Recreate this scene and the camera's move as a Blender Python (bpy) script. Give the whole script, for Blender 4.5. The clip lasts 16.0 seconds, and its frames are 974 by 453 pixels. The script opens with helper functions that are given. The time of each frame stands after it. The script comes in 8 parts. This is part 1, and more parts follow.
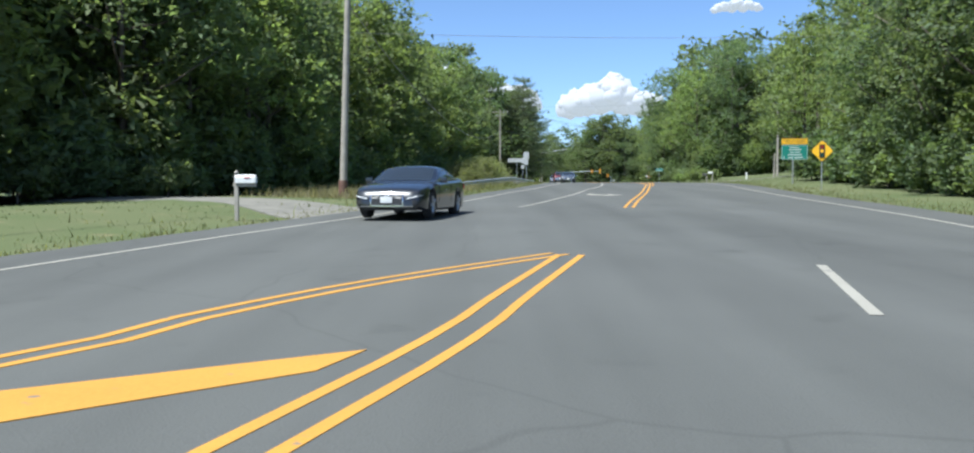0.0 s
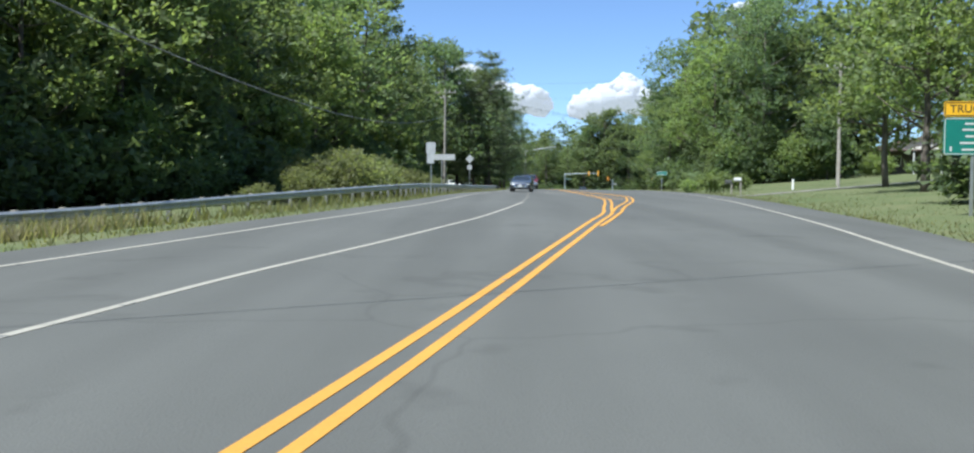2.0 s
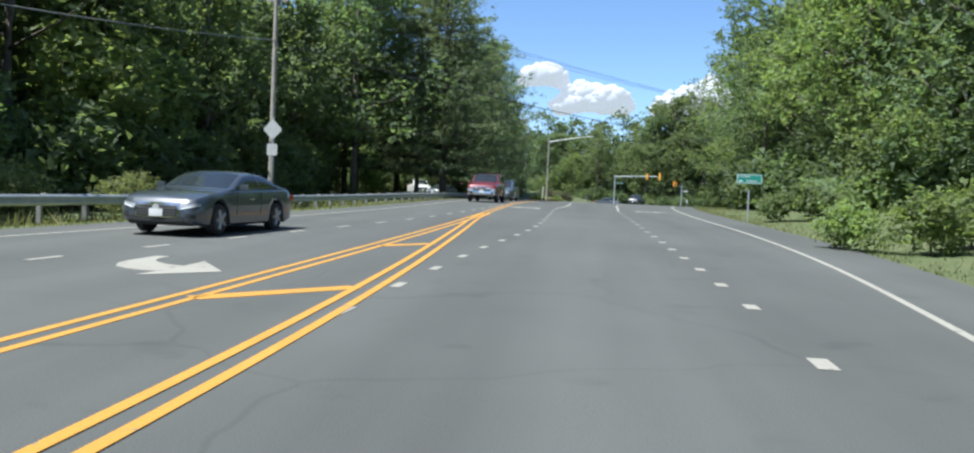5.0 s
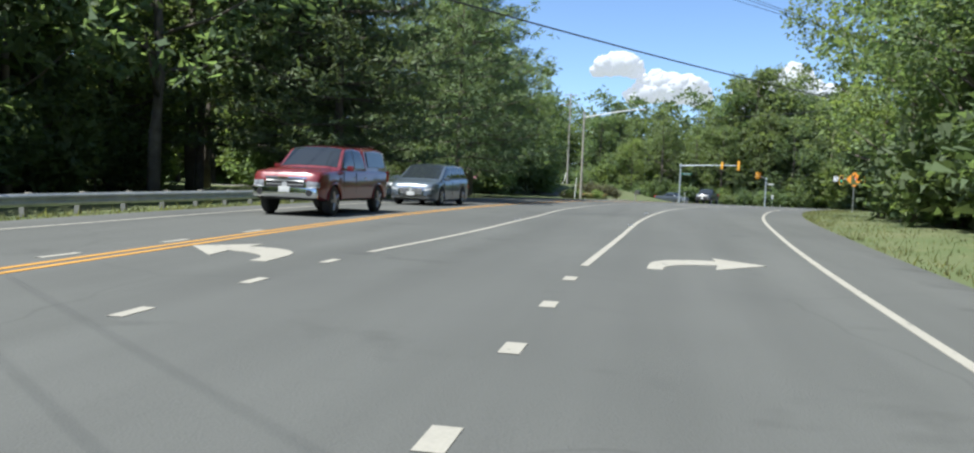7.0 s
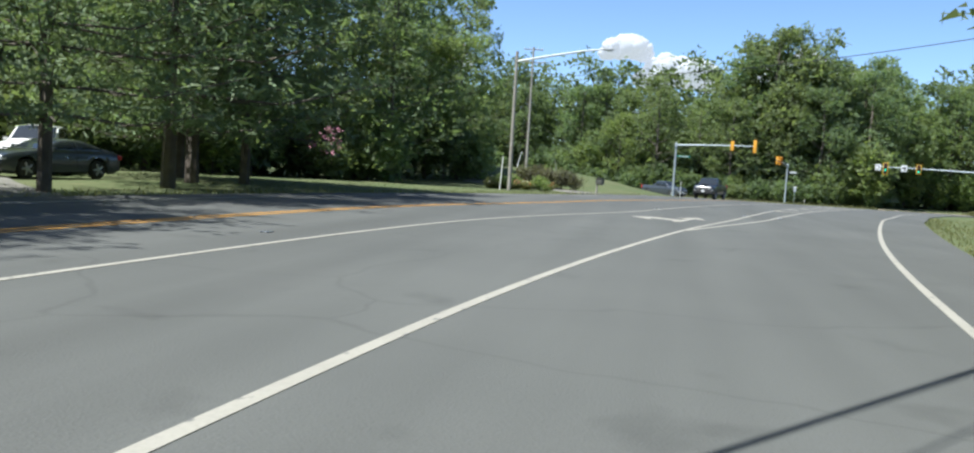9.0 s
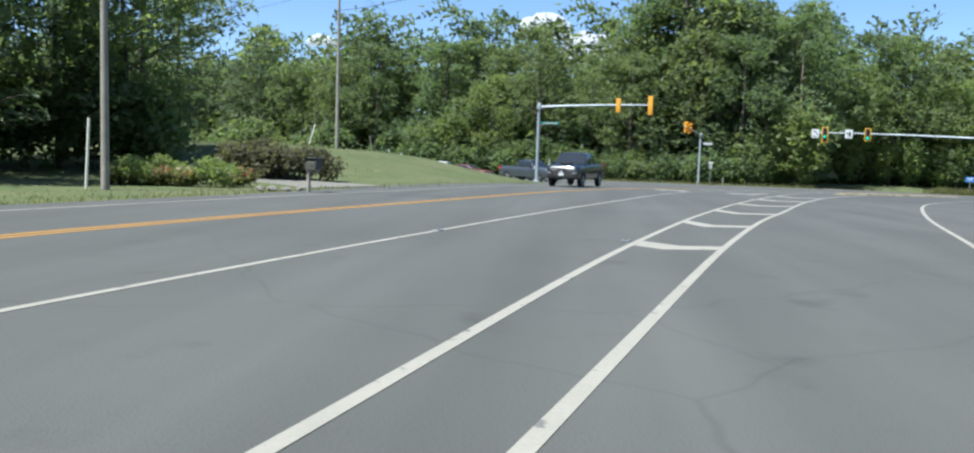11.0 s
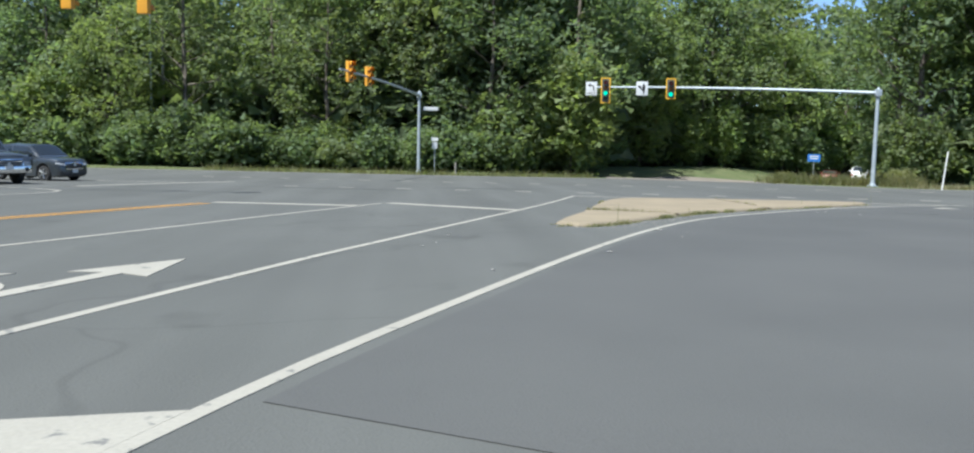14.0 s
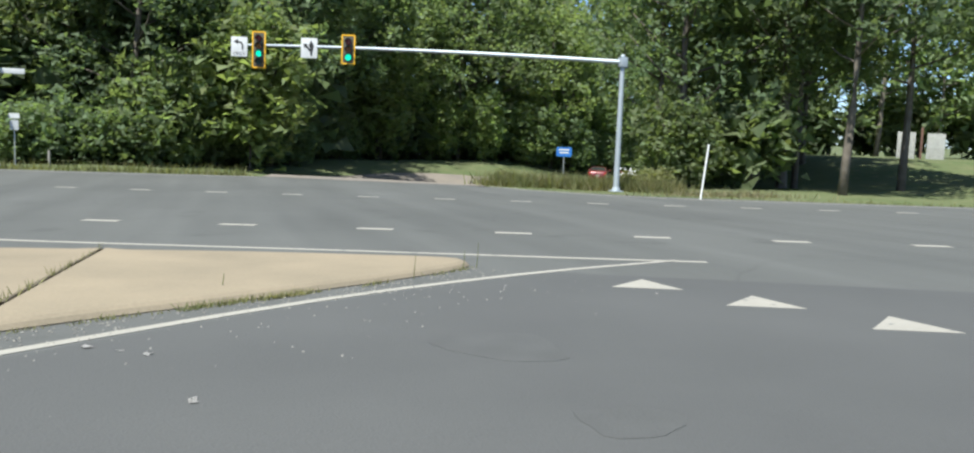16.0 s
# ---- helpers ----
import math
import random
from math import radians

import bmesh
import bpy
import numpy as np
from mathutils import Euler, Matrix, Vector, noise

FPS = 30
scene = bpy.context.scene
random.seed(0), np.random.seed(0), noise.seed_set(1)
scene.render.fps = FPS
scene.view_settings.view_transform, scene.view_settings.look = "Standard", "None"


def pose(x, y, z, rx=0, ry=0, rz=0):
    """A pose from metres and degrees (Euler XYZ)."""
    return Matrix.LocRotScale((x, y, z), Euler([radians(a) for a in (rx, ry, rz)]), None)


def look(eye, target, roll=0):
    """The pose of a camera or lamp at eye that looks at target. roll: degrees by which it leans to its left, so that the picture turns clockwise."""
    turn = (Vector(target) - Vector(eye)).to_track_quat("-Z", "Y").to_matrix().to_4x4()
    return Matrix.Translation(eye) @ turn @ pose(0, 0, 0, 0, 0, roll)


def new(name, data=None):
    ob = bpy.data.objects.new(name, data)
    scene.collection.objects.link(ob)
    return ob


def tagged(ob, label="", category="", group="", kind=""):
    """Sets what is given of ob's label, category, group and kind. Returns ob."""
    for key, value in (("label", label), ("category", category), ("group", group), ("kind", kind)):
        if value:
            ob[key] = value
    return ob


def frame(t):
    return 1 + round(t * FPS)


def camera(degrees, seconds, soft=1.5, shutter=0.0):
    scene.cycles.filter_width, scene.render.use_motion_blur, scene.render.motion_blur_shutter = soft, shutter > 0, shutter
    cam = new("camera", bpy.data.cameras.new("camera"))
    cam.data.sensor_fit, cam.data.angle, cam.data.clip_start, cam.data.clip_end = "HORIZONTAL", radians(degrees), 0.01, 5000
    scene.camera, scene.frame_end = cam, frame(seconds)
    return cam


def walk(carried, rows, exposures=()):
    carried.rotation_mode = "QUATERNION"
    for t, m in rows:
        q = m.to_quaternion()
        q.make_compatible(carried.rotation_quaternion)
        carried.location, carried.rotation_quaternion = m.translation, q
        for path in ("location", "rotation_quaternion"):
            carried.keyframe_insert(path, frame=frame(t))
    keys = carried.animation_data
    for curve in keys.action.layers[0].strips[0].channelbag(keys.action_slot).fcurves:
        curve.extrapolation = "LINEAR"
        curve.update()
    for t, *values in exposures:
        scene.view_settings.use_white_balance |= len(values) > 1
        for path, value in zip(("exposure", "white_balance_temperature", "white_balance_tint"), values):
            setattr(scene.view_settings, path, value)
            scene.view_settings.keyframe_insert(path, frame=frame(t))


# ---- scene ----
cam = camera(57.2, 16.0, soft=2.2)
PATH = [
    (0.0, pose(0.00, 0.00, 1.37, 87.68, 0.06, -0.01)),
    (0.5, pose(2.16, 9.57, 1.62, 87.81, 0.18, 0.13)),
    (1.0, pose(4.43, 19.55, 1.91, 87.84, 0.02, 0.29)),
    (1.5, pose(6.43, 29.03, 2.11, 87.82, -0.13, 0.44)),
    (2.0, pose(8.70, 39.34, 2.43, 87.69, -0.58, 0.75)),
    (2.5, pose(10.75, 49.54, 2.70, 87.65, -0.96, 1.10)),
    (3.0, pose(12.65, 59.56, 3.02, 87.68, -1.65, 1.66)),
    (3.5, pose(14.44, 69.65, 3.22, 87.74, -2.07, 2.50)),
    (4.0, pose(16.10, 79.80, 3.42, 87.75, -2.19, 3.36)),
    (6.5, pose(22.19, 124.82, 3.79, 86.99, -2.50, 9.81)),
    (7.0, pose(22.48, 134.69, 3.91, 86.84, -2.39, 10.62)),
    (7.5, pose(23.09, 144.28, 3.99, 86.55, -2.52, 11.32)),
    (8.0, pose(23.57, 153.77, 4.04, 86.25, -3.49, 11.78)),
    (10.5, pose(28.55, 198.60, 3.86, 84.97, -2.04, 8.15)),
    (11.0, pose(30.15, 206.95, 3.76, 84.84, -1.80, 6.22)),
    (11.5, pose(32.11, 215.49, 3.65, 84.68, -1.86, 4.26)),
    (12.0, pose(34.03, 223.47, 3.54, 84.72, -1.35, 2.64)),
    (12.5, pose(36.10, 230.39, 3.42, 84.63, -1.23, 1.28)),
    (13.0, pose(38.37, 237.10, 3.33, 84.40, -1.03, -0.21)),
    (13.5, pose(40.77, 243.24, 3.21, 84.22, -0.89, -2.11)),
    (14.0, pose(43.19, 248.57, 3.11, 84.02, -1.05, -4.79)),
    (14.5, pose(45.72, 253.36, 3.04, 83.87, -1.49, -7.26)),
    (15.0, pose(48.43, 257.83, 2.92, 83.73, -1.57, -8.17)),
    (15.5, pose(51.23, 261.43, 2.90, 83.63, -1.82, -11.63)),
    (16.0, pose(54.42, 264.90, 2.76, 83.86, -2.20, -16.71)),
]
walk(cam, PATH, exposures=[(0.0, 1.40, 5820, 5), (4.0, 1.42, 5760, 5), (7.0, 1.48, 6060, 6), (8.0, 1.48, 6060, 6), (10.5, 1.44, 5840, 5), (13.0, 1.40, 5850, 5), (16.0, 1.46, 6150, 5)])

# ---------------------------------------------------------------- daylight
SUN_AZ = radians(50)      # from the left of the first heading, a little behind
SUN_EL = radians(62)
sun_dir = Vector((-math.sin(SUN_AZ) * math.cos(SUN_EL), -math.cos(SUN_AZ) * math.cos(SUN_EL), math.sin(SUN_EL)))
world = bpy.data.worlds.new("sky")
scene.world = world
world.use_nodes = True
wn = world.node_tree.nodes
sky = wn.new("ShaderNodeTexSky")
sky.sky_type = "NISHITA"
sky.sun_disc = False
sky.sun_elevation = SUN_EL
sky.sun_rotation = math.atan2(sun_dir.x, sun_dir.y)
sky.altitude = 1500
sky.air_density = 0.75
sky.dust_density = 2.2
sky.ozone_density = 3.0
wn["Background"].inputs["Strength"].default_value = 0.076
world.node_tree.links.new(sky.outputs[0], wn["Background"].inputs["Color"])
sun = new("sun", bpy.data.lights.new("sun", "SUN"))
sun.data.energy = 3.55
sun.data.angle = radians(0.55)
sun.data.color = (1.0, 0.95, 0.87)
sun.matrix_world = look((0, 0, 60), Vector((0, 0, 60)) - sun_dir)

# ---------------------------------------------------------------- materials
def mat(name, a, b=None, scale=3.0, rough=0.7, metal=0.0, bump=0.0, fine=40.0, island=0.0, objvar=0.0, spec=0.5, detail=5.0, coat=0.0):
    """A procedural surface: two colours mixed by noise at two scales, with fine relief."""
    m = bpy.data.materials.new(name)
    m.use_nodes = True
    n, l = m.node_tree.nodes, m.node_tree.links
    p = n["Principled BSDF"]
    p.inputs["Roughness"].default_value = rough
    p.inputs["Metallic"].default_value = metal
    p.inputs["Specular IOR Level"].default_value = spec
    p.inputs["Coat Weight"].default_value = coat
    p.inputs["Coat Roughness"].default_value = 0.06
    co = n.new("ShaderNodeTexCoord")
    t1 = n.new("ShaderNodeTexNoise")
    t1.inputs["Scale"].default_value = scale
    t1.inputs["Detail"].default_value = detail
    l.new(co.outputs["Object"], t1.inputs["Vector"])
    ramp = n.new("ShaderNodeMapRange")
    ramp.inputs[1].default_value, ramp.inputs[2].default_value = 0.32, 0.68
    l.new(t1.outputs["Fac"], ramp.inputs[0])
    mix = n.new("ShaderNodeMix")
    mix.data_type = "RGBA"
    mix.inputs[6].default_value = (*a, 1)
    mix.inputs[7].default_value = (*(b or [c * 0.8 for c in a]), 1)
    l.new(ramp.outputs[0], mix.inputs[0])
    t2 = n.new("ShaderNodeTexNoise")
    t2.inputs["Scale"].default_value = fine
    t2.inputs["Detail"].default_value = 3
    l.new(co.outputs["Object"], t2.inputs["Vector"])
    hsv = n.new("ShaderNodeHueSaturation")
    val = n.new("ShaderNodeMapRange")
    val.inputs[3].default_value, val.inputs[4].default_value = 0.86, 1.14
    l.new(t2.outputs["Fac"], val.inputs[0])
    l.new(val.outputs[0], hsv.inputs["Value"])
    l.new(mix.outputs[2], hsv.inputs["Color"])
    last = hsv
    for amount, source in ((island, "geo"), (objvar, "obj")):
        if not amount:
            continue
        src = n.new("ShaderNodeNewGeometry").outputs["Random Per Island"] if source == "geo" else n.new("ShaderNodeObjectInfo").outputs["Random"]
        h2 = n.new("ShaderNodeHueSaturation")
        r = n.new("ShaderNodeMapRange")
        r.inputs[3].default_value, r.inputs[4].default_value = 1 - amount, 1 + amount
        l.new(src, r.inputs[0])
        l.new(r.outputs[0], h2.inputs["Value"])
        hue = n.new("ShaderNodeMapRange")
        hue.inputs[3].default_value, hue.inputs[4].default_value = 0.5 - amount * 0.05, 0.5 + amount * 0.05
        l.new(src, hue.inputs[0])
        l.new(hue.outputs[0], h2.inputs["Hue"])
        l.new(last.outputs[0], h2.inputs["Color"])
        last = h2
    l.new(last.outputs[0], p.inputs["Base Color"])
    if bump:
        bn = n.new("ShaderNodeBump")
        bn.inputs["Strength"].default_value = bump
        bn.inputs["Distance"].default_value = 0.02
        l.new(t2.outputs["Fac"], bn.inputs["Height"])
        l.new(bn.outputs[0], p.inputs["Normal"])
    return m


def leaf_mat(name, a, b, through_light=0.55, vary=0.22):
    """Foliage: diffuse with light passing through, each leaf and each plant of its own shade."""
    m = mat(name, a, b, scale=0.9, rough=0.62, fine=6.0, island=vary, objvar=0.16, spec=0.3)
    n, l = m.node_tree.nodes, m.node_tree.links
    p, out = n["Principled BSDF"], n["Material Output"]
    tr = n.new("ShaderNodeBsdfTranslucent")
    colour = p.inputs["Base Color"].links[0].from_socket
    warm = n.new("ShaderNodeMix")
    warm.data_type, warm.blend_type = "RGBA", "MULTIPLY"
    warm.inputs[0].default_value = 1.0
    warm.inputs[7].default_value = (1.45, 1.5, 0.8, 1)
    l.new(colour, warm.inputs[6])
    l.new(warm.outputs[2], tr.inputs["Color"])
    mx = n.new("ShaderNodeMixShader")
    mx.inputs[0].default_value = through_light
    l.new(p.outputs[0], mx.inputs[1])
    l.new(tr.outputs[0], mx.inputs[2])
    l.new(mx.outputs[0], out.inputs["Surface"])
    return m


def asphalt_mat():
    """Worn grey asphalt: aggregate grain, broad patches, faint dark cracks and polished wheel paths."""
    m = mat("asphalt", (0.093, 0.095, 0.089), (0.081, 0.083, 0.078), scale=0.22, rough=0.88, bump=0.35, fine=55.0, spec=0.3, detail=8)
    n, l = m.node_tree.nodes, m.node_tree.links
    p = n["Principled BSDF"]
    src = p.inputs["Base Color"].links[0].from_socket
    co = n.new("ShaderNodeTexCoord")
    warp = n.new("ShaderNodeTexNoise")
    warp.inputs["Scale"].default_value = 0.5
    l.new(co.outputs["Object"], warp.inputs["Vector"])
    add = n.new("ShaderNodeMixRGB")
    add.blend_type = "ADD"
    add.inputs[0].default_value = 1.0
    l.new(co.outputs["Object"], add.inputs[1])
    l.new(warp.outputs["Color"], add.inputs[2])
    vor = n.new("ShaderNodeTexVoronoi")
    vor.feature = "DISTANCE_TO_EDGE"
    vor.inputs["Scale"].default_value = 0.13
    l.new(add.outputs[0], vor.inputs["Vector"])
    edge = n.new("ShaderNodeMapRange")
    edge.inputs[1].default_value, edge.inputs[2].default_value = 0.0012, 0.004
    edge.inputs[3].default_value, edge.inputs[4].default_value = 0.88, 1.0
    l.new(vor.outputs["Distance"], edge.inputs[0])
    mul = n.new("ShaderNodeMix")
    mul.data_type, mul.blend_type = "RGBA", "MULTIPLY"
    mul.inputs[0].default_value = 1.0
    l.new(src, mul.inputs[6])
    l.new(edge.outputs[0], mul.inputs[7])
    # lengthwise streaks of tyres and oil
    mp = n.new("ShaderNodeMapping")
    mp.inputs["Scale"].default_value = (0.8, 0.045, 1.0)
    mp.inputs["Rotation"].default_value = (0, 0, 0.12)
    l.new(co.outputs["Object"], mp.inputs["Vector"])
    st = n.new("ShaderNodeTexNoise")
    st.inputs["Scale"].default_value, st.inputs["Detail"].default_value = 1.0, 6.0
    l.new(mp.outputs[0], st.inputs["Vector"])
    sr = n.new("ShaderNodeMapRange")
    sr.inputs[1].default_value, sr.inputs[2].default_value = 0.3, 0.7
    sr.inputs[3].default_value, sr.inputs[4].default_value = 0.86, 1.12
    l.new(st.outputs["Fac"], sr.inputs[0])
    blot = n.new("ShaderNodeTexNoise")
    blot.inputs["Scale"].default_value, blot.inputs["Detail"].default_value = 0.9, 10.0
    l.new(co.outputs["Object"], blot.inputs["Vector"])
    br = n.new("ShaderNodeMapRange")
    br.inputs[1].default_value, br.inputs[2].default_value = 0.62, 0.72
    br.inputs[3].default_value, br.inputs[4].default_value = 1.0, 0.82
    l.new(blot.outputs["Fac"], br.inputs[0])
    both = n.new("ShaderNodeMath")
    both.operation = "MULTIPLY"
    l.new(sr.outputs[0], both.inputs[0])
    l.new(br.outputs[0], both.inputs[1])
    fin = n.new("ShaderNodeMix")
    fin.data_type, fin.blend_type = "RGBA", "MULTIPLY"
    fin.inputs[0].default_value = 1.0
    l.new(mul.outputs[2], fin.inputs[6])
    l.new(both.outputs[0], fin.inputs[7])
    l.new(fin.outputs[2], p.inputs["Base Color"])
    return m


def worn_paint(name, colour, wear=0.63):
    """Road paint, chipped here and there down to the asphalt."""
    m = mat(name, colour, [c * 0.9 for c in colour], scale=1.2, rough=0.75, bump=0.2, fine=30.0, spec=0.35)
    n, l = m.node_tree.nodes, m.node_tree.links
    p = n["Principled BSDF"]
    src = p.inputs["Base Color"].links[0].from_socket
    co = n.new("ShaderNodeTexCoord")
    t = n.new("ShaderNodeTexNoise")
    t.inputs["Scale"].default_value, t.inputs["Detail"].default_value = 5.0, 9.0
    l.new(co.outputs["Object"], t.inputs["Vector"])
    r = n.new("ShaderNodeMapRange")
    r.inputs[1].default_value, r.inputs[2].default_value = wear, wear + 0.05
    l.new(t.outputs["Fac"], r.inputs[0])
    mx = n.new("ShaderNodeMix")
    mx.data_type = "RGBA"
    mx.inputs[7].default_value = (0.14, 0.138, 0.13, 1)
    l.new(r.outputs[0], mx.inputs[0])
    l.new(src, mx.inputs[6])
    l.new(mx.outputs[2], p.inputs["Base Color"])
    return m


def grass_ground_mat():
    """Mown grass with dry and worn patches, seen as soil where it thins out."""
    m = mat("grass_ground", (0.083, 0.108, 0.047), (0.115, 0.126, 0.064), scale=0.28, rough=0.95, bump=0.6, fine=22.0, spec=0.1, detail=7)
    n, l = m.node_tree.nodes, m.node_tree.links
    p = n["Principled BSDF"]
    src = p.inputs["Base Color"].links[0].from_socket
    co = n.new("ShaderNodeTexCoord")
    t = n.new("ShaderNodeTexNoise")
    t.inputs["Scale"].default_value, t.inputs["Detail"].default_value = 1.7, 8.0
    l.new(co.outputs["Object"], t.inputs["Vector"])
    r = n.new("ShaderNodeMapRange")
    r.inputs[1].default_value, r.inputs[2].default_value = 0.58, 0.75
    r.inputs[4].default_value = 0.6
    l.new(t.outputs["Fac"], r.inputs[0])
    mx = n.new("ShaderNodeMix")
    mx.data_type = "RGBA"
    mx.inputs[7].default_value = (0.21, 0.175, 0.10, 1)
    l.new(r.outputs[0], mx.inputs[0])
    l.new(src, mx.inputs[6])
    l.new(mx.outputs[2], p.inputs["Base Color"])
    return m


def glow_mat(name, colour, strength):
    m = bpy.data.materials.new(name)
    m.use_nodes = True
    p = m.node_tree.nodes["Principled BSDF"]
    p.inputs["Base Color"].default_value = (*colour, 1)
    p.inputs["Emission Color"].default_value = (*colour, 1)
    p.inputs["Emission Strength"].default_value = strength
    p.inputs["Roughness"].default_value = 0.3
    return m


ASPHALT = asphalt_mat()
SLIP = mat("patched_asphalt", (0.082, 0.083, 0.080), (0.070, 0.071, 0.069), scale=0.4, rough=0.86, bump=0.3, fine=60, spec=0.3)
GRASS = grass_ground_mat()
OIL = mat("oil_stained_asphalt", (0.070, 0.071, 0.068), (0.079, 0.080, 0.077), scale=3, rough=0.8, bump=0.3, fine=50, spec=0.3)
PALE_ASPHALT = mat("pale_asphalt", (0.20, 0.172, 0.142), (0.16, 0.142, 0.12), scale=0.5, rough=0.9, bump=0.3, fine=50, spec=0.3)
WHITE_PAINT = worn_paint("white_road_paint", (0.30, 0.285, 0.245))
YELLOW_PAINT = worn_paint("yellow_road_paint", (0.47, 0.24, 0.04), 0.67)
CONCRETE = mat("concrete", (0.245, 0.204, 0.143), (0.20, 0.169, 0.12), scale=0.8, rough=0.9, bump=0.25, fine=30, spec=0.2, detail=8, objvar=0.015)
SOIL = mat("soil", (0.085, 0.072, 0.05), (0.12, 0.10, 0.07), scale=6, rough=0.95, bump=0.6, fine=60, spec=0.15)
GRAVEL = mat("gravel", (0.21, 0.20, 0.175), (0.15, 0.145, 0.125), scale=1.5, rough=0.95, bump=0.8, fine=25, spec=0.2)
STEEL = mat("galvanised_steel", (0.52, 0.54, 0.55), (0.40, 0.42, 0.43), scale=2.5, rough=0.45, metal=0.75, bump=0.03, fine=30)
POST_STEEL = mat("dull_post_steel", (0.20, 0.205, 0.20), (0.14, 0.145, 0.14), scale=3, rough=0.7, metal=0.2, fine=25)
POLE_STEEL = mat("grey_pole_steel", (0.42, 0.46, 0.49), (0.34, 0.38, 0.41), scale=1.5, rough=0.5, metal=0.3, fine=20)
WOOD = mat("weathered_wood", (0.34, 0.315, 0.275), (0.25, 0.23, 0.20), scale=2.0, rough=0.9, bump=0.4, fine=18)
BARK = mat("bark", (0.16, 0.135, 0.11), (0.09, 0.075, 0.06), scale=2.2, rough=0.95, bump=0.9, fine=14, objvar=0.2)
SIGNAL_YELLOW = mat("signal_yellow", (0.75, 0.36, 0.03), (0.66, 0.31, 0.03), scale=2, rough=0.5, fine=20)
PLATE_YELLOW = mat("reflective_yellow", (0.85, 0.48, 0.02), (0.80, 0.43, 0.02), scale=2, rough=0.45, fine=20)
HOUSING_DARK = mat("dark_signal_housing", (0.075, 0.07, 0.05), (0.095, 0.085, 0.06), scale=4, rough=0.6)
BLACK_PAINT = mat("black_paint", (0.02, 0.02, 0.021), (0.03, 0.03, 0.03), rough=0.55)
LENS_RED = mat("dark_red_lens", (0.24, 0.03, 0.02), (0.20, 0.025, 0.015), rough=0.25)
LENS_AMBER = mat("dark_amber_lens", (0.30, 0.12, 0.02), (0.25, 0.10, 0.015), rough=0.25)
LENS_DARK = mat("dark_green_lens", (0.02, 0.06, 0.05), (0.018, 0.05, 0.04), rough=0.25)
LENS_GREEN = glow_mat("lit_green_lens", (0.02, 0.55, 0.32), 0.7)
SIGN_WHITE = mat("sign_white", (0.62, 0.63, 0.62), (0.56, 0.57, 0.56), rough=0.5)
SIGN_GREEN = mat("sign_green", (0.015, 0.19, 0.15), (0.015, 0.17, 0.135), rough=0.5)
SIGN_BLUE = mat("sign_blue", (0.03, 0.16, 0.50), (0.03, 0.14, 0.45), rough=0.5)
SIGN_ORANGE = mat("sign_orange", (0.85, 0.33, 0.05), (0.80, 0.30, 0.04), rough=0.5)
SIGN_BACK = mat("bare_aluminium", (0.56, 0.57, 0.57), (0.47, 0.48, 0.48), rough=0.5, metal=0.4)
BOX_WHITE = mat("white_enamel", (0.70, 0.70, 0.69), (0.62, 0.62, 0.61), rough=0.4)
BOX_DARK = mat("dark_enamel", (0.06, 0.065, 0.06), (0.09, 0.09, 0.08), rough=0.5)
DULL_WHITE = mat("dull_white_paint", (0.42, 0.42, 0.40), (0.33, 0.33, 0.31), scale=4, rough=0.8)
GRIT = mat("pale_grit", (0.25, 0.24, 0.215), (0.17, 0.163, 0.145), scale=30, rough=0.9)
PAPER = mat("waste_paper", (0.42, 0.41, 0.39), (0.30, 0.29, 0.27), scale=9, rough=0.9)
PVC = mat("white_pvc", (0.80, 0.80, 0.76), (0.72, 0.72, 0.68), rough=0.5)
WIRE = mat("cable_black", (0.03, 0.03, 0.032), (0.04, 0.04, 0.04), rough=0.6)
LEAF_A = leaf_mat("leaf_broad", (0.145, 0.19, 0.098), (0.185, 0.225, 0.11))
LEAF_B = leaf_mat("leaf_deep", (0.12, 0.165, 0.095), (0.15, 0.195, 0.10))
LEAF_C = leaf_mat("leaf_light", (0.18, 0.235, 0.10), (0.22, 0.265, 0.115))
NEEDLE = leaf_mat("pine_needles", (0.13, 0.175, 0.10), (0.17, 0.21, 0.105), through_light=0.35)
LEAF_DRY = leaf_mat("weed_leaf", (0.15, 0.17, 0.075), (0.22, 0.205, 0.105))
LEAF_LAWN = leaf_mat("lawn_blade", (0.115, 0.145, 0.068), (0.15, 0.165, 0.085), through_light=0.35)
LEAF_PRIVET = leaf_mat("privet_leaf", (0.175, 0.20, 0.095), (0.215, 0.225, 0.115))
LEAF_STRAW = leaf_mat("straw_grass", (0.235, 0.215, 0.135), (0.30, 0.27, 0.175))
FLOWER = mat("flower_petals", (0.70, 0.24, 0.10), (0.75, 0.45, 0.30), scale=5, rough=0.8, island=0.3)
GLASS = bpy.data.materials.new("car_glass")
GLASS.use_nodes = True
_g = GLASS.node_tree.nodes["Principled BSDF"]
_g.inputs["Base Color"].default_value = (0.02, 0.025, 0.03, 1)
_g.inputs["Roughness"].default_value = 0.04
_g.inputs["Specular IOR Level"].default_value = 0.8
RUBBER = mat("tyre_rubber", (0.025, 0.025, 0.026), (0.04, 0.04, 0.04), rough=0.85)
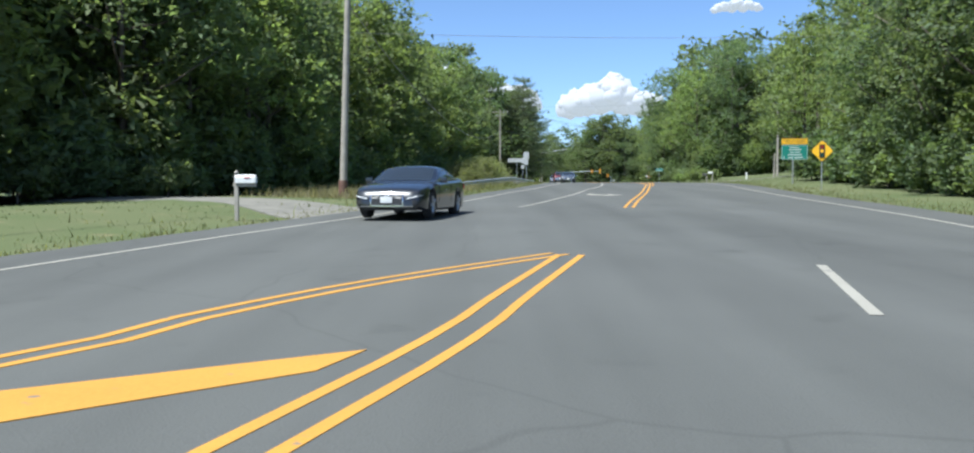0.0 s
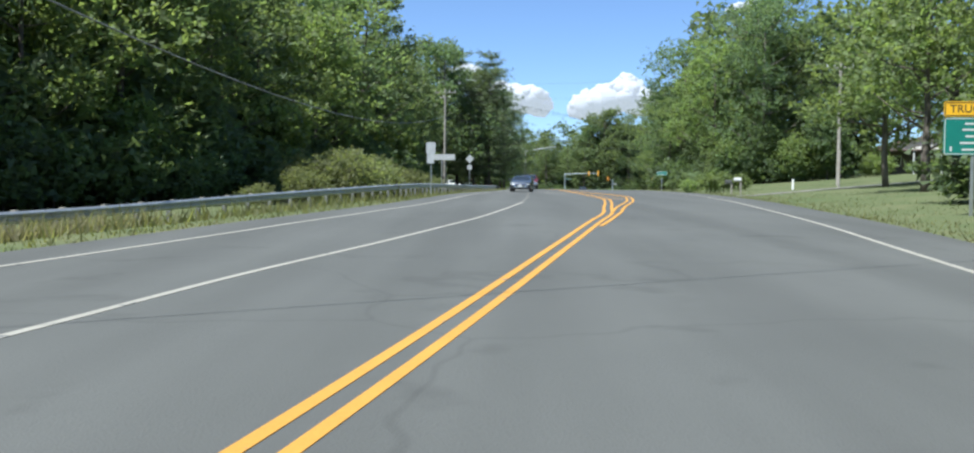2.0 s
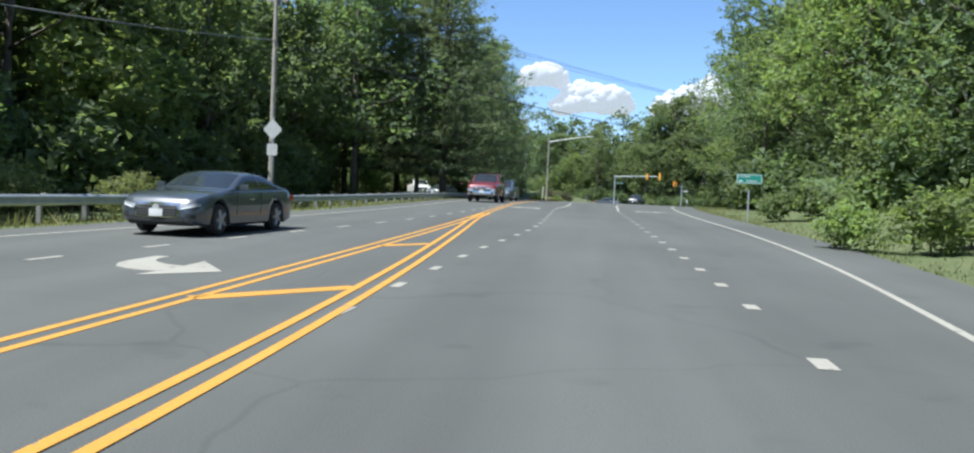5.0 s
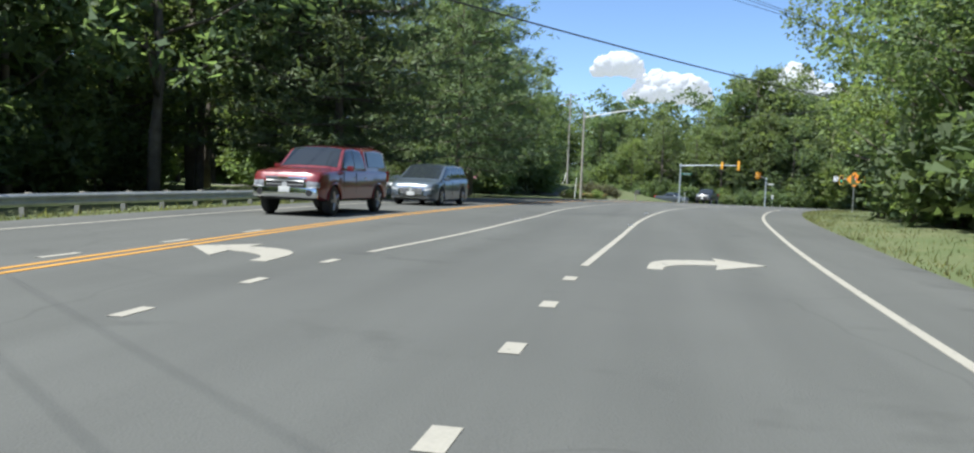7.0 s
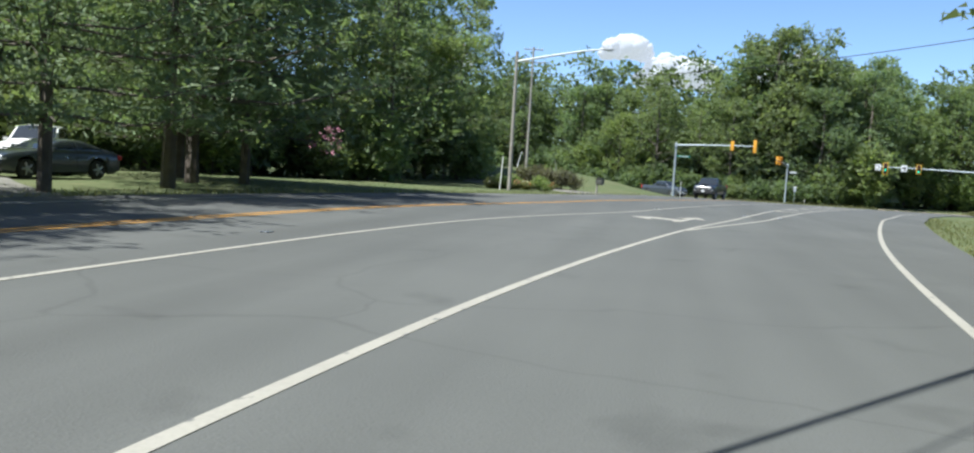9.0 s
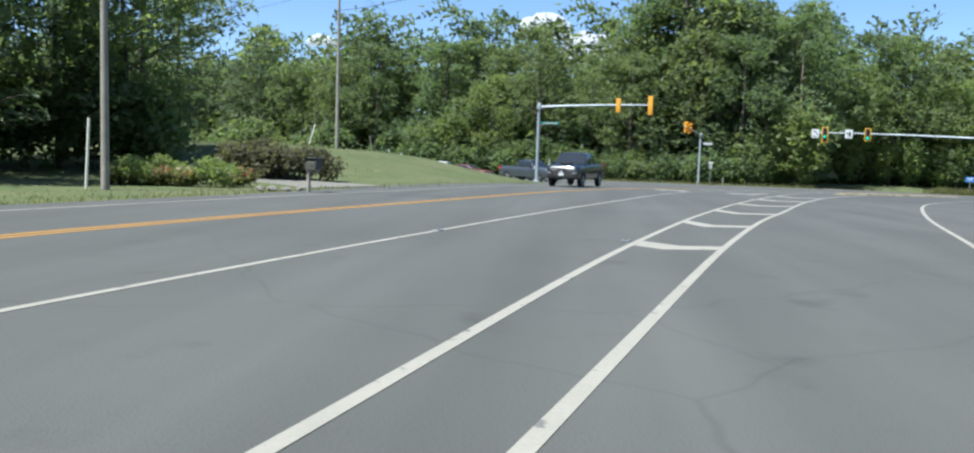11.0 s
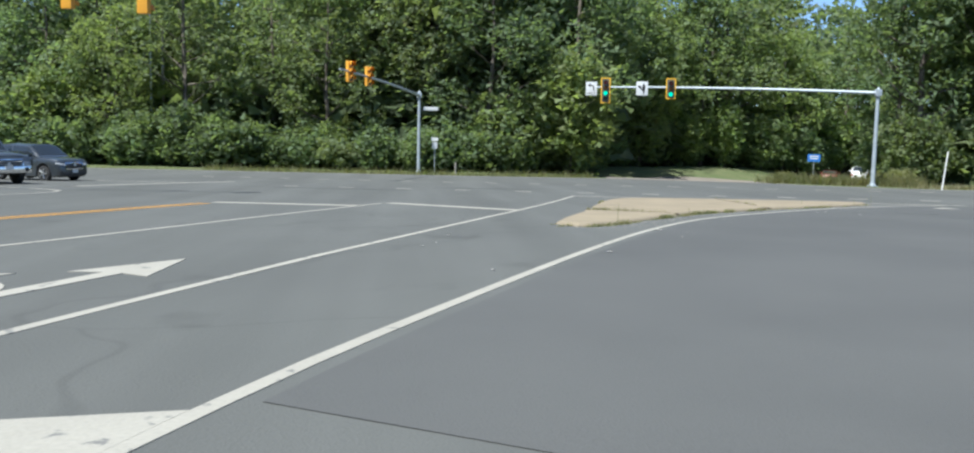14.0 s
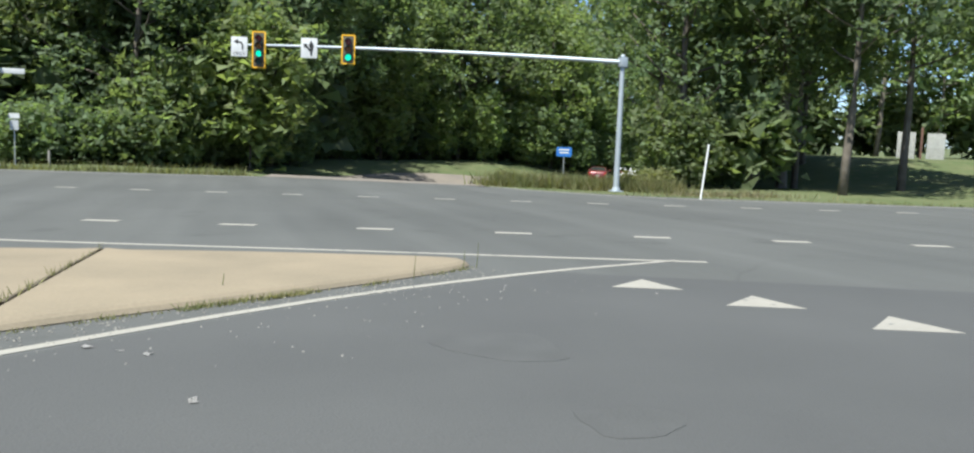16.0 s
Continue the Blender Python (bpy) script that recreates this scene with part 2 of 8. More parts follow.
ALLOY = mat("alloy_wheel", (0.45, 0.46, 0.47), (0.36, 0.37, 0.38), rough=0.35, metal=0.8)
CHROME = mat("chrome", (0.75, 0.76, 0.78), (0.7, 0.71, 0.73), rough=0.12, metal=1.0)
LAMP_CLEAR = mat("headlamp_lens", (0.30, 0.32, 0.34), (0.16, 0.17, 0.19), scale=9, rough=0.06, coat=0.6)
LAMP_RED = mat("tail_lamp", (0.45, 0.02, 0.015), (0.35, 0.015, 0.01), rough=0.2)


def car_paint(name, c, flake=0.15):
    return mat(name, c, [v * 0.92 for v in c], scale=1.0, rough=0.32, metal=flake, coat=1.0, fine=8)


# ---------------------------------------------------------------- mesh helpers
def mesh_np(name, verts, faces, material, smooth=False):
    """A mesh from arrays of corners and of equal-sided faces."""
    v, f = np.asarray(verts, np.float32).reshape(-1, 3), np.asarray(faces, np.int32)
    me = bpy.data.meshes.new(name)
    me.vertices.add(len(v))
    me.vertices.foreach_set("co", v.ravel())
    k = f.shape[1]
    me.loops.add(f.size)
    me.loops.foreach_set("vertex_index", f.ravel())
    me.polygons.add(len(f))
    me.polygons.foreach_set("loop_start", np.arange(0, f.size, k, dtype=np.int32))
    me.polygons.foreach_set("loop_total", np.full(len(f), k, np.int32))
    me.polygons.foreach_set("use_smooth", np.full(len(f), bool(smooth)))
    me.update(calc_edges=True)
    me.materials.append(material)
    return me


def part(name, bm, material, parent=None, label="", smooth=True):
    """Links a bmesh as one mesh object, under a thing or a part where one is given."""
    me = bpy.data.meshes.new(name)
    if smooth:
        for fc in bm.faces:
            fc.smooth = True
    bm.normal_update()
    for e in bm.edges:
        if len(e.link_faces) == 2 and e.calc_face_angle(0) > 0.6:
            e.smooth = False
    bm.to_mesh(me)
    bm.free()
    me.materials.append(material)
    ob = new(name, me)
    ob.parent = parent
    if label:
        tagged(ob, label)
    return ob


def piece(name, me, parent, m=None):
    ob = new(name, me)
    ob.parent = parent
    if m is not None:
        ob.matrix_basis = m
    return ob


def thing(name, m, label, category, group="", kind=""):
    ob = new(name)
    ob.empty_display_size = 0.3
    ob.matrix_basis = m
    return tagged(ob, label, category, group, kind)


def box(bm, cx, cy, cz, sx, sy, sz, bevel=0.0, m=None):
    r = bmesh.ops.create_cube(bm, size=1.0, matrix=(m or Matrix()) @ Matrix.LocRotScale((cx, cy, cz), None, (sx, sy, sz)))
    if bevel:
        edges = list({e for v in r["verts"] for e in v.link_edges})
        bmesh.ops.bevel(bm, geom=edges, offset=bevel, segments=2, affect="EDGES", profile=0.7)
    return bm


def tube(bm, a, b, r0, r1=None, seg=12, caps=True):
    """A tapered round bar from a to b."""
    a, b = Vector(a), Vector(b)
    d = b - a
    turn = d.to_track_quat("Z", "Y").to_matrix().to_4x4()
    bmesh.ops.create_cone(bm, cap_ends=caps, segments=seg, radius1=r0, radius2=r0 if r1 is None else r1, depth=d.length,
                          matrix=Matrix.Translation((a + b) / 2) @ turn)
    return bm


def bent_tube(bm, pts, r0, r1, seg=10):
    """A tapered tube along a bent line of points."""
    pts = [Vector(p) for p in pts]
    rings = []
    for i, p in enumerate(pts):
        d = (pts[min(i + 1, len(pts) - 1)] - pts[max(i - 1, 0)]).normalized()
        q = d.to_track_quat("Z", "Y")
        r = r0 + (r1 - r0) * i / (len(pts) - 1)
        rings.append([bm.verts.new(p + q @ Vector((r * math.cos(k * math.tau / seg), r * math.sin(k * math.tau / seg), 0))) for k in range(seg)])
    for a, b in zip(rings, rings[1:]):
        for k in range(seg):
            bm.faces.new((a[k], a[(k + 1) % seg], b[(k + 1) % seg], b[k]))
    bm.faces.new(rings[0][::-1])
    bm.faces.new(rings[-1])
    return bm


def B():
    return bmesh.new()


def curve(points, step=1.0):
    """A smooth line through a few control points, as an array of evenly spaced places."""
    p = np.array(points, float)
    p = np.vstack([2 * p[0] - p[1], p, 2 * p[-1] - p[-2]])
    out = []
    for i in range(1, len(p) - 2):
        n = max(2, int(np.linalg.norm(p[i + 1] - p[i]) / 0.5))
        t = np.linspace(0, 1, n, endpoint=False)[:, None]
        a, b, c, d = p[i - 1], p[i], p[i + 1], p[i + 2]
        out.append(0.5 * ((2 * b) + (c - a) * t + (2 * a - 5 * b + 4 * c - d) * t ** 2 + (3 * b - a - 3 * c + d) * t ** 3))
    q = np.vstack(out + [p[-2:-1]])
    s = np.r_[0, np.cumsum(np.linalg.norm(np.diff(q, axis=0), axis=1))]
    at = np.linspace(0, s[-1], max(2, int(s[-1] / step) + 1))
    return np.stack([np.interp(at, s, q[:, k]) for k in range(q.shape[1])], 1)

# ---------------------------------------------------------------- the lie of the land
GY = np.arange(-20.0, 361.0, 20.0)
GZ = np.array([-0.46, 0.0, 0.52, 1.05, 1.65, 2.04, 2.19, 2.37, 2.59, 2.69, 2.64, 2.48, 2.22, 1.89, 1.54, 0.94, 0.30, -0.01, -0.25, -0.46])


def grade(y):
    """Height of the carriageway, which climbs to a low crest and falls away to the crossing."""
    y = np.asarray(y, float)
    return (np.interp(y - 7, GY, GZ) + 2 * np.interp(y, GY, GZ) + np.interp(y + 7, GY, GZ)) / 4


def gz(x, y):
    return float(grade(y))


# white edge lines and pavement edges, as seen going along the road
EDGE_L = [(-22, -60), (-13.6, -20), (-9.2, 0), (-6.5, 11.9), (-5.0, 18.6), (-3.2, 25.7), (-0.8, 36.2), (1.2, 46.5), (2.9, 54), (4.9, 65.8),
          (6.0, 74), (6.6, 84), (7.0, 97), (7.9, 110), (9.4, 122), (10.8, 135), (11.2, 147), (11.1, 160), (11.2, 172), (12.0, 186),
          (13.8, 201), (16.3, 214.6), (18.75, 224.5), (20.45, 232.7), (22.4, 241.0), (24.4, 249.7), (26.4, 257.6), (29.0, 268), (31.2, 275)]
EDGE_R = [(-8, -60), (3.8, -10), (8.6, 9), (11.0, 20.2), (12.3, 28.8), (13.6, 40), (15.2, 52), (16.8, 62), (18.3, 72.5), (20.3, 86), (21.8, 96),
          (23.2, 106), (24.4, 117), (24.9, 128), (25.0, 143), (25.7, 158), (27.3, 175.9), (30.1, 194), (34.9, 215.3), (37.6, 224.8), (41.0, 236.5),
          (45.2, 248.2), (49.0, 255), (54.0, 261), (61.0, 265.5), (72.0, 266), (100, 257.5), (140, 244)]
LEFT = curve(EDGE_L, 1.0)
RIGHT = curve(EDGE_R, 1.0)
NEAR_X, NEAR_Y = np.array([-160.0, 0, 26, 80, 200]), np.array([348.0, 295, 285, 262.5, 224])
FAR_X, FAR_Y = np.array([-160.0, -40, 0, 43, 56, 66, 69.5, 81, 200]), np.array([366.0, 330, 321, 311, 309, 303.5, 297, 292.2, 252])


def on_edge(line, y):
    return np.interp(y, line[:, 1], line[:, 0])


def off_road(x, y):
    """Metres outside the paved area (0 on it), and on which side: -1 left, 1 right, 2 beyond the crossing."""
    x, y = np.asarray(x, float), np.asarray(y, float)
    near, far = np.interp(x, NEAR_X, NEAR_Y), np.interp(x, FAR_X, FAR_Y)
    yy = np.minimum(y, 275)
    left = on_edge(LEFT, yy) - 1.4 - x
    yr = np.minimum(y, 265)
    right = x - (on_edge(RIGHT[RIGHT[:, 0] < 62], yr) + 1.8)
    main = np.maximum(np.maximum(left, right), 0)
    main = np.where(y > near, np.maximum(main, y - near), main)
    cross = np.maximum(np.maximum(near - y, y - far), 0)
    d = np.minimum(main, cross * 0.95)
    side = np.where(y > far - 1, 2, np.where(left > right, -1, 1))
    return d, side


def smooth01(t):
    t = np.clip(t, 0, 1)
    return t * t * (3 - 2 * t)


def land(x, y):
    """Height of the open ground: level beside the road, lawns that rise to the right, a mown mound before the crossing."""
    x, y = np.asarray(x, float), np.asarray(y, float)
    d, side = off_road(x, y)
    z = grade(y) - 0.05
    e = np.maximum(d - 1.0, 0)
    lawn_r = (side == 1) * smooth01((y - 40) / 40) * smooth01((190 - y) / 40) * np.minimum(e * 0.085, 2.2)
    verge_l = -1.0 * (side == -1) * smooth01((y - 40) / 15) * smooth01((190 - y) / 40) * np.minimum(e * 0.10, 0.5)
    hump = 0.35 * (side == -1) * np.exp(-((y - 20) / 16) ** 2) * smooth01(e / 5) - (side == -1) * smooth01((45 - y) / 20) * smooth01((e - 8) / 10) * 0.7
    mound = (side == -1) * 2.05 * smooth01((y - 243) / 22) * smooth01(e / 15) * smooth01((np.interp(x, NEAR_X, NEAR_Y) - 1 - y) / 12)
    lawn = 1.9 * (side == 2) * smooth01((d - 10) / 26) * smooth01((x - 86) / 12) * smooth01((x * 0.6 + 285 - y) / 20 + 0.5)
    rise = 1.4 * (side == 2) * smooth01((d - 18) / 40) * smooth01((70 - x) / 20)
    return z + lawn_r + verge_l + hump + mound + rise + lawn - side_dip(x, y)


def side_dip(x, y):
    """How far the ground drops where the side road runs down into the wood."""
    u = (x - 61) * 0.66 + (y - 306) * 0.75
    v = (x - 61) * 0.75 - (y - 306) * 0.66
    return np.clip(u - 2.5, 0, 18) * 0.085 * np.exp(-((v + 5) / 9.0) ** 4)


def lz(x, y):
    return float(land(x, y))


def build_ground():
    far = np.array([200, 300, 500, 900, 1800, 3600.0])
    xs = np.r_[-80 - far[::-1] + 0, np.arange(-80, 150, 2.0), 150 + far]
    ys = np.r_[-60 - far[::-1], np.arange(-60, 400, 2.0), 400 + far]
    X, Y = np.meshgrid(xs, ys)
    Z = land(X, Y)
    Z += 0.05 * np.sin(X * 0.9 + np.sin(Y * 0.7)) * np.sin(Y * 0.8) * smooth01((off_road(X, Y)[0] - 2) / 4)
    nx, ny = len(xs), len(ys)
    i = (np.arange(ny - 1)[:, None] * nx + np.arange(nx - 1)).ravel()
    me = mesh_np("ground", np.stack([X, Y, Z], -1), np.stack([i, i + 1, i + nx + 1, i + nx], 1), GRASS, True)
    tagged(new("ground", me), "mown grass verges and lawns with dry worn patches", "ground", kind="structure")


def strip(name, a, b, material, cols, lift=0.0, skirt=0.25):
    """A paved sheet between two lines of equally many places, following the grade, with sides that go into the soil."""
    n = len(a)
    t = np.linspace(0, 1, cols)[None, :, None]
    p = a[:, None] * (1 - t) + b[:, None] * t
    z = grade(p[..., 1]) + lift - (side_dip(p[..., 0], p[..., 1]) if name == "side_road" else 0)
    top = np.concatenate([p, z[..., None]], -1)
    lo_a, lo_b = top[:, :1].copy(), top[:, -1:].copy()
    lo_a[..., 2] -= skirt
    lo_b[..., 2] -= skirt
    v = np.concatenate([lo_a, top, lo_b], 1)
    k = v.shape[1]
    i = (np.arange(n - 1)[:, None] * k + np.arange(k - 1)).ravel()
    me = mesh_np(name, v, np.stack([i, i + 1, i + k + 1, i + k], 1), material, False)
    return new(name, me)


def resample(points, n):
    p = np.array(points, float)
    c = curve(p, 0.5)
    s = np.linspace(0, len(c) - 1, n)
    return np.stack([np.interp(s, np.arange(len(c)), c[:, k]) for k in (0, 1)], 1)


def build_roads():
    ys = np.arange(-60, 236, 2.0)
    a = np.stack([on_edge(LEFT, ys) - 1.4, ys], 1)
    b = np.stack([on_edge(RIGHT, ys) + 1.8, ys], 1)
    tail_a = resample([a[-1], (21.5, 251), (24.2, 263), (26.5, 272), (26.6, 279), (26.0, 285)], 30)[1:]
    tail_b = resample([b[-1], (47.2, 247.5), (51.2, 253.5), (56, 258.5), (63, 262.2), (80, 262.5)], 30)[1:]
    tagged(strip("road", np.vstack([a, tail_a]), np.vstack([b, tail_b]), ASPHALT, 14),
           "worn grey asphalt road with turn lanes", "road", kind="structure")
    xs = np.arange(-160, 201, 3.0)
    near = np.stack([xs, np.interp(xs, NEAR_X, NEAR_Y)], 1)
    far = np.stack([xs, np.interp(xs, FAR_X, FAR_Y)], 1)
    tagged(strip("crossroad", near, far, ASPHALT, 12), "wide worn grey asphalt crossroad", "road", kind="structure")
    sl = resample([(56.5, 308.9), (58.5, 317), (63, 328), (74, 340), (98, 354)], 24)
    sr = resample([(66, 303.4), (67.5, 310), (72, 319), (82, 329.5), (104, 341)], 24)
    tagged(strip("side_road", sl, sr, PALE_ASPHALT, 5, lift=0.004), "asphalt side road leading under the trees", "road", kind="structure")
    tagged(strip("driveway", resample([(25.3, 103.6), (32, 106.5), (44, 110), (58, 113)], 20), resample([(24.6, 100.4), (32, 103), (44, 106.5), (58, 109.5)], 20), GRAVEL, 5, lift=0.0),
           "pale gravel driveway across the lawn", "driveway", kind="structure")
    tagged(strip("driveway", resample([(18.9, 242.2), (16.6, 245.4), (13.0, 247.2), (8, 248.4)], 16), resample([(20.8, 248.6), (17.6, 249.8), (13.4, 250.8), (8.4, 251.8)], 16), GRAVEL, 5, lift=0.0),
           "pale gravel driveway beside the mound", "driveway", kind="structure")
    tagged(strip("driveway", resample([(-5.2, 24), (-9, 30), (-16, 37), (-30, 44)], 16), resample([(-3.6, 30), (-8, 35), (-15, 42), (-29, 49)], 16), GRAVEL, 5, lift=0.0),
           "pale gravel driveway across the lawn", "driveway", kind="structure")
    tagged(strip("driveway", resample([(10.6, 185), (6, 189), (0, 193), (-14, 201)], 16), resample([(11.7, 191), (7, 195), (2, 200), (-10, 210)], 16), GRAVEL, 5, lift=0.0),
           "gravel parking area among pines", "driveway", kind="structure")


def build_patches():
    """Relaid darker asphalt: the end of the slip lane and a few small repairs."""
    gr_ = curve(GORE_R, 0.5)
    ys = np.linspace(253.3, 274.8, 40)
    a = np.stack([on_edge(gr_, ys) + 0.22, ys], 1)
    rr = resample([(46.4, 250.9), (49.0, 254.6), (54.0, 260.6), (61.0, 265.2), (72, 265.6), (80, 264.6)], 40)
    tagged(strip("asphalt_patch", a, rr, SLIP, 8, lift=0.005, skirt=0.02), "darker relaid asphalt in the slip lane", "road", kind="structure")
    for x, y, w, d, turn in ((56.4, 270.9, 0.42, 0.6, 0.2), (56.5, 269.0, 0.28, 0.3, -0.4), (40.2, 284.5, 2.6, 0.22, -0.31), (46.0, 286.9, 2.0, 0.2, -0.31)):
        rim = [(w * math.cos(a) * (1 + 0.22 * math.sin(3 * a + x)), d * math.sin(a) * (1 + 0.18 * math.cos(2 * a + y))) for a in np.linspace(0, math.tau, 15)[:-1]]
        flat_shape("asphalt_repair", [((0, 0), rim[k], rim[(k + 1) % 14]) for k in range(14)], x, y, turn, OIL, "dark stained repair patch on the asphalt")


# driveways lie on the lawn: they follow the land, not the grade
def drape():
    for ob in list(bpy.data.objects):
        if ob.name.startswith("driveway"):
            for v in ob.data.vertices:
                d = float(off_road(v.co.x, v.co.y)[0])
                base = float(grade(v.co.y))
                low = v.co.z < base - 0.1
                v.co.z = lz(v.co.x, v.co.y) + (0.03 if d > 0.05 else -0.02) - (0.25 if low else 0)


# ---------------------------------------------------------------- paint on the road
LIFT = 0.006


def band(pts, width):
    """A painted band of that width along a line, with its slight thickness."""
    p = np.asarray(pts, float)
    d = np.gradient(p, axis=0)
    d /= np.linalg.norm(d, axis=1)[:, None]
    nrm = np.stack([-d[:, 1], d[:, 0]], 1) * width / 2
    a, b = p + nrm, p - nrm
    n = len(p)
    za, zb = grade(a[:, 1]) + LIFT, grade(b[:, 1]) + LIFT
    v = np.concatenate([np.c_[a, za - 0.008], np.c_[a, za], np.c_[b, zb], np.c_[b, zb - 0.008]])
    f = []
    for k in range(3):
        i = np.arange(n - 1) + k * n
        f.append(np.stack([i, i + n, i + n + 1, i + 1], 1))
    return v, np.concatenate(f)


def painted_line(name, pts, width, material, label, step=1.0):
    c = curve(pts, step) if len(pts) > 2 else np.linspace(pts[0], pts[1], max(2, int(math.dist(*pts) / step) + 1))
    v, f = band(c, width)
    return tagged(new(name, mesh_np(name, v, f, material)), label, "road marking", kind="structure")


def side_line(pts, off, step=1.0):
    """The line that runs beside another at a given distance to its right."""
    c = curve(pts, step)
    d = np.gradient(c, axis=0)
    d /= np.linalg.norm(d, axis=1)[:, None]
    return c + np.stack([d[:, 1], -d[:, 0]], 1) * off


def double_line(pts, gap, label):
    for off in (-gap / 2, gap / 2):
        v, f = band(side_line(pts, off), 0.108)
        tagged(new("centre_line", mesh_np("centre_line", v, f, YELLOW_PAINT)), label, "road marking", kind="structure")


def dotted(pts, length, pitch, width, label, first=0.0):
    c = curve(pts, 0.1)
    s = np.r_[0, np.cumsum(np.linalg.norm(np.diff(c, axis=0), axis=1))]
    root = tagged(new("dotted_line"), label, "road marking", kind="structure")
    at = first
    while at + length < s[-1]:
        q = np.stack([np.interp([at, at + length / 2, at + length], s, c[:, k]) for k in (0, 1)], 1)
        v, f = band(q, width)
        piece("dash", mesh_np("dash", v, f, WHITE_PAINT), root)
        at += pitch
    return root


def flat_shape(name, faces, x, y, turn, material, label, size=1.0):
    """A painted sign on the road from convex pieces in its own metres (y ahead) that share their corners."""
    bm = B()
    c, s = math.cos(turn), math.sin(turn)
    known = {}

    def corner(u, w):
        if (u, w) not in known:
            px, py = x + size * (u * c - w * s), y + size * (u * s + w * c)
            known[(u, w)] = bm.verts.new((px, py, gz(px, py) + LIFT + 0.002))
        return known[(u, w)]

    for f in faces:
        bm.faces.new([corner(u, w) for u, w in f])
    rim = [e for e in bm.edges if len(e.link_faces) == 1]
    ext = bmesh.ops.extrude_edge_only(bm, edges=rim)
    for v in [g for g in ext["geom"] if isinstance(g, bmesh.types.BMVert)]:
        v.co.z -= 0.009
    bmesh.ops.recalc_face_normals(bm, faces=bm.faces[:])
    return tagged(part(name, bm, material, smooth=False), label, "road marking", kind="structure")


def bent_bar(near_side, far_side):
    """A bar of paint that bends once, between the gore lines."""
    bm = B()
    rows = [[bm.verts.new((x, y, gz(x, y) + LIFT + dz)) for x, y in side] for side in (near_side, far_side) for dz in (0.001,)]
    for k in range(2):
        bm.faces.new((rows[0][k], rows[0][k + 1], rows[1][k + 1], rows[1][k]))
    rim = [e for e in bm.edges if len(e.link_faces) == 1]
    ext = bmesh.ops.extrude_edge_only(bm, edges=rim)
    for v in [g for g in ext["geom"] if isinstance(g, bmesh.types.BMVert)]:
        v.co.z -= 0.008
    bmesh.ops.recalc_face_normals(bm, faces=bm.faces[:])
    tagged(part("chevron_bar", bm, WHITE_PAINT, smooth=False), "broad bent white bar between gore lines", "road marking", kind="structure")


LOWER = [(-0.12, 0.3), (-0.17, 0.55), (-0.25, 0.72), (-0.36, 0.87), (-0.62, 1.10), (-0.95, 1.22)]


def side_branch(upper):
    """The part of an arrow that bends to the left, with its head."""
    tip = (-1.75, 1.65)
    f = [(LOWER[k], upper[k], upper[k + 1], LOWER[k + 1]) for k in range(5)]
    return f + [(upper[-1], (-0.90, 2.55), tip), (LOWER[-1], upper[-1], tip), ((-0.90, 0.42), LOWER[-1], tip)]


def bend_arrow(flip):
    """A turn arrow: a stem that bends aside into a broad head (to the right unless flipped)."""
    f = [((-0.12, 0), (0.12, 0), (0.12, 0.85), (-0.12, 0.3))] + side_branch([(0.12, 0.85), (0.05, 1.3), (-0.14, 1.66), (-0.42, 1.88), (-0.7, 1.97), (-0.95, 1.98)])
    return f if flip else [[(-u, w) for u, w in q][::-1] for q in f]


def fork_arrow():
    """A lane-use arrow: straight on and left."""
    f = [((-0.12, 0), (0.12, 0), (0.12, 1.45), (-0.12, 1.45), (-0.12, 0.3)), ((-0.12, 1.45), (0.12, 1.45), (0.12, 2.95), (-0.12, 2.95)),
         ((-0.5, 2.85), (-0.12, 2.95), (0, 4.3)), ((-0.12, 2.95), (0.12, 2.95), (0, 4.3)), ((0.12, 2.95), (0.5, 2.85), (0, 4.3))]
    return f + side_branch([(-0.12, 1.45), (-0.2, 1.62), (-0.32, 1.78), (-0.48, 1.91), (-0.7, 2.0), (-0.95, 1.98)])


CENTRE = [(4.75, 29.9), (6.0, 36.2), (8.08, 46), (10.0, 55.8), (11.28, 62.6), (12.0, 66.4), (12.6, 71.3), (13.2, 76), (13.86, 82), (14.12, 86), (14.35, 92),
          (14.65, 100), (14.95, 110), (15.2, 122), (15.3, 134), (15.15, 145), (15.0, 153), (15.05, 161), (15.3, 171), (16.0, 184), (17.4, 197),
          (20.2, 209.8), (22.3, 221.4), (25.9, 236.6), (29.3, 250.3), (32.7, 259.6), (35.0, 264.4), (37.9, 272)]
MEDIAN = [(10.72, 59.0), (11.42, 62.3), (12.38, 67.2), (12.64, 68.8), (13.08, 71.4), (14.18, 77.2), (14.68, 80.0), (15.58, 86.5), (16.08, 90.4), (16.42, 93.9), (16.62, 98), (16.72, 104), (16.5, 112), (16.0, 122), (15.5, 131), (15.4, 136)]
TURN = [(1.1, 30.5), (1.75, 32.7), (3.1, 38.6), (4.6, 45.3), (5.5, 50.2), (6.6, 55.0), (8.0, 62.2), (8.9, 68.8), (9.7, 76.3)]
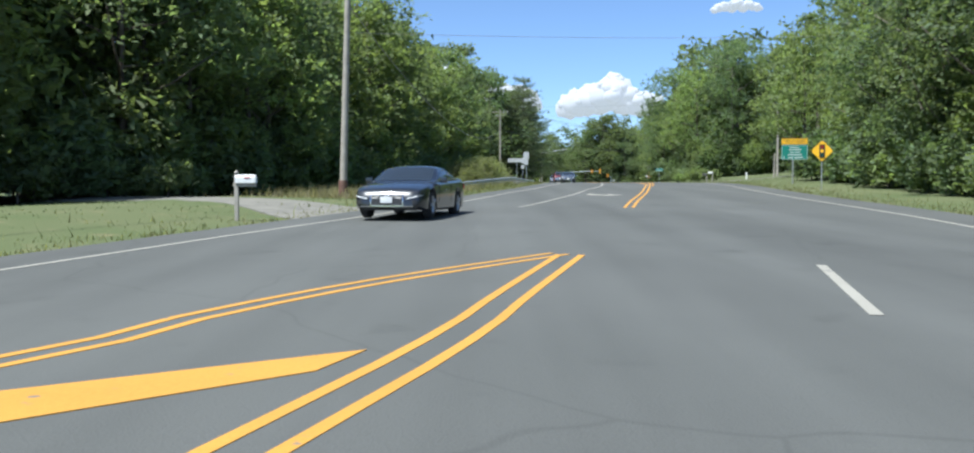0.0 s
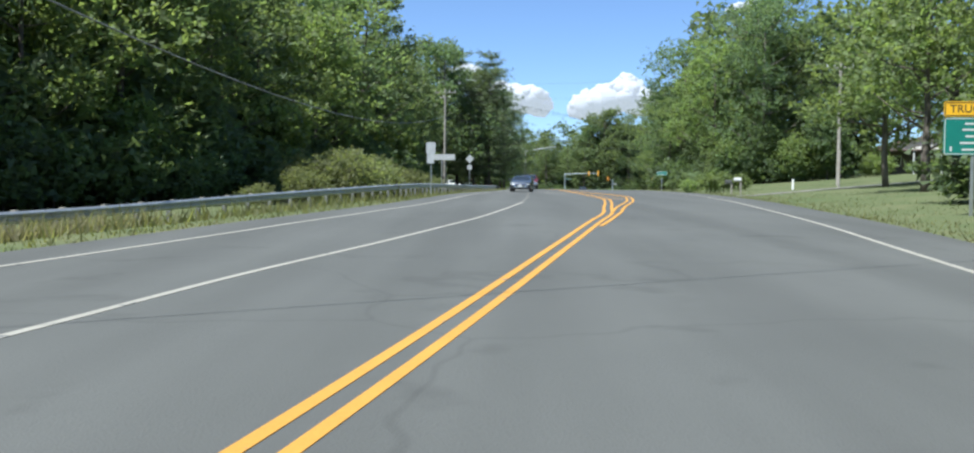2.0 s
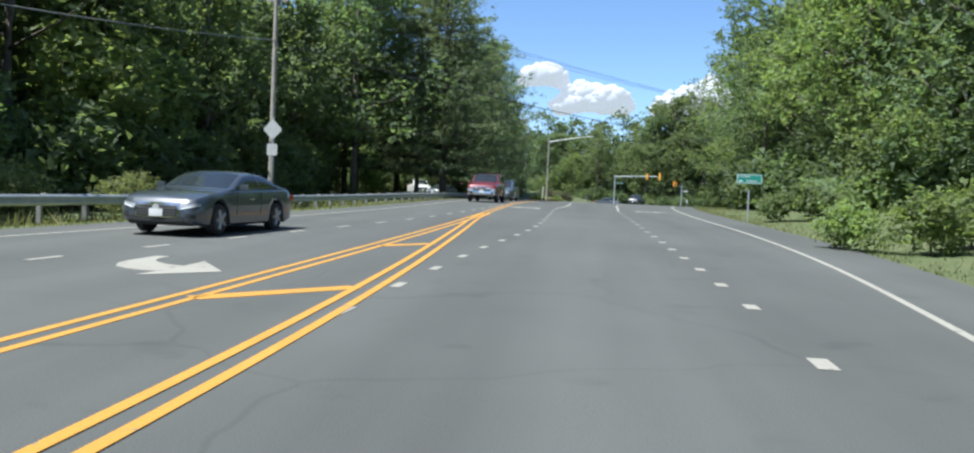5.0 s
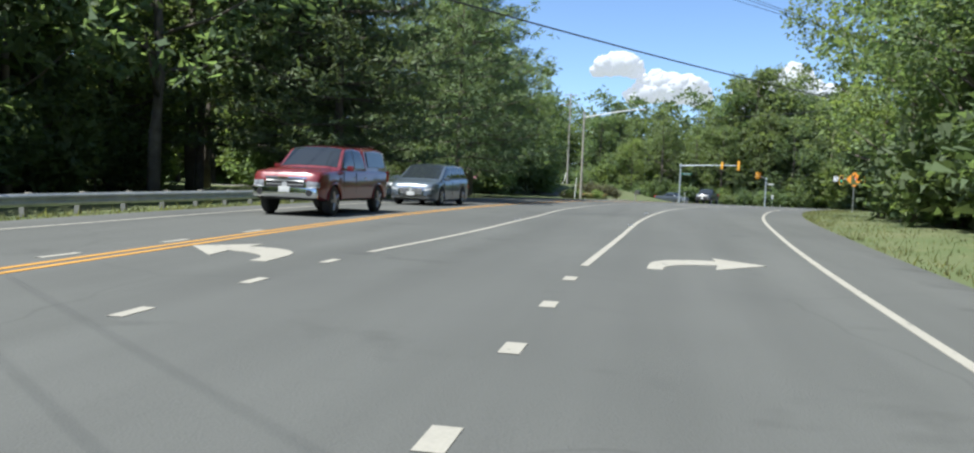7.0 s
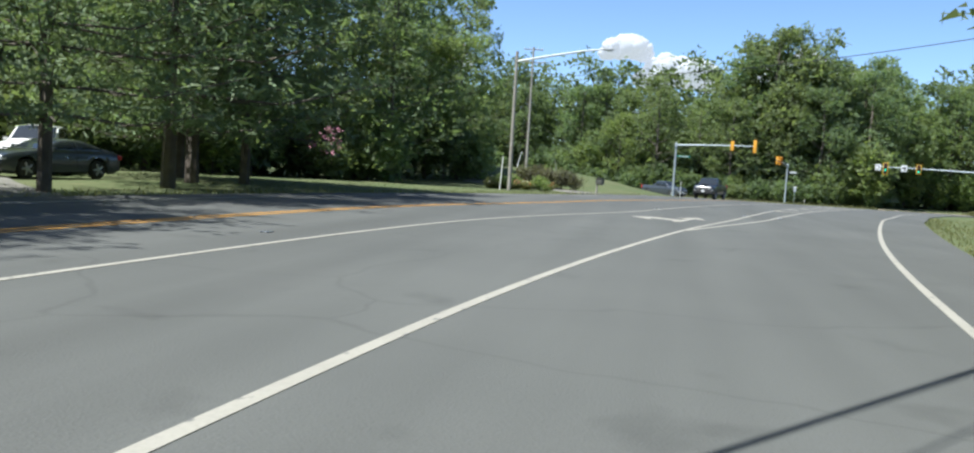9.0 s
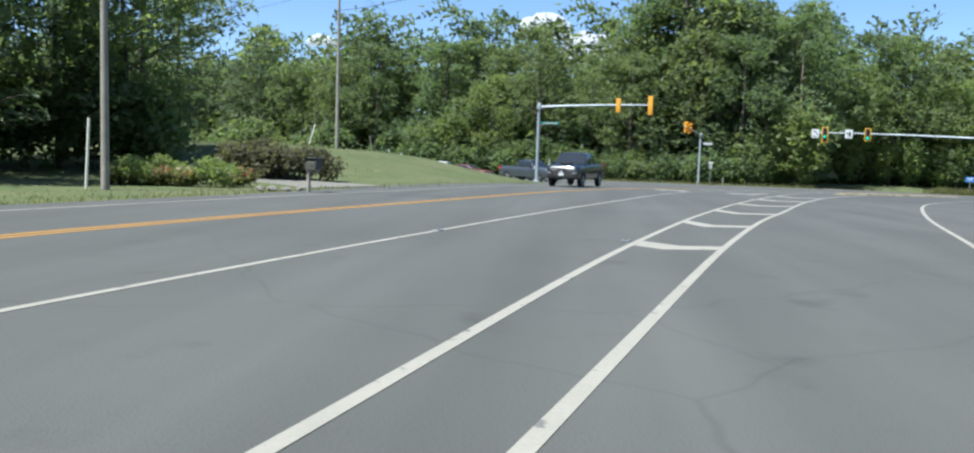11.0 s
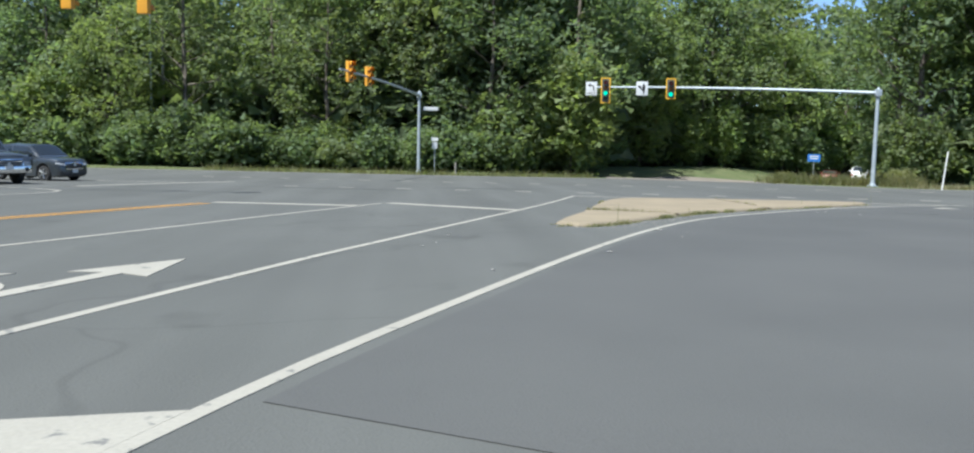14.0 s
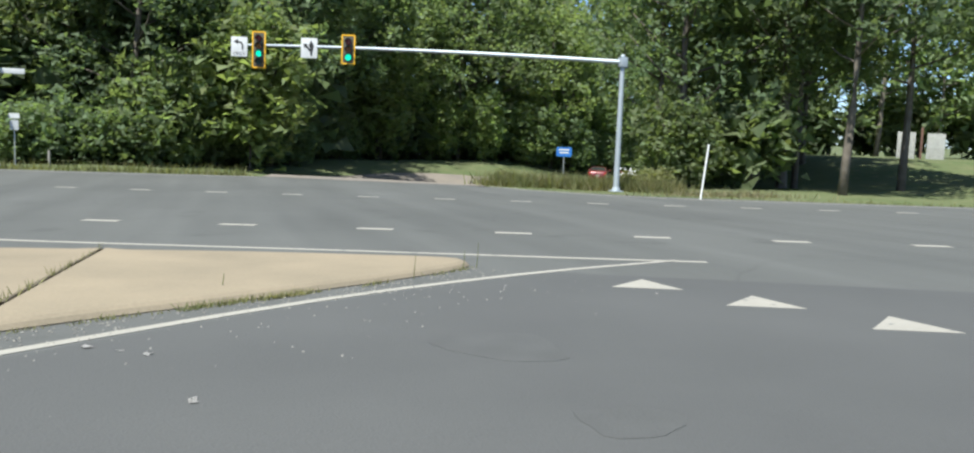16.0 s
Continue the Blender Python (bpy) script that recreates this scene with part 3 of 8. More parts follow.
LANE2 = [(18.05, 148.40), (18.44, 154.00), (18.66, 163.00), (18.80, 176.01), (20.36, 192.61), (23.83, 205.42), (26.18, 217.04), (29.06, 230.41), (31.36, 239.97), (33.41, 248.35), (35.38, 254.89), (38.80, 263.47), (42.40, 273.00)]
GORE_L = [(21.50, 148.20), (21.76, 155.00), (22.20, 167.00), (23.30, 180.99), (25.38, 194.29), (27.49, 204.28), (28.81, 211.08), (30.44, 219.47), (32.37, 228.06), (33.92, 234.25), (36.03, 241.96), (38.12, 248.59), (39.83, 253.79), (41.66, 258.98), (44.80, 267.50), (46.00, 270.82), (47.57, 275.41), (48.95, 279.85)]
GORE_R = [(25.65, 195.51), (28.56, 205.21), (29.89, 210.90), (32.45, 221.79), (34.71, 230.34), (36.39, 235.74), (39.13, 244.79), (40.71, 249.31), (41.85, 252.42), (43.15, 255.52), (46.59, 262.70), (48.67, 266.36), (50.20, 268.42), (52.40, 270.60), (55.34, 273.09), (58.01, 274.76), (60.55, 275.90)]


MARKERS = [(13.33, 77.6, -8), (14.26, 77.35, -14), (18.5, 161.1, 0), (21.86, 161.1, 0), (24.89, 211.2, -12), (28.45, 210.2, -11), (29.7, 209.3, -12),
           (27.5, 223.3, -12), (30.94, 222.7, -12), (33.71, 249.0, -16), (37.68, 247.8, -18), (39.97, 246.5, -19), (18.6, 186.2, -4), (22.2, 173.2, -3)]


def build_markings():
    white = "solid white painted line, slightly worn"
    painted_line("edge_line", EDGE_L, 0.125, WHITE_PAINT, white)
    painted_line("edge_line", [(31.2, 275), (31.9, 277.6), (31.4, 279.4), (29.2, 281.2), (24, 283.6), (10, 289.5), (-30, 303.5), (-150, 343)], 0.13, WHITE_PAINT, white)
    painted_line("edge_line", EDGE_R, 0.12, WHITE_PAINT, white)
    double_line(CENTRE, 0.27, "double yellow centre line on asphalt")
    for off, start in ((-0.135, 66.9), (0.135, 59.2)):
        c = side_line(MEDIAN, off)
        v, f = band(c[c[:, 1] > start], 0.108)
        v[:, 2] += 0.004
        tagged(new("centre_line", mesh_np("centre_line", v, f, YELLOW_PAINT)), "double yellow line curving round a painted median", "road marking", kind="structure")
    double_line([(-14.6, -20), (-7.6, 0), (-3.35, 6.4), (-2.7, 8.1), (-1.3, 10.7), (1.15, 14.1)], 0.3, "double yellow line that meets another in a point")
    double_line([(-7.5, -20), (-2.4, 0), (-0.35, 6.9), (0.28, 9.6), (1.3, 13.9)], 0.36, "double yellow line that meets another in a point")
    for y in (0.0, -8.0, -16.0):
        p = [(-3.0 + 0.33 * y, 5.4 + y), (-0.9 + 0.30 * y, 6.65 + y), (-1.15 + 0.30 * y, 5.95 + y), (-2.6 + 0.33 * y, 4.75 + y), (-3.6 + 0.36 * y, 3.9 + y), (-4.3 + 0.36 * y, 4.7 + y)]
        flat_shape("hatch_bar", [(p[3], p[2], p[1], p[0]), (p[4], p[3], p[0], p[5])], 0, 0, 0, YELLOW_PAINT, "broad yellow bar across a painted median")
    for y0, x0, x1, up in ((83.9, 14.08, 15.2, 1.4), (91.4, 14.45, 16.05, 1.7), (99.5, 14.75, 16.45, 1.9), (107.7, 15.0, 16.45, 1.7), (116.3, 15.2, 16.1, 1.2)):
        painted_line("hatch_bar", [(x0, y0), (x1, y0 + up)], 0.32, YELLOW_PAINT, "yellow bar across a painted median", 0.5)
    painted_line("turn_lane_line", TURN, 0.115, WHITE_PAINT, white)
    dotted([(9.8, 78.6), (10.2, 86), (10.5, 95), (11.0, 108), (12.2, 118), (13.8, 130), (14.55, 143), (14.7, 152)], 0.8, 2.9, 0.13, "dotted white line beside a turn lane")
    dotted([(16.75, 106), (17.2, 116), (17.95, 128), (18.0, 147.6)], 0.55, 2.46, 0.14, "dotted white line beside a turn lane", 1.15)
    dotted([(19.0, 76.6), (19.64, 84.1), (20.45, 91), (21.12, 98.5), (21.45, 107.5)], 0.5, 3.7, 0.18, "dotted white line beside the edge line", 3.3)
    dotted([(21.47, 108.6), (21.5, 120), (21.45, 147.6)], 0.45, 2.46, 0.17, "dotted white line beside a turn lane", 0.7)
    painted_line("turn_lane_line", LANE2, 0.12, WHITE_PAINT, white)
    painted_line("gore_line", GORE_L, 0.125, WHITE_PAINT, white)
    painted_line("gore_line", GORE_R, 0.125, WHITE_PAINT, white)
    painted_line("gore_line", [(49.0, 279.9), (51.6, 278.7), (55.7, 277.4), (59.6, 276.1), (60.9, 275.7)], 0.14, WHITE_PAINT, white)
    painted_line("lane_dash", [(3.6, 8.2), (4.65, 12.4)], 0.13, WHITE_PAINT, "single white lane dash")
    painted_line("stop_line", [(38.0, 272.6), (42.0, 271.6)], 0.4, WHITE_PAINT, "white stop line", 0.5)
    painted_line("stop_line", [(42.6, 273.2), (45.9, 270.3)], 0.4, WHITE_PAINT, "white stop line", 0.5)
    # broad bent bars between the gore lines
    gl, gr_ = curve(GORE_L, 0.5), curve(GORE_R, 0.5)
    for ky, ly in ((221.4, 221.95), (227.3, 228.6), (233.7, 235.2), (240.25, 241.55), (246.25, 247.6), (252.15, 254.0)):
        l0, l1 = on_edge(gl, ly) + 0.05, on_edge(gl, ly + 0.9) + 0.05
        r0, r1 = on_edge(gr_, ky + 0.3) - 0.05, on_edge(gr_, ky + 0.95) - 0.05
        kx = on_edge(gl, ky) + 0.40 * (on_edge(gr_, ky + 0.3) - on_edge(gl, ky))
        bent_bar([(l0, ly), (kx, ky), (r0, ky + 0.3)], [(l1, ly + 0.9), (kx + 0.32, ky + 0.77), (r1, ky + 1.0)])
    arrows = "white painted turn arrow, slightly worn"
    flat_shape("turn_arrow", bend_arrow(True), 5.2, 44.5, radians(166), WHITE_PAINT, arrows)
    flat_shape("turn_arrow", bend_arrow(True), 12.6, 112.0, radians(178), WHITE_PAINT, arrows)
    flat_shape("turn_arrow", bend_arrow(True), 17.15, 146.2, radians(3), WHITE_PAINT, arrows, 1.0)
    flat_shape("turn_arrow", bend_arrow(False), 22.55, 148.3, radians(-2), WHITE_PAINT, arrows, 1.0)
    flat_shape("lane_arrow", fork_arrow(), 25.5, 200.05, radians(-10.8), WHITE_PAINT, "white straight and left lane arrow", 1.0)
    flat_shape("lane_arrow", fork_arrow(), 39.05, 255.55, radians(-20), WHITE_PAINT, "white straight and left lane arrow", 0.98)
    flat_shape("turn_arrow", bend_arrow(True), 35.6, 257.6, radians(-20), WHITE_PAINT, arrows, 1.25)
    for k in range(5):
        cx, cy = 58.85 + 0.62 * k, 273.45 - 1.27 * k
        flat_shape("yield_triangle", [((-0.38, 0.0), (0.38, 0.0), (0.0, 0.72))], cx, cy, radians(-22), WHITE_PAINT, "white yield triangle painted on asphalt")
    # the crossing's own lanes
    d = np.array((0.952, -0.306))
    for label, p0, n0, n1, pitch in (("dotted white lane line over the crossing", (52.1, 282.5), -6, 8, 2.5), ("dotted white lane line over the crossing", (49.5, 296.1), -8, 16, 2.42)):
        a = np.array(p0) + d * n0 * pitch
        b = np.array(p0) + d * n1 * pitch
        dotted([a, (a + b) / 2, b], 0.66, pitch, 0.27, label)
    painted_line("edge_line", [(66.2, 303.3), (67.6, 299.6), (70.5, 295.6), (81.5, 291.2), (140, 271.5), (195, 253)], 0.13, WHITE_PAINT, white)
    painted_line("edge_line", [(56.2, 308.2), (43, 310), (0, 320), (-150, 362)], 0.13, WHITE_PAINT, white)
    painted_line("stop_line", [(30.5, 283.5), (34.5, 293.0)], 0.4, WHITE_PAINT, "white stop line", 0.5)
    painted_line("lane_line", [(33.4, 290.0), (20, 294.5), (-60, 321)], 0.13, WHITE_PAINT, white)


def build_markers():
    """Reflective pavement markers: a low steel casting with two ramps round a lens."""
    bm = B()
    for sx in (-1, 1):
        box(bm, sx * 0.055, 0, 0.006, 0.028, 0.24, 0.022, 0.008)
    box(bm, 0, 0, 0.004, 0.10, 0.13, 0.016, 0.005)
    casting = bpy.data.meshes.new("casting")
    bm.to_mesh(casting)
    bm.free()
    casting.materials.append(STEEL)
    bm = B()
    box(bm, 0, -0.02, 0.014, 0.08, 0.07, 0.016, 0.005)
    lens = bpy.data.meshes.new("lens")
    bm.to_mesh(lens)
    bm.free()
    lens.materials.append(LAMP_CLEAR)
    for x, y, turn in MARKERS:
        root = thing("pavement_marker", pose(x, y, gz(x, y) + 0.006, 0, 0, turn), "grey steel reflective marker set in asphalt", "pavement marker", "reflective pavement markers")
        piece("casting", casting, root)
        piece("lens", lens, root)


def build_island():
    """A raised concrete island of three slabs with open joints and a rounded kerb."""
    root = tagged(new("traffic_island"), "raised tan concrete traffic island with cracked joints", "traffic island", kind="structure")
    out = curve([(45.98, 265.6), (46.3, 266.7), (46.85, 268.2), (47.38, 269.65), (48.0, 271.9), (48.55, 273.7), (49.3, 275.7), (50.2, 276.95), (51.7, 277.1), (53.3, 276.85), (54.8, 276.6),
                 (56.3, 276.2), (57.3, 275.85), (57.4, 275.35), (56.4, 274.4), (54.7, 273.15), (52.9, 271.9), (50.2, 269.6), (49.2, 268.4), (48.2, 267.1), (47.5, 266.1), (46.9, 265.4), (46.4, 265.05), (45.98, 265.6)], 0.3)[:-1]
    cuts = [((46.4, 270.0), (50.4, 267.95)), ((53.15, 278.2), (52.75, 272.4))]
    edge_groups = [out]
    for p, q in cuts:
        p, q = np.array(p), np.array(q)
        nrm = np.array((-(q - p)[1], (q - p)[0]))
        nrm /= np.linalg.norm(nrm)
        nxt = []
        for poly in edge_groups:
            for sgn in (1, -1):
                res = []
                m = len(poly)
                for i in range(m):
                    a, b = poly[i], poly[(i + 1) % m]
                    da, db = sgn * np.dot(a - p, nrm) - 0.014, sgn * np.dot(b - p, nrm) - 0.014
                    if da >= 0:
                        res.append(a)
                    if da * db < 0:
                        res.append(a + (b - a) * da / (da - db))
                if len(res) > 2:
                    nxt.append(np.array(res))
        edge_groups = nxt
    def near_cut(v):
        return any(abs((q[0] - p[0]) * (v[1] - p[1]) - (q[1] - p[1]) * (v[0] - p[0])) / math.dist(p, q) < 0.03 for p, q in cuts)
    for poly in edge_groups:
        keep = np.linalg.norm(np.roll(poly, -1, 0) - poly, axis=1) > 0.02
        poly = poly[keep]
        d = np.roll(poly, -1, 0) - np.roll(poly, 1, 0)
        area = np.sum(poly[:, 0] * np.roll(poly[:, 1], -1) - np.roll(poly[:, 0], -1) * poly[:, 1])
        inward = np.stack([-d[:, 1], d[:, 0]], 1) / np.linalg.norm(d, axis=1)[:, None] * (1 if area > 0 else -1)
        soft = np.array([0.15 if near_cut(v) else 1.0 for v in poly])[:, None]
        bm = B()
        rings = []
        for ins, up in ((0.0, -0.1), (0.0, 0.012), (0.035, 0.05), (0.085, 0.075), (0.15, 0.084)):
            rings.append([bm.verts.new((x, y, gz(x, y) + up)) for x, y in poly + inward * ins * soft])
        m = len(poly)
        for lo, hi in zip(rings, rings[1:]):
            for i in range(m):
                j = (i + 1) % m
                bm.faces.new((lo[i], lo[j], hi[j], hi[i]))
        bm.faces.new(rings[-1])
        bmesh.ops.recalc_face_normals(bm, faces=bm.faces[:])
        part("slab", bm, CONCRETE, root, smooth=False)
    for (p, q), w in zip((((47.36, 269.5), (49.2, 268.52)), ((53.05, 276.8), (52.78, 272.75))), (0.022, 0.03)):
        p, q = np.array(p), np.array(q)
        side = np.array(((q - p)[1], -(q - p)[0])) / np.linalg.norm(q - p) * w
        rows = []
        bm = B()
        for t in np.linspace(0, 1, 25):
            c = p + (q - p) * t
            k = 0.6 + 0.4 * math.sin(t * 23 + p[0])
            rows.append([bm.verts.new((*(c + side * o * k), gz(*c) + u)) for o, u in ((-1, 0.06), (-0.6, 0.088), (0.6, 0.088), (1, 0.06))])
        for r0, r1 in zip(rows, rows[1:]):
            for i in range(3):
                bm.faces.new((r0[i], r0[i + 1], r1[i + 1], r1[i]))
        part("joint_soil", bm, SOIL, root, "brown soil in an open joint")


build_ground()
build_roads()
drape()
build_patches()
build_markings()
build_markers()
build_island()

# ---------------------------------------------------------------- guardrail
def build_guardrail():
    """A galvanised W-beam on steel posts, its end flared away from the road."""
    line = curve([(-3.7, 55.3, 0.20), (-2.6, 64, 0.15), (-0.9, 74, 0.27), (1.2, 84, 0.45), (2.6, 96, 0.62), (3.4, 108, 0.66), (4.6, 120, 0.58), (6.3, 134, 0.42), (7.3, 145, 0.38), (8.1, 155, 0.42), (8.35, 163, 0.42), (8.4, 170, 0.44), (8.6, 177, 0.46), (8.9, 183, 0.46)], 0.95)
    root = thing("guardrail", Matrix(), "long galvanised steel guardrail on steel posts", "guardrail")
    prof = [(0.0, -0.31), (0.02, -0.30), (0.08, -0.255), (0.08, -0.215), (0.02, -0.17), (0.02, -0.14), (0.08, -0.095), (0.08, -0.055), (0.02, -0.01), (0.0, 0.0)]
    p2 = line[:, :2]
    d = np.gradient(p2, axis=0)
    d /= np.linalg.norm(d, axis=1)[:, None]
    right = np.stack([d[:, 1], -d[:, 0]], 1)
    top = grade(line[:, 1]) + line[:, 2]
    sec = prof + [(u - 0.012, w) for u, w in prof[::-1]]
    v = np.stack([np.c_[p2 + right * u, top + w] for u, w in sec], 1)
    n, k = v.shape[:2]
    i = (np.arange(n - 1)[:, None] * k + np.arange(k)).ravel()
    j = (np.arange(n - 1)[:, None] * k + (np.arange(k) + 1) % k).ravel()
    piece("rail", mesh_np("rail", v, np.stack([i, j, j + k, i + k], 1), STEEL), root)
    bm = B()
    box(bm, 0, 0, -0.74, 0.15, 0.10, 1.5, 0.006)
    pm = bpy.data.meshes.new("post")
    bm.to_mesh(pm)
    bm.free()
    pm.materials.append(POST_STEEL)
    bm = B()
    box(bm, 0, 0, -0.155, 0.14, 0.13, 0.34, 0.012)
    bk = bpy.data.meshes.new("block")
    bm.to_mesh(bk)
    bm.free()
    bk.materials.append(WOOD)
    for q in range(0, n, 2):
        a = math.atan2(d[q][1], d[q][0]) - math.pi / 2
        c = p2[q] - right[q] * 0.24
        piece("post", pm, root, Matrix.LocRotScale((c[0], c[1], top[q] - 0.03), Euler((0, 0, a)), None))
        c = p2[q] - right[q] * 0.09
        piece("block", bk, root, Matrix.LocRotScale((c[0], c[1], top[q] + 0.01), Euler((0, 0, a)), None))
    bm = B()
    a = math.atan2(d[0][1], d[0][0]) - math.pi / 2
    box(bm, 0, 0, 0, 0.34, 0.09, 0.42, 0.03, Matrix.LocRotScale((p2[0][0], p2[0][1] - 0.05, top[0] - 0.16), Euler((0, 0, a)), None))
    part("end_plate", bm, SIGN_BACK, root)


# ---------------------------------------------------------------- poles, wires, lamps
def utility_pole(x, y, height, arms, label, lean=0.0, turn=0.0):
    z = lz(x, y)
    root = thing("utility_pole", Matrix.LocRotScale((x, y, z), Euler((0, lean, turn)), None), label, "utility pole", "wooden utility poles")
    bm = B()
    tube(bm, (0, 0, -0.5), (0, 0, height), 0.17, 0.11, 14)
    part("shaft", bm, WOOD, root)
    for h, w in arms:
        bm = B()
        box(bm, 0, 0.14, height - h, w, 0.10, 0.12, 0.012)
        arm = part("crossarm", bm, WOOD, root)
        for u in (-w * 0.46, -w * 0.2, w * 0.2, w * 0.46):
            bm = B()
            tube(bm, (u, 0.14, height - h + 0.05), (u, 0.14, height - h + 0.28), 0.045, 0.03, 8)
            part("insulator", bm, SIGN_WHITE, arm)
    return root, z


def wire(a, b, sag, label="black overhead cable strung between poles", r=0.022, material=None):
    a, b = Vector(a), Vector(b)
    cu = bpy.data.curves.new("overhead_wire", "CURVE")
    cu.dimensions, cu.bevel_depth, cu.bevel_resolution = "3D", r, 1
    sp = cu.splines.new("POLY")
    n = 24
    sp.points.add(n)
    for k in range(n + 1):
        t = k / n
        p = a.lerp(b, t)
        sp.points[k].co = (p.x, p.y, p.z - 4 * sag * t * (1 - t), 1)
    cu.materials.append(material or WIRE)
    tagged(new("overhead_wire", cu), label, "cable", "overhead cables")


LAMP_ALLOY = mat("pale_aluminium", (0.66, 0.67, 0.66), (0.58, 0.59, 0.58), rough=0.45, metal=0.15)
# cable colour raised to grey: sunlight and glare painted onto black cable
CABLE_GREY = mat("sunlit_cable_grey", (0.24, 0.24, 0.235), (0.19, 0.19, 0.185), rough=0.6)
SIGN_RED = mat("sign_red", (0.5, 0.03, 0.03), (0.45, 0.03, 0.03), rough=0.5)
RUST = mat("brown_plastic", (0.16, 0.085, 0.06), (0.12, 0.065, 0.05), scale=3, rough=0.7)
BOX_GREEN = mat("green_enamel", (0.14, 0.19, 0.15), (0.11, 0.155, 0.12), scale=3, rough=0.55, fine=25)


def build_poles():
    utility_pole(-6.4, 39.8, 12.5, [(0.4, 2.4)], "tall weathered wooden utility pole on the verge", lean=0.03)
    bm = B()
    tube(bm, (-6.4, 39.8, lz(-6.4, 39.8) - 0.2), (-6.4, 39.8, lz(-6.4, 39.8) + 0.75), 0.21, 0.20, 14)
    tagged(part("pole_sleeve", bm, RUST), "brown plastic sleeve round the foot of a pole", "pole sleeve")
    z0 = lz(-5.2, 40.3)
    cabinet = thing("utility_box", pose(-5.2, 40.3, z0, 0, 0, -10), "small green utility box beside a wooden pole", "utility box")
    bm = B()
    box(bm, 0, 0, 0.22, 0.62, 0.5, 0.50, 0.03)
    part("body", bm, BOX_GREEN, cabinet)
    bm = B()
    box(bm, 0, 0, 0.49, 0.68, 0.56, 0.06, 0.025)
    part("lid", bm, BOX_GREEN, cabinet)
    bm = B()
    box(bm, 0.1, -0.255, 0.3, 0.14, 0.02, 0.09, 0.004)
    part("warning_plate", bm, SIGN_WHITE, cabinet)
    utility_pole(2.2, 146.4, 12.4, [(0.4, 2.6), (1.0, 1.2)], "weathered wooden utility pole with crossarm behind guardrail")
    utility_pole(7.9, 286.0, 17.7, [(0.3, 2.4), (1.9, 3.2)], "tall pale utility pole with two crossarms on mound", turn=0.2)
    utility_pole(48.0, 209.5, 12.0, [(0.4, 2.4)], "wooden utility pole among roadside trees", turn=0.9)
    utility_pole(38.0, 117.0, 10.5, [(0.4, 2.4)], "wooden utility pole at the edge of a lawn")
    utility_pole(21.0, 331.5, 12.0, [], "slender utility pole before the wood")
    A, Bp, C, R, D = Vector((-6.05, 39.8, 12.9)), Vector((2.2, 146.4, 14.6)), Vector((7.9, 286.0, 17.4)), Vector((48.0, 209.5, 13.6)), Vector((38.0, 117.0, 14.0))
    low = Vector((0, 0, -3.4))
    wire((-6.4, 39.8, 9.95), (2.2, 146.4, 11.3), 3.4, "grey overhead cable sagging beside the wood", 0.028, CABLE_GREY)
    wire((-6.3, 39.8, 8.35), (48, 69.6, 14.5), 0.7, "pale overhead cable across the road", 0.011, CABLE_GREY)
    wire(Bp + Vector((0, 0, 0.6)), D + Vector((0, 0, -0.1)), 0.8, r=0.006)
    wire(Bp + Vector((0, 0, -0.9)), D + Vector((0, 0, -1.9)), 0.8, r=0.006)
    for o in (-1.1, 0, 1.1):
        wire(Bp + Vector((o, 0, 0)), C + Vector((o, 0, -1)), 2.2, r=0.012)
    wire(Bp + low, R + low * 1.25, 1.0, r=0.03)
    for o in (-1.1, 0.3, 1.1):
        wire(Bp + Vector((o, 0, 0.1)), R + Vector((0.5 * o, 0.8 * o, 0)), 1.2, r=0.013)
    wire(R + low * 0.4, C + low * 0.6, 1.6, r=0.024)
    for o in (-0.9, 0.9):
        wire(D + Vector((o, 0, 0)), R + Vector((o, 0, 0)), 1.4, r=0.014)
    wire(D + low * 0.5, R + low * 0.5, 1.6, r=0.02)
    wire(C, (-70, 330, 15), 2.0, r=0.015)
    wire(C + Vector((1, 0, 0)), (20.5, 330.5, 12.0), 0.8, r=0.015)
    wire((-30, -40, 11.5), A, 1.0)
    bm = B()
    tube(bm, (0, 0, -0.4), (0.05, 0, 2.85), 0.10, 0.085, 12)
    ob = part("wooden_post", bm, WOOD)
    ob.matrix_basis = Matrix.Translation((34.8, 108.4, lz(34.8, 108.4)))
    tagged(ob, "short weathered wooden post on a lawn", "post")
    # white guards on the guy wires
    for x, y, dx, dy, top in ((13.75, 235.0, 0.12, 0.0, lz(13.75, 235.0) + 2.35), (8.02, 276.93, 0.58, 0.21, 5.09), (14.45, 279.07, -0.22, -0.05, 3.18), (15.43, 279.33, -0.22, -0.04, 2.99), (12.65, 280.64, -0.4, -0.12, 4.31)):
        z = lz(x, y)
        bm = B()
        tube(bm, (-0.1 * dx, -0.1 * dy, -0.2), (dx, dy, top - z), 0.045, 0.045, 10)
        ob = part("guy_guard", bm, PVC if x != 12.65 else WOOD)
        ob.matrix_basis = Matrix.Translation((x, y, z))
        tagged(ob, "slanting white plastic guard on a guy wire", "guy guard", "guy wire guards")
    wire((8.02, 276.93, lz(8.02, 276.93)), (7.9, 286, 15.5), 0.0, "thin steel guy wire of a pole", 0.008)
    # a long-armed street lamp by the garden bed
    x, y = 14.42, 235.0
    z = lz(x, y)
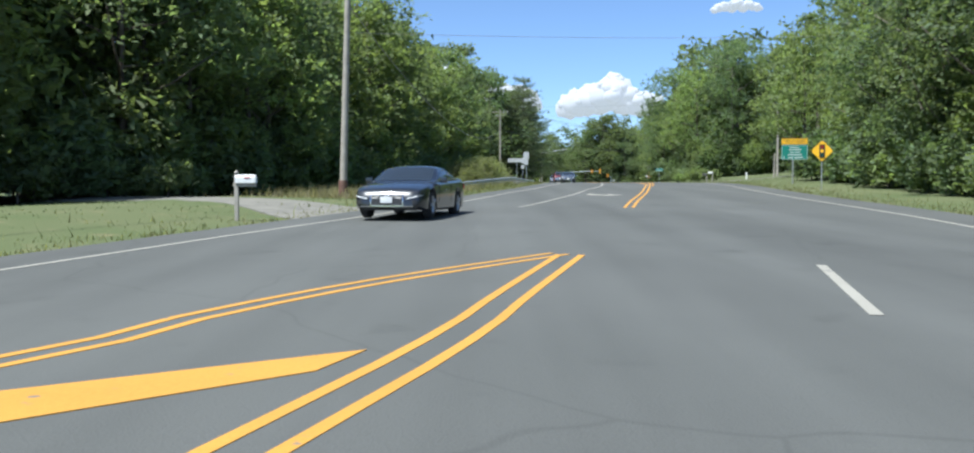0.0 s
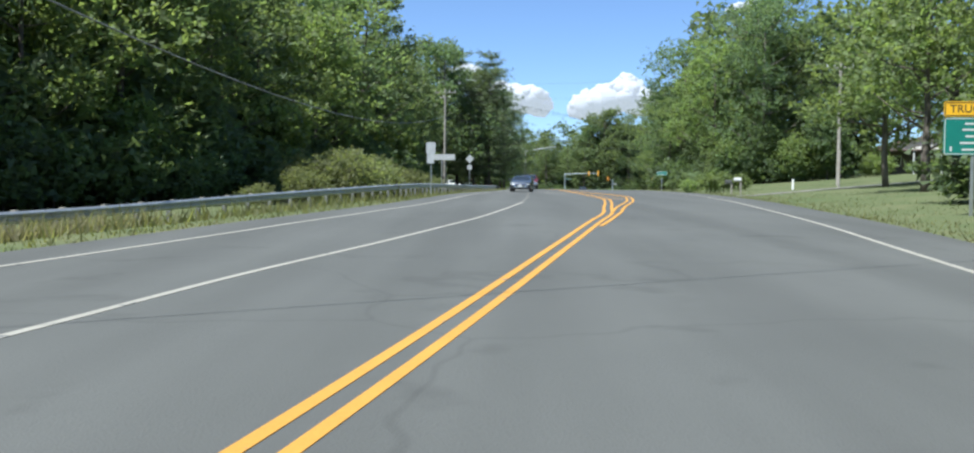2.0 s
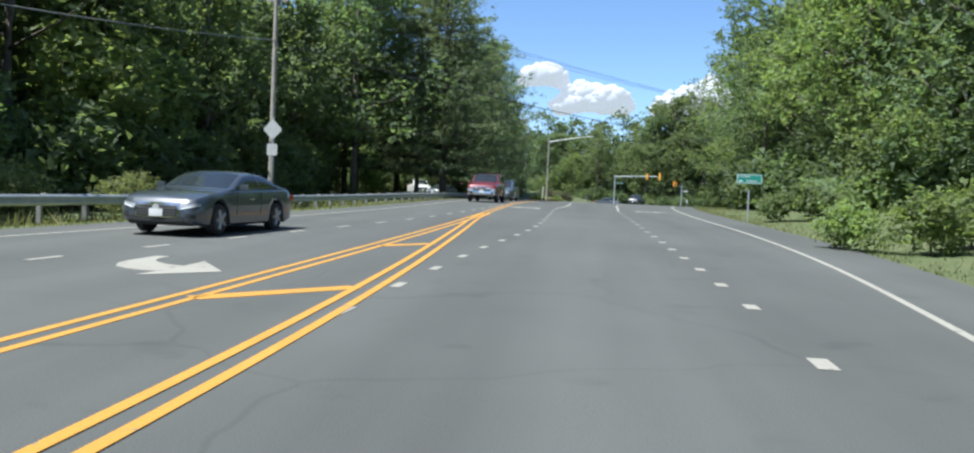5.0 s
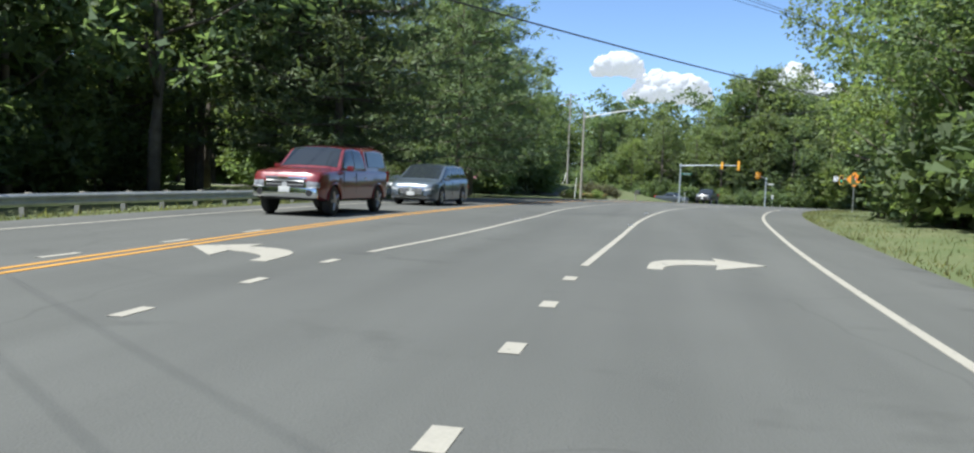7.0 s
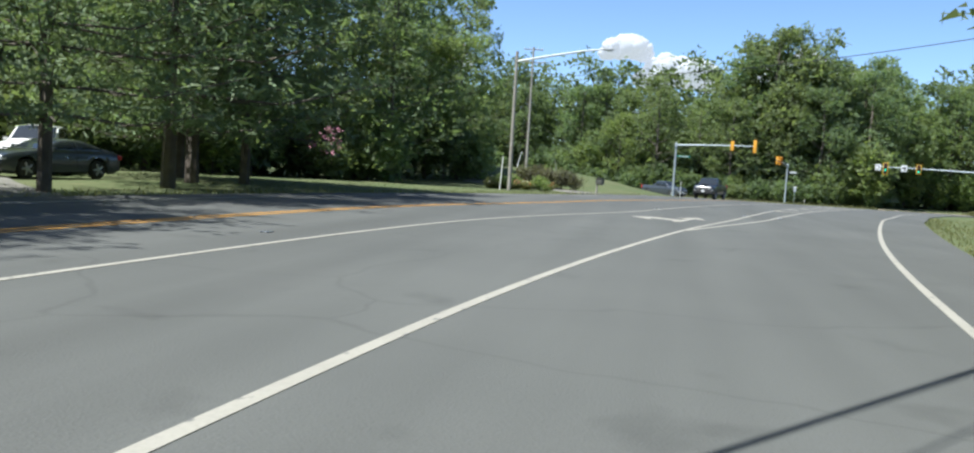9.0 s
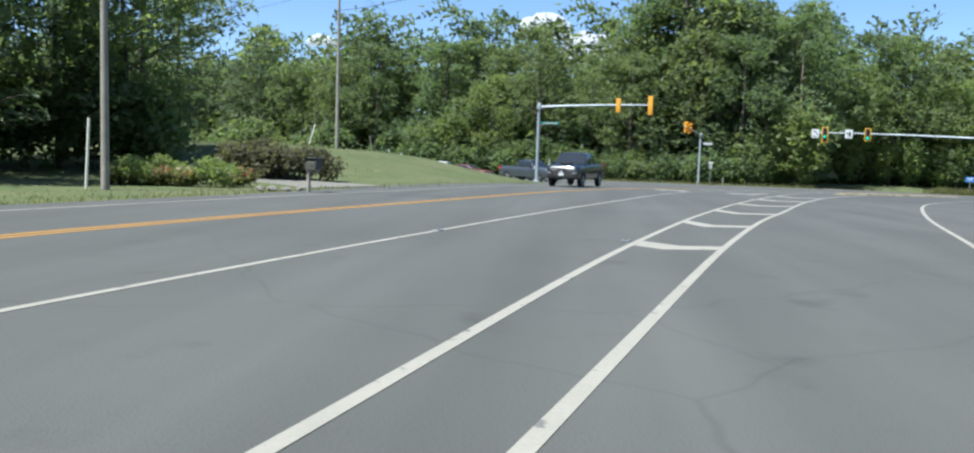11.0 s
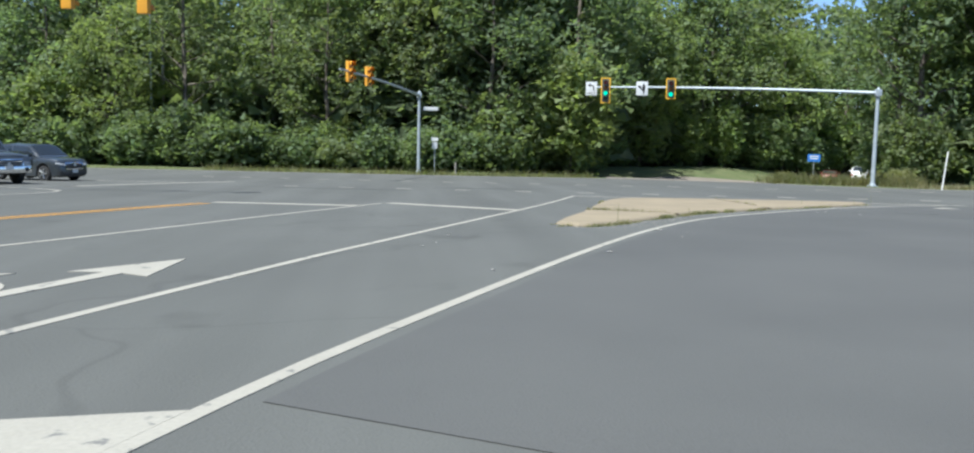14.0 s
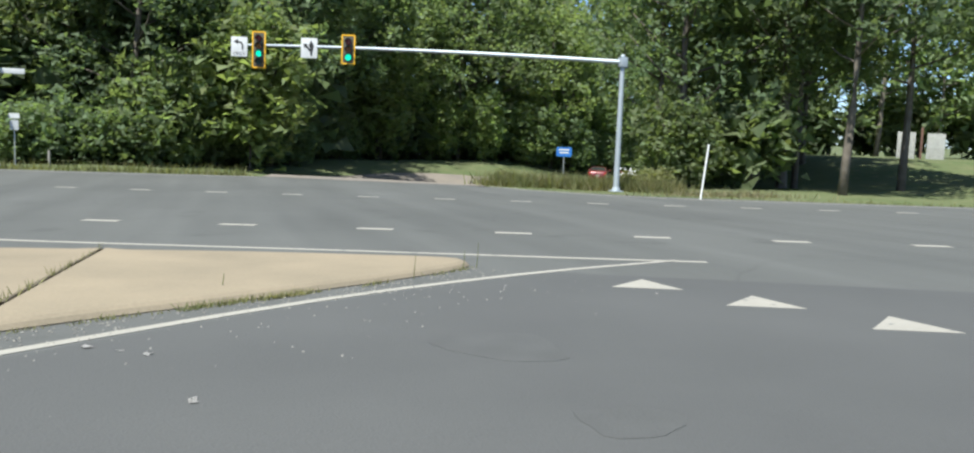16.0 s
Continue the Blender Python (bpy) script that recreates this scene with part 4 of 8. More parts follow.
    root = thing("street_lamp", Matrix.Translation((x, y, z)), "tall wooden street lamp pole with long steel arm", "street lamp")
    top = 11.2 - z
    bm = B()
    tube(bm, (0, 0, -0.4), (0, 0, top + 0.5), 0.14, 0.10, 14)
    part("pole", bm, WOOD, root)
    bm = B()
    bent_tube(bm, [(0, 0, top - 0.2), (2.4, 0, top + 0.28), (4.6, 0, top + 0.68), (6.0, 0, top + 0.86)], 0.085, 0.055, 10)
    part("arm", bm, LAMP_ALLOY, root)
    bm = B()
    box(bm, 6.35, 0, top + 0.87, 0.75, 0.30, 0.16, 0.06)
    head = part("lamp_head", bm, SIGN_BACK, root)
    bm = B()
    box(bm, 6.4, 0, top + 0.775, 0.45, 0.22, 0.05, 0.02)
    part("lens", bm, LAMP_CLEAR, head)
    # a steel lamp beyond the crossing
    x, y = 20.3, 330.2
    z = lz(x, y)
    root = thing("street_lamp", Matrix.Translation((x, y, z)), "tall grey steel street lamp before the wood", "street lamp")
    bm = B()
    tube(bm, (0, 0, -0.3), (0, 0, 13.6 - z), 0.11, 0.07, 12)
    part("pole", bm, POLE_STEEL, root)
    bm = B()
    box(bm, -0.45, -0.1, 13.7 - z, 0.9, 0.3, 0.16, 0.05)
    part("lamp_head", bm, SIGN_BACK, root)


# ---------------------------------------------------------------- traffic signals
def signal_head(root, x, y, z, turn, lenses, plate):
    """A yellow three- or four-lens signal head with visors; plate: a black backplate with a yellow border."""
    n = len(lenses)
    h = 0.36 * n
    m = Matrix.LocRotScale((x, y, z), Euler((0, 0, turn)), None)
    bm = B()
    box(bm, 0, 0.10, 0, 0.35, 0.22, h, 0.03)
    head = part("signal_head", bm, HOUSING_DARK if plate else SIGNAL_YELLOW, root)
    head.matrix_basis = m
    if plate:
        bm = B()
        box(bm, 0, 0.02, 0, 0.62, 0.012, h + 0.26, 0.004)
        part("backplate", bm, HOUSING_DARK, head)
        bm = B()
        for cx, cz, sx, sz in ((-0.285, 0, 0.06, h + 0.28), (0.285, 0, 0.06, h + 0.28), (0, h / 2 + 0.105, 0.63, 0.06), (0, -h / 2 - 0.105, 0.63, 0.06)):
            box(bm, cx, 0.008, cz, sx, 0.016, sz, 0.003)
        part("border", bm, PLATE_YELLOW, head, "bright yellow reflective border")
    for k, lens in enumerate(lenses):
        cz = h / 2 - 0.18 - 0.36 * k
        bm = B()
        tube(bm, (0, -0.03, cz), (0, 0.0, cz), 0.13, 0.145, 20)
        part("lens", bm, lens, head)
        bm = B()
        pts = []
        for a in range(-20, 201, 20):
            pts.append((0.155 * math.cos(radians(a)), 0.155 * math.sin(radians(a))))
        rows = []
        for yy, s in ((0.0, 1.0), (-0.25, 1.0)):
            rows.append([bm.verts.new((u * s, yy, cz + w * s)) for u, w in pts])
        for q in range(len(pts) - 1):
            bm.faces.new((rows[0][q], rows[0][q + 1], rows[1][q + 1], rows[1][q]))
        bmesh.ops.solidify(bm, geom=bm.faces[:], thickness=0.008)
        part("visor", bm, HOUSING_DARK if plate else SIGNAL_YELLOW, head)
    return head


def mast(x, y, height, tip, rise, label):
    """A steel pole with base plate and a long tapered arm towards tip."""
    z = lz(x, y)
    root = thing("traffic_signal", Matrix.Translation((x, y, z)), label, "traffic signal", "traffic signals at the crossing")
    bm = B()
    tube(bm, (0, 0, -0.3), (0, 0, height), 0.135, 0.10, 18)
    part("pole", bm, POLE_STEEL, root)
    bm = B()
    tube(bm, (0, 0, height), (0, 0, height + 0.08), 0.115, 0.05, 16)
    part("cap", bm, POLE_STEEL, root)
    bm = B()
    box(bm, 0, 0, 0.05, 0.5, 0.5, 0.05, 0.01)
    tube(bm, (0, 0, 0.06), (0, 0, 0.22), 0.20, 0.16, 16)
    part("base_plate", bm, POLE_STEEL, root)
    dx, dy = tip[0] - x, tip[1] - y
    s = height - 0.25
    pts = [(dx * t, dy * t, s + rise * (1 - (1 - t) ** 2)) for t in np.linspace(0, 1, 9)]
    bm = B()
    bent_tube(bm, pts, 0.10, 0.05, 12)
    part("arm", bm, POLE_STEEL, root)
    bm = B()
    box(bm, 0, 0, s, 0.34, 0.34, 0.42, 0.05)
    part("collar", bm, POLE_STEEL, root)
    return root, z, s


def glyph(root, points, y, m, material=BLACK_PAINT):
    bm = B()
    vs = [bm.verts.new((u, y, w)) for u, w in points]
    fc = bm.faces.new(vs)
    bmesh.ops.triangulate(bm, faces=[fc])
    bmesh.ops.recalc_face_normals(bm, faces=bm.faces[:])
    ob = part("symbol", bm, material, root, smooth=False)
    ob.matrix_basis = m
    return ob


def lettering(text, size, parent, m, material, name="lettering"):
    cu = bpy.data.curves.new(name, "FONT")
    cu.body, cu.size, cu.align_x, cu.align_y, cu.extrude = text, size, "CENTER", "CENTER", 0.002
    cu.materials.append(material)
    ob = new(name, cu)
    ob.parent = parent
    ob.matrix_basis = m @ pose(0, 0, 0, 90, 0, 0)
    return ob


def build_signals():
    off = [LENS_RED, LENS_AMBER, LENS_DARK]
    # near left corner: its heads turn their backs and sides to the road we come by
    ax, ay = 26.4, 278.9
    root, z, s = mast(ax, ay, 6.25, (35.2, 277.0), 0.28, "grey steel mast arm signal on a grass corner")
    tx, ty = 35.2 - ax, 277.0 - ay
    for t, q, l in ((0.71, s + 0.24, off), (0.985, s + 0.27, [LENS_RED, LENS_AMBER, LENS_DARK, LENS_DARK])):
        signal_head(root, tx * t, ty * t + 0.12, q, radians(165), l, 0)
    bm = B()
    box(bm, 0.95, -0.05, s - 1.25, 1.5, 0.02, 0.2, 0.004)
    name_plate = part("name_plate", bm, SIGN_GREEN, root, "teal street name plate")
    bm = B()
    box(bm, 0.95, -0.065, s - 1.25, 1.1, 0.006, 0.07)
    part("lettering", bm, SIGN_WHITE, name_plate)
    # far left: a shorter curved arm that points towards us
    bx, by = 43.72, 315.3
    root, z, s = mast(bx, by, 6.0, (39.55, 294.6), 0.42, "grey steel mast arm signal before the wood")
    tx, ty = 39.55 - bx, 294.6 - by
    for t in (0.73, 0.918):
        signal_head(root, tx * t + 0.1, ty * t, s + 0.42, radians(42), off, 0)
    bm = B()
    box(bm, 0.85, 0, s - 0.95, 1.1, 0.02, 0.26, 0.004)
    part("name_plate", bm, SIGN_WHITE, root, "pale street name plate")
    # far right: long arm with two heads and two lane signs that face us
    cx, cy = 71.4, 301.2
    root, z, s = mast(cx, cy, 5.95, (55.4, 309.6), 0.40, "grey steel mast arm signal with two green lights")
    tx, ty = 55.4 - cx, 309.6 - cy
    face = radians(-14)
    signal_head(root, tx * 0.70, ty * 0.70 - 0.16, s + 0.27, face, [LENS_RED, LENS_AMBER, LENS_GREEN], 1)
    signal_head(root, tx * 0.945, ty * 0.945 - 0.16, s + 0.17, face, [LENS_RED, LENS_AMBER, LENS_GREEN, LENS_DARK], 1)
    for t, kind in ((0.806, "fork"), (1.0, "left")):
        bm = B()
        box(bm, 0, 0, 0, 0.76, 0.02, 0.92, 0.006)
        plate = part("lane_sign", bm, SIGN_WHITE, root, "white lane-use sign with black arrow")
        plate.matrix_basis = Matrix.LocRotScale((tx * t, ty * t - 0.14, s + 0.30), Euler((0, 0, face)), None)
        flat = Matrix()
        if kind == "fork":
            glyph(plate, [(0.06, -0.36), (0.14, -0.36), (0.14, 0.12), (0.22, 0.12), (0.10, 0.36), (-0.02, 0.12), (0.06, 0.12), (0.06, -0.05), (-0.10, 0.10), (-0.05, 0.16), (-0.27, 0.20), (-0.22, -0.02), (-0.16, 0.03), (0.06, -0.2)], -0.014, flat)
        else:
            glyph(plate, [(0.12, -0.14), (0.20, -0.14), (0.20, 0.06), (0.12, 0.22), (-0.06, 0.27), (-0.06, 0.36), (-0.26, 0.23), (-0.06, 0.10), (-0.06, 0.19), (0.06, 0.16), (0.12, 0.04)], -0.014, flat)
            lettering("ONLY", 0.2, plate, pose(0, -0.014, -0.32), BLACK_PAINT)


# ---------------------------------------------------------------- signs and mailboxes
def sign_post(x, y, height, label, r=0.035, lean=0.0, turn=0.0):
    z = lz(x, y)
    root = thing("road_sign", Matrix.LocRotScale((x, y, z), Euler((0, lean, turn)), None), label, "road sign", "road signs")
    bm = B()
    box(bm, 0, 0.04, height / 2 - 0.2, r * 1.6, r * 1.1, height + 0.4, 0.006)
    part("post", bm, STEEL, root)
    return root


def plate(root, x, z, w, h, material, label, diamond=False, name="plate", y=0.0, border=None):
    bm = B()
    m = pose(x, y, z, 0, 45 if diamond else 0, 0)
    box(bm, 0, 0, 0, w, 0.012, h, 0.0, m)
    vert = [e for e in bm.edges if abs((e.verts[0].co - e.verts[1].co).y) > 0.01]
    bmesh.ops.bevel(bm, geom=vert, offset=min(w, h) * 0.07, segments=3, affect="EDGES")
    p = part(name, bm, material, root, label)
    if border:
        bm = B()
        t = 0.022
        for cx, cz, sx, sz in ((-w / 2 + 0.035, 0, t, h - 0.09), (w / 2 - 0.035, 0, t, h - 0.09), (0, h / 2 - 0.035, w - 0.09, t), (0, -h / 2 + 0.035, w - 0.09, t)):
            box(bm, cx, -0.009, cz, sx, 0.006, sz, 0, m)
        part("border", bm, border, p)
    return p


def bars(p, x, z, rows, material, y=-0.009):
    """Writing too small to read, as plain bars."""
    for dx, dz, w, h in rows:
        bm = B()
        box(bm, x + dx, y, z + dz, w, 0.006, h)
        part("lettering", bm, material, p)


def build_signs():
    # seen from behind, by the guardrail
    r = sign_post(4.3, 97.3, 3.45, "two bare sign backs on a steel post", turn=-0.05)
    plate(r, -0.02, 3.05, 0.60, 0.76, SIGN_BACK, "grey sign back")
    plate(r, -0.04, 2.36, 0.46, 0.61, SIGN_BACK, "pale sign back")
    r = sign_post(3.85, 115.1, 3.35, "wide sign back of three bare panels", turn=-0.18)
    for k in range(3):
        plate(r, 0, 3.0 + 0.165 * k, 2.3, 0.155, SIGN_BACK, "", name="panel")
    r = sign_post(5.5, 137.1, 4.2, "diamond sign back with a small plate", turn=-0.1)
    plate(r, 0, 3.65, 0.66, 0.66, SIGN_BACK, "grey diamond sign back", True)
    plate(r, 0, 2.75, 0.5, 0.52, SIGN_BACK, "small square sign back")
    # the lorry drivers' guide sign
    r = sign_post(22.3, 65.2, 3.3, "green and yellow truckers guide sign on a post", r=0.06, turn=-0.12)
    g0 = lz(22.3, 65.2)
    p = plate(r, 0.1, 4.12 - g0, 1.86, 1.08, SIGN_GREEN, "green guide panel", border=SIGN_WHITE)
    bars(p, 0.1, 4.12 - g0, [(-0.02, 0.36, 0.66, 0.055), (0.03, 0.19, 0.9, 0.055), (-0.2, 0.0, 0.26, 0.055), (0.2, 0.0, 0.36, 0.055), (0.02, -0.19, 1.0, 0.055), (-0.25, -0.38, 0.34, 0.055), (0.3, -0.38, 0.6, 0.055), (-0.72, -0.36, 0.05, 0.14)], SIGN_WHITE)
    p = plate(r, 0.1, 4.9 - g0, 1.86, 0.44, PLATE_YELLOW, "yellow heading panel", border=BLACK_PAINT)
    lettering("TRUCKERS", 0.32, p, pose(0.1, -0.011, 4.9 - g0), BLACK_PAINT)
    # signal ahead
    r = sign_post(19.0, 50.75, 2.75, "yellow diamond signal-ahead sign on a post", turn=-0.15)
    c = 3.58 - lz(19.0, 50.75)
    p = plate(r, 0, c, 0.86, 0.86, PLATE_YELLOW, "yellow diamond", True)
    bm = B()
    box(bm, 0, -0.012, c, 0.30, 0.01, 0.74, 0.03)
    sy = part("symbol", bm, BLACK_PAINT, p)
    for dz, mt in ((0.23, LENS_RED), (0.0, PLATE_YELLOW), (-0.23, LENS_DARK)):
        bm = B()
        tube(bm, (0, -0.026, c + dz), (0, -0.014, c + dz), 0.095, 0.095, 18)
        part("disc", bm, mt, sy)
    # guide sign half grown over
    r = sign_post(27.05, 140.3, 1.5, "green guide sign half hidden by leaves", r=0.04, turn=-0.14)
    c = 4.55 - lz(27.05, 140.3)
    p = plate(r, 0.0, c, 1.15, 0.45, SIGN_GREEN, "green guide panel", border=SIGN_WHITE)
    lettering("CLIFTON", 0.125, p, pose(-0.24, -0.012, c + 0.1), SIGN_WHITE)
    lettering("MANASS", 0.125, p, pose(0.1, -0.012, c - 0.1), SIGN_WHITE)
    glyph(p, [(-0.46, c - 0.1), (-0.39, c - 0.05), (-0.39, c - 0.08), (-0.3, c - 0.08), (-0.3, c - 0.12), (-0.39, c - 0.12), (-0.39, c - 0.15)], -0.012, Matrix(), SIGN_WHITE)
    # orange work sign
    r = sign_post(37.8, 208.7, 2.6, "orange diamond yield-ahead sign on a post", turn=-0.15)
    c = 4.93 - lz(37.8, 208.7)
    p = plate(r, 0, c, 0.86, 0.86, SIGN_ORANGE, "orange diamond", True)
    glyph(p, [(-0.25, c + 0.14), (0.25, c + 0.14), (0, c - 0.30)], -0.012, Matrix(), SIGN_RED)
    glyph(p, [(-0.13, c + 0.075), (0.13, c + 0.075), (0, c - 0.15)], -0.018, Matrix(), SIGN_WHITE)
    glyph(p, [(-0.03, c + 0.2), (0.03, c + 0.2), (0.03, c + 0.3), (0.08, c + 0.3), (0, c + 0.4), (-0.08, c + 0.3), (-0.03, c + 0.3)], -0.012, Matrix(), BLACK_PAINT)
    # small signs beyond the crossing
    r = sign_post(44.86, 313.95, 2.4, "small sign on a post before the wood", turn=-0.1)
    plate(r, 0, 2.1, 0.4, 0.5, SIGN_BACK, "")
    plate(r, 0, 2.55, 0.5, 0.25, SIGN_WHITE, "")
    r = sign_post(76.4, 320.2, 2.9, "blue sign on a short post by the side road", turn=-0.35)
    p = plate(r, 0, 2.62, 1.0, 0.62, SIGN_BLUE, "blue plate")
    bars(p, 0, 2.62, [(0, 0.14, 0.7, 0.09), (0, -0.05, 0.6, 0.09)], SIGN_WHITE)
    # upright white marker posts
    for x, y, h, lean, r0, lab in ((71.97, 294.9, 2.15, 0.10, 0.034, "leaning white marker post by the kerb"), (27.3, 280.6, 2.0, 0.0, 0.03, "slim grey delineator post on a grass corner"), (32.7, 112.6, 0.85, 0.0, 0.10, "short white marker post on a lawn"), (46.4, 314, 0.9, 0, 0.06, "short wooden stake in the verge")):
        bm = B()
        tube(bm, (0, 0, -0.2), (0, 0, h), r0, r0, 12)
        ob = part("marker_post", bm, WOOD if "wooden" in lab else PVC)
        ob.matrix_basis = Matrix.LocRotScale((x, y, lz(x, y)), Euler((0, lean, 0)), None)
        tagged(ob, lab, "marker post", "marker posts")


def mailbox(x, y, turn, body, label, post_h=1.0, ball=False, big=False):
    root = thing("mailbox", pose(x, y, lz(x, y), 0, 0, turn), label, "mailbox", "roadside mailboxes")
    bm = B()
    box(bm, 0, 0, post_h / 2 - 0.15, 0.10, 0.10, post_h + 0.3 + (0.45 if ball else 0), 0.008)
    part("post", bm, WOOD, root)
    if ball:
        bm = B()
        bmesh.ops.create_uvsphere(bm, u_segments=12, v_segments=8, radius=0.06, matrix=Matrix.Translation((0, 0, post_h + 0.27)))
        part("finial", bm, WOOD, root)
    bm = B()
    box(bm, 0.22, 0, post_h - 0.05, 0.6, 0.09, 0.09, 0.008)
    part("bracket", bm, WOOD, root)
    bm = B()
    prof = [(-0.09, 0.0), (0.09, 0.0), (0.09, 0.13)] + [(0.09 * math.cos(radians(a)), 0.13 + 0.09 * math.sin(radians(a))) for a in range(15, 180, 15)] + [(-0.09, 0.13)]
    rings = [[bm.verts.new((xx, u, post_h + w)) for u, w in prof] for xx in (-0.02, 0.5)]
    for q in range(len(prof)):
        k = (q + 1) % len(prof)
        bm.faces.new((rings[0][q], rings[0][k], rings[1][k], rings[1][q]))
    bm.faces.new(rings[0][::-1])
    bm.faces.new(rings[1])
    bmesh.ops.recalc_face_normals(bm, faces=bm.faces[:])
    if big:
        for v in bm.verts:
            v.co.y *= 1.9
            v.co.z = post_h + (v.co.z - post_h) * 1.75
    bx = part("box", bm, body, root)
    if big:
        bm = B()
        box(bm, 0.22, 0, post_h + 0.41, 0.66, 0.42, 0.035, 0.01)
        part("lid", bm, body, root)
    bm = B()
    box(bm, 0.508, 0, post_h + (0.19 if big else 0.10), 0.012, 0.32 if big else 0.17, 0.34 if big else 0.19, 0.02)
    part("door", bm, body, bx)
    bm = B()
    box(bm, 0.30, -0.18 if big else -0.098, post_h + 0.14, 0.16, 0.008, 0.03)
    part("flag", bm, body if big else LAMP_RED, bx)
    return root


def build_mailboxes():
    mailbox(-6.55, 23.4, 0, BOX_WHITE, "white rounded mailbox on a wooden post", 1.0, ball=True)
    mailbox(27.5, 109.1, 180, BOX_WHITE, "white rounded mailbox on a dark post", 1.08)
    mailbox(27.0, 109.9, 180, BOX_DARK, "grey mailbox on a leaning wooden stand", 0.95)
    mailbox(20.4, 238.0, -30, BOX_DARK, "large dark mailbox with a flat lid on a wooden post", 0.86, big=True)
    rng = np.random.RandomState(3)
    for k in range(9):
        bm = B()
        bmesh.ops.create_icosphere(bm, subdivisions=2, radius=1.0)
        s = rng.uniform(0.10, 0.24)
        for v in bm.verts:
            v.co = v.co * s * (1 + 0.25 * noise.noise(v.co * 2 + Vector((k, 0, 0))))
            v.co.z *= 0.6
        ob = part("stone", bm, GRAVEL)
        x, y = 18.9 + rng.uniform(-0.8, 0.8), 239.2 + rng.uniform(-0.7, 0.7)
        ob.matrix_basis = Matrix.Translation((x, y, lz(x, y) + s * 0.3))
        tagged(ob, "rough grey stone beside a garden bed", "stone", "stones by the garden bed")


build_guardrail()
build_poles()
build_signals()
build_signs()
build_mailboxes()

# ---------------------------------------------------------------- vehicles
def hull(bm, rings):
    """A closed shell through rings of equally many corners."""
    vs = [[bm.verts.new(p) for p in r] for r in rings]
    for a, b in zip(vs, vs[1:]):
        for k in range(len(a) - 1):
            bm.faces.new((a[k], a[k + 1], b[k + 1], b[k]))
    bm.faces.new(vs[0][::-1])
    bm.faces.new(vs[-1])
    bmesh.ops.recalc_face_normals(bm, faces=bm.faces[:])


def quad(root, name, pts, material, lift=0.012, label="", inset=0.0, parent=None):
    """A thin pane through four corners, slightly proud of what it lies on."""
    p = [Vector(q) for q in pts]
    c = sum(p, Vector()) / 4
    if inset:
        p = [q + (c - q).normalized() * inset for q in p]
    n = (p[3] - p[0]).cross(p[1] - p[0]).normalized()
    bm = B()
    a = [bm.verts.new(q + n * lift) for q in p]
    b = [bm.verts.new(q - n * 0.02) for q in p]
    bm.faces.new(a)
    for k in range(4):
        bm.faces.new((b[k], b[(k + 1) % 4], a[(k + 1) % 4], a[k]))
    bmesh.ops.recalc_face_normals(bm, faces=bm.faces[:])
    return part(name, bm, material, parent or root, label, smooth=False)


SHAPES = {
    # length, width, height, wheelbase, wheel radius, top line from nose to tail, cabin (base front, roof front, roof rear, base rear)
    "sedan": (4.95, 1.88, 1.43, 2.90, 0.34, [(0.0, 0.72), (0.03, 0.80), (0.12, 0.90), (0.28, 0.98), (0.80, 1.03), (0.92, 1.04), (1.0, 0.92)], (0.29, 0.46, 0.70, 0.91)),
    "fastback": (4.97, 1.91, 1.42, 2.91, 0.35, [(0.0, 0.66), (0.015, 0.71), (0.06, 0.77), (0.15, 0.86), (0.28, 0.94), (0.50, 0.98), (0.80, 1.03), (0.95, 1.04), (1.0, 0.97)], (0.27, 0.46, 0.62, 0.955)),
    "hatch": (4.35, 1.78, 1.50, 2.65, 0.32, [(0.0, 0.72), (0.03, 0.82), (0.12, 0.91), (0.24, 0.98), (0.32, 0.98), (0.85, 1.02), (0.95, 1.02), (1.0, 0.85)], (0.24, 0.42, 0.78, 0.97)),
    "suv": (4.60, 1.86, 1.70, 2.70, 0.36, [(0.0, 0.90), (0.03, 0.98), (0.12, 1.05), (0.25, 1.09), (0.32, 1.10), (0.85, 1.16), (0.96, 1.14), (1.0, 0.95)], (0.25, 0.40, 0.86, 0.98)),
    "van": (5.15, 1.99, 1.74, 3.00, 0.36, [(0.0, 0.76), (0.02, 0.86), (0.08, 0.95), (0.18, 1.04), (0.28, 1.08), (0.85, 1.14), (0.97, 1.12), (1.0, 0.92)], (0.175, 0.40, 0.86, 0.985)),
    "lifted": (5.60, 2.00, 2.08, 3.50, 0.43, [(0.0, 1.16), (0.02, 1.25), (0.10, 1.32), (0.25, 1.35), (0.30, 1.36), (0.60, 1.37), (0.97, 1.37), (1.0, 1.33)], (0.25, 0.37, 0.62, 0.642)),
    "pickup": (5.70, 2.03, 1.96, 3.60, 0.41, [(0.0, 1.06), (0.02, 1.16), (0.10, 1.22), (0.25, 1.25), (0.30, 1.26), (0.60, 1.28), (0.97, 1.28), (1.0, 1.24)], (0.255, 0.375, 0.61, 0.632)),
}


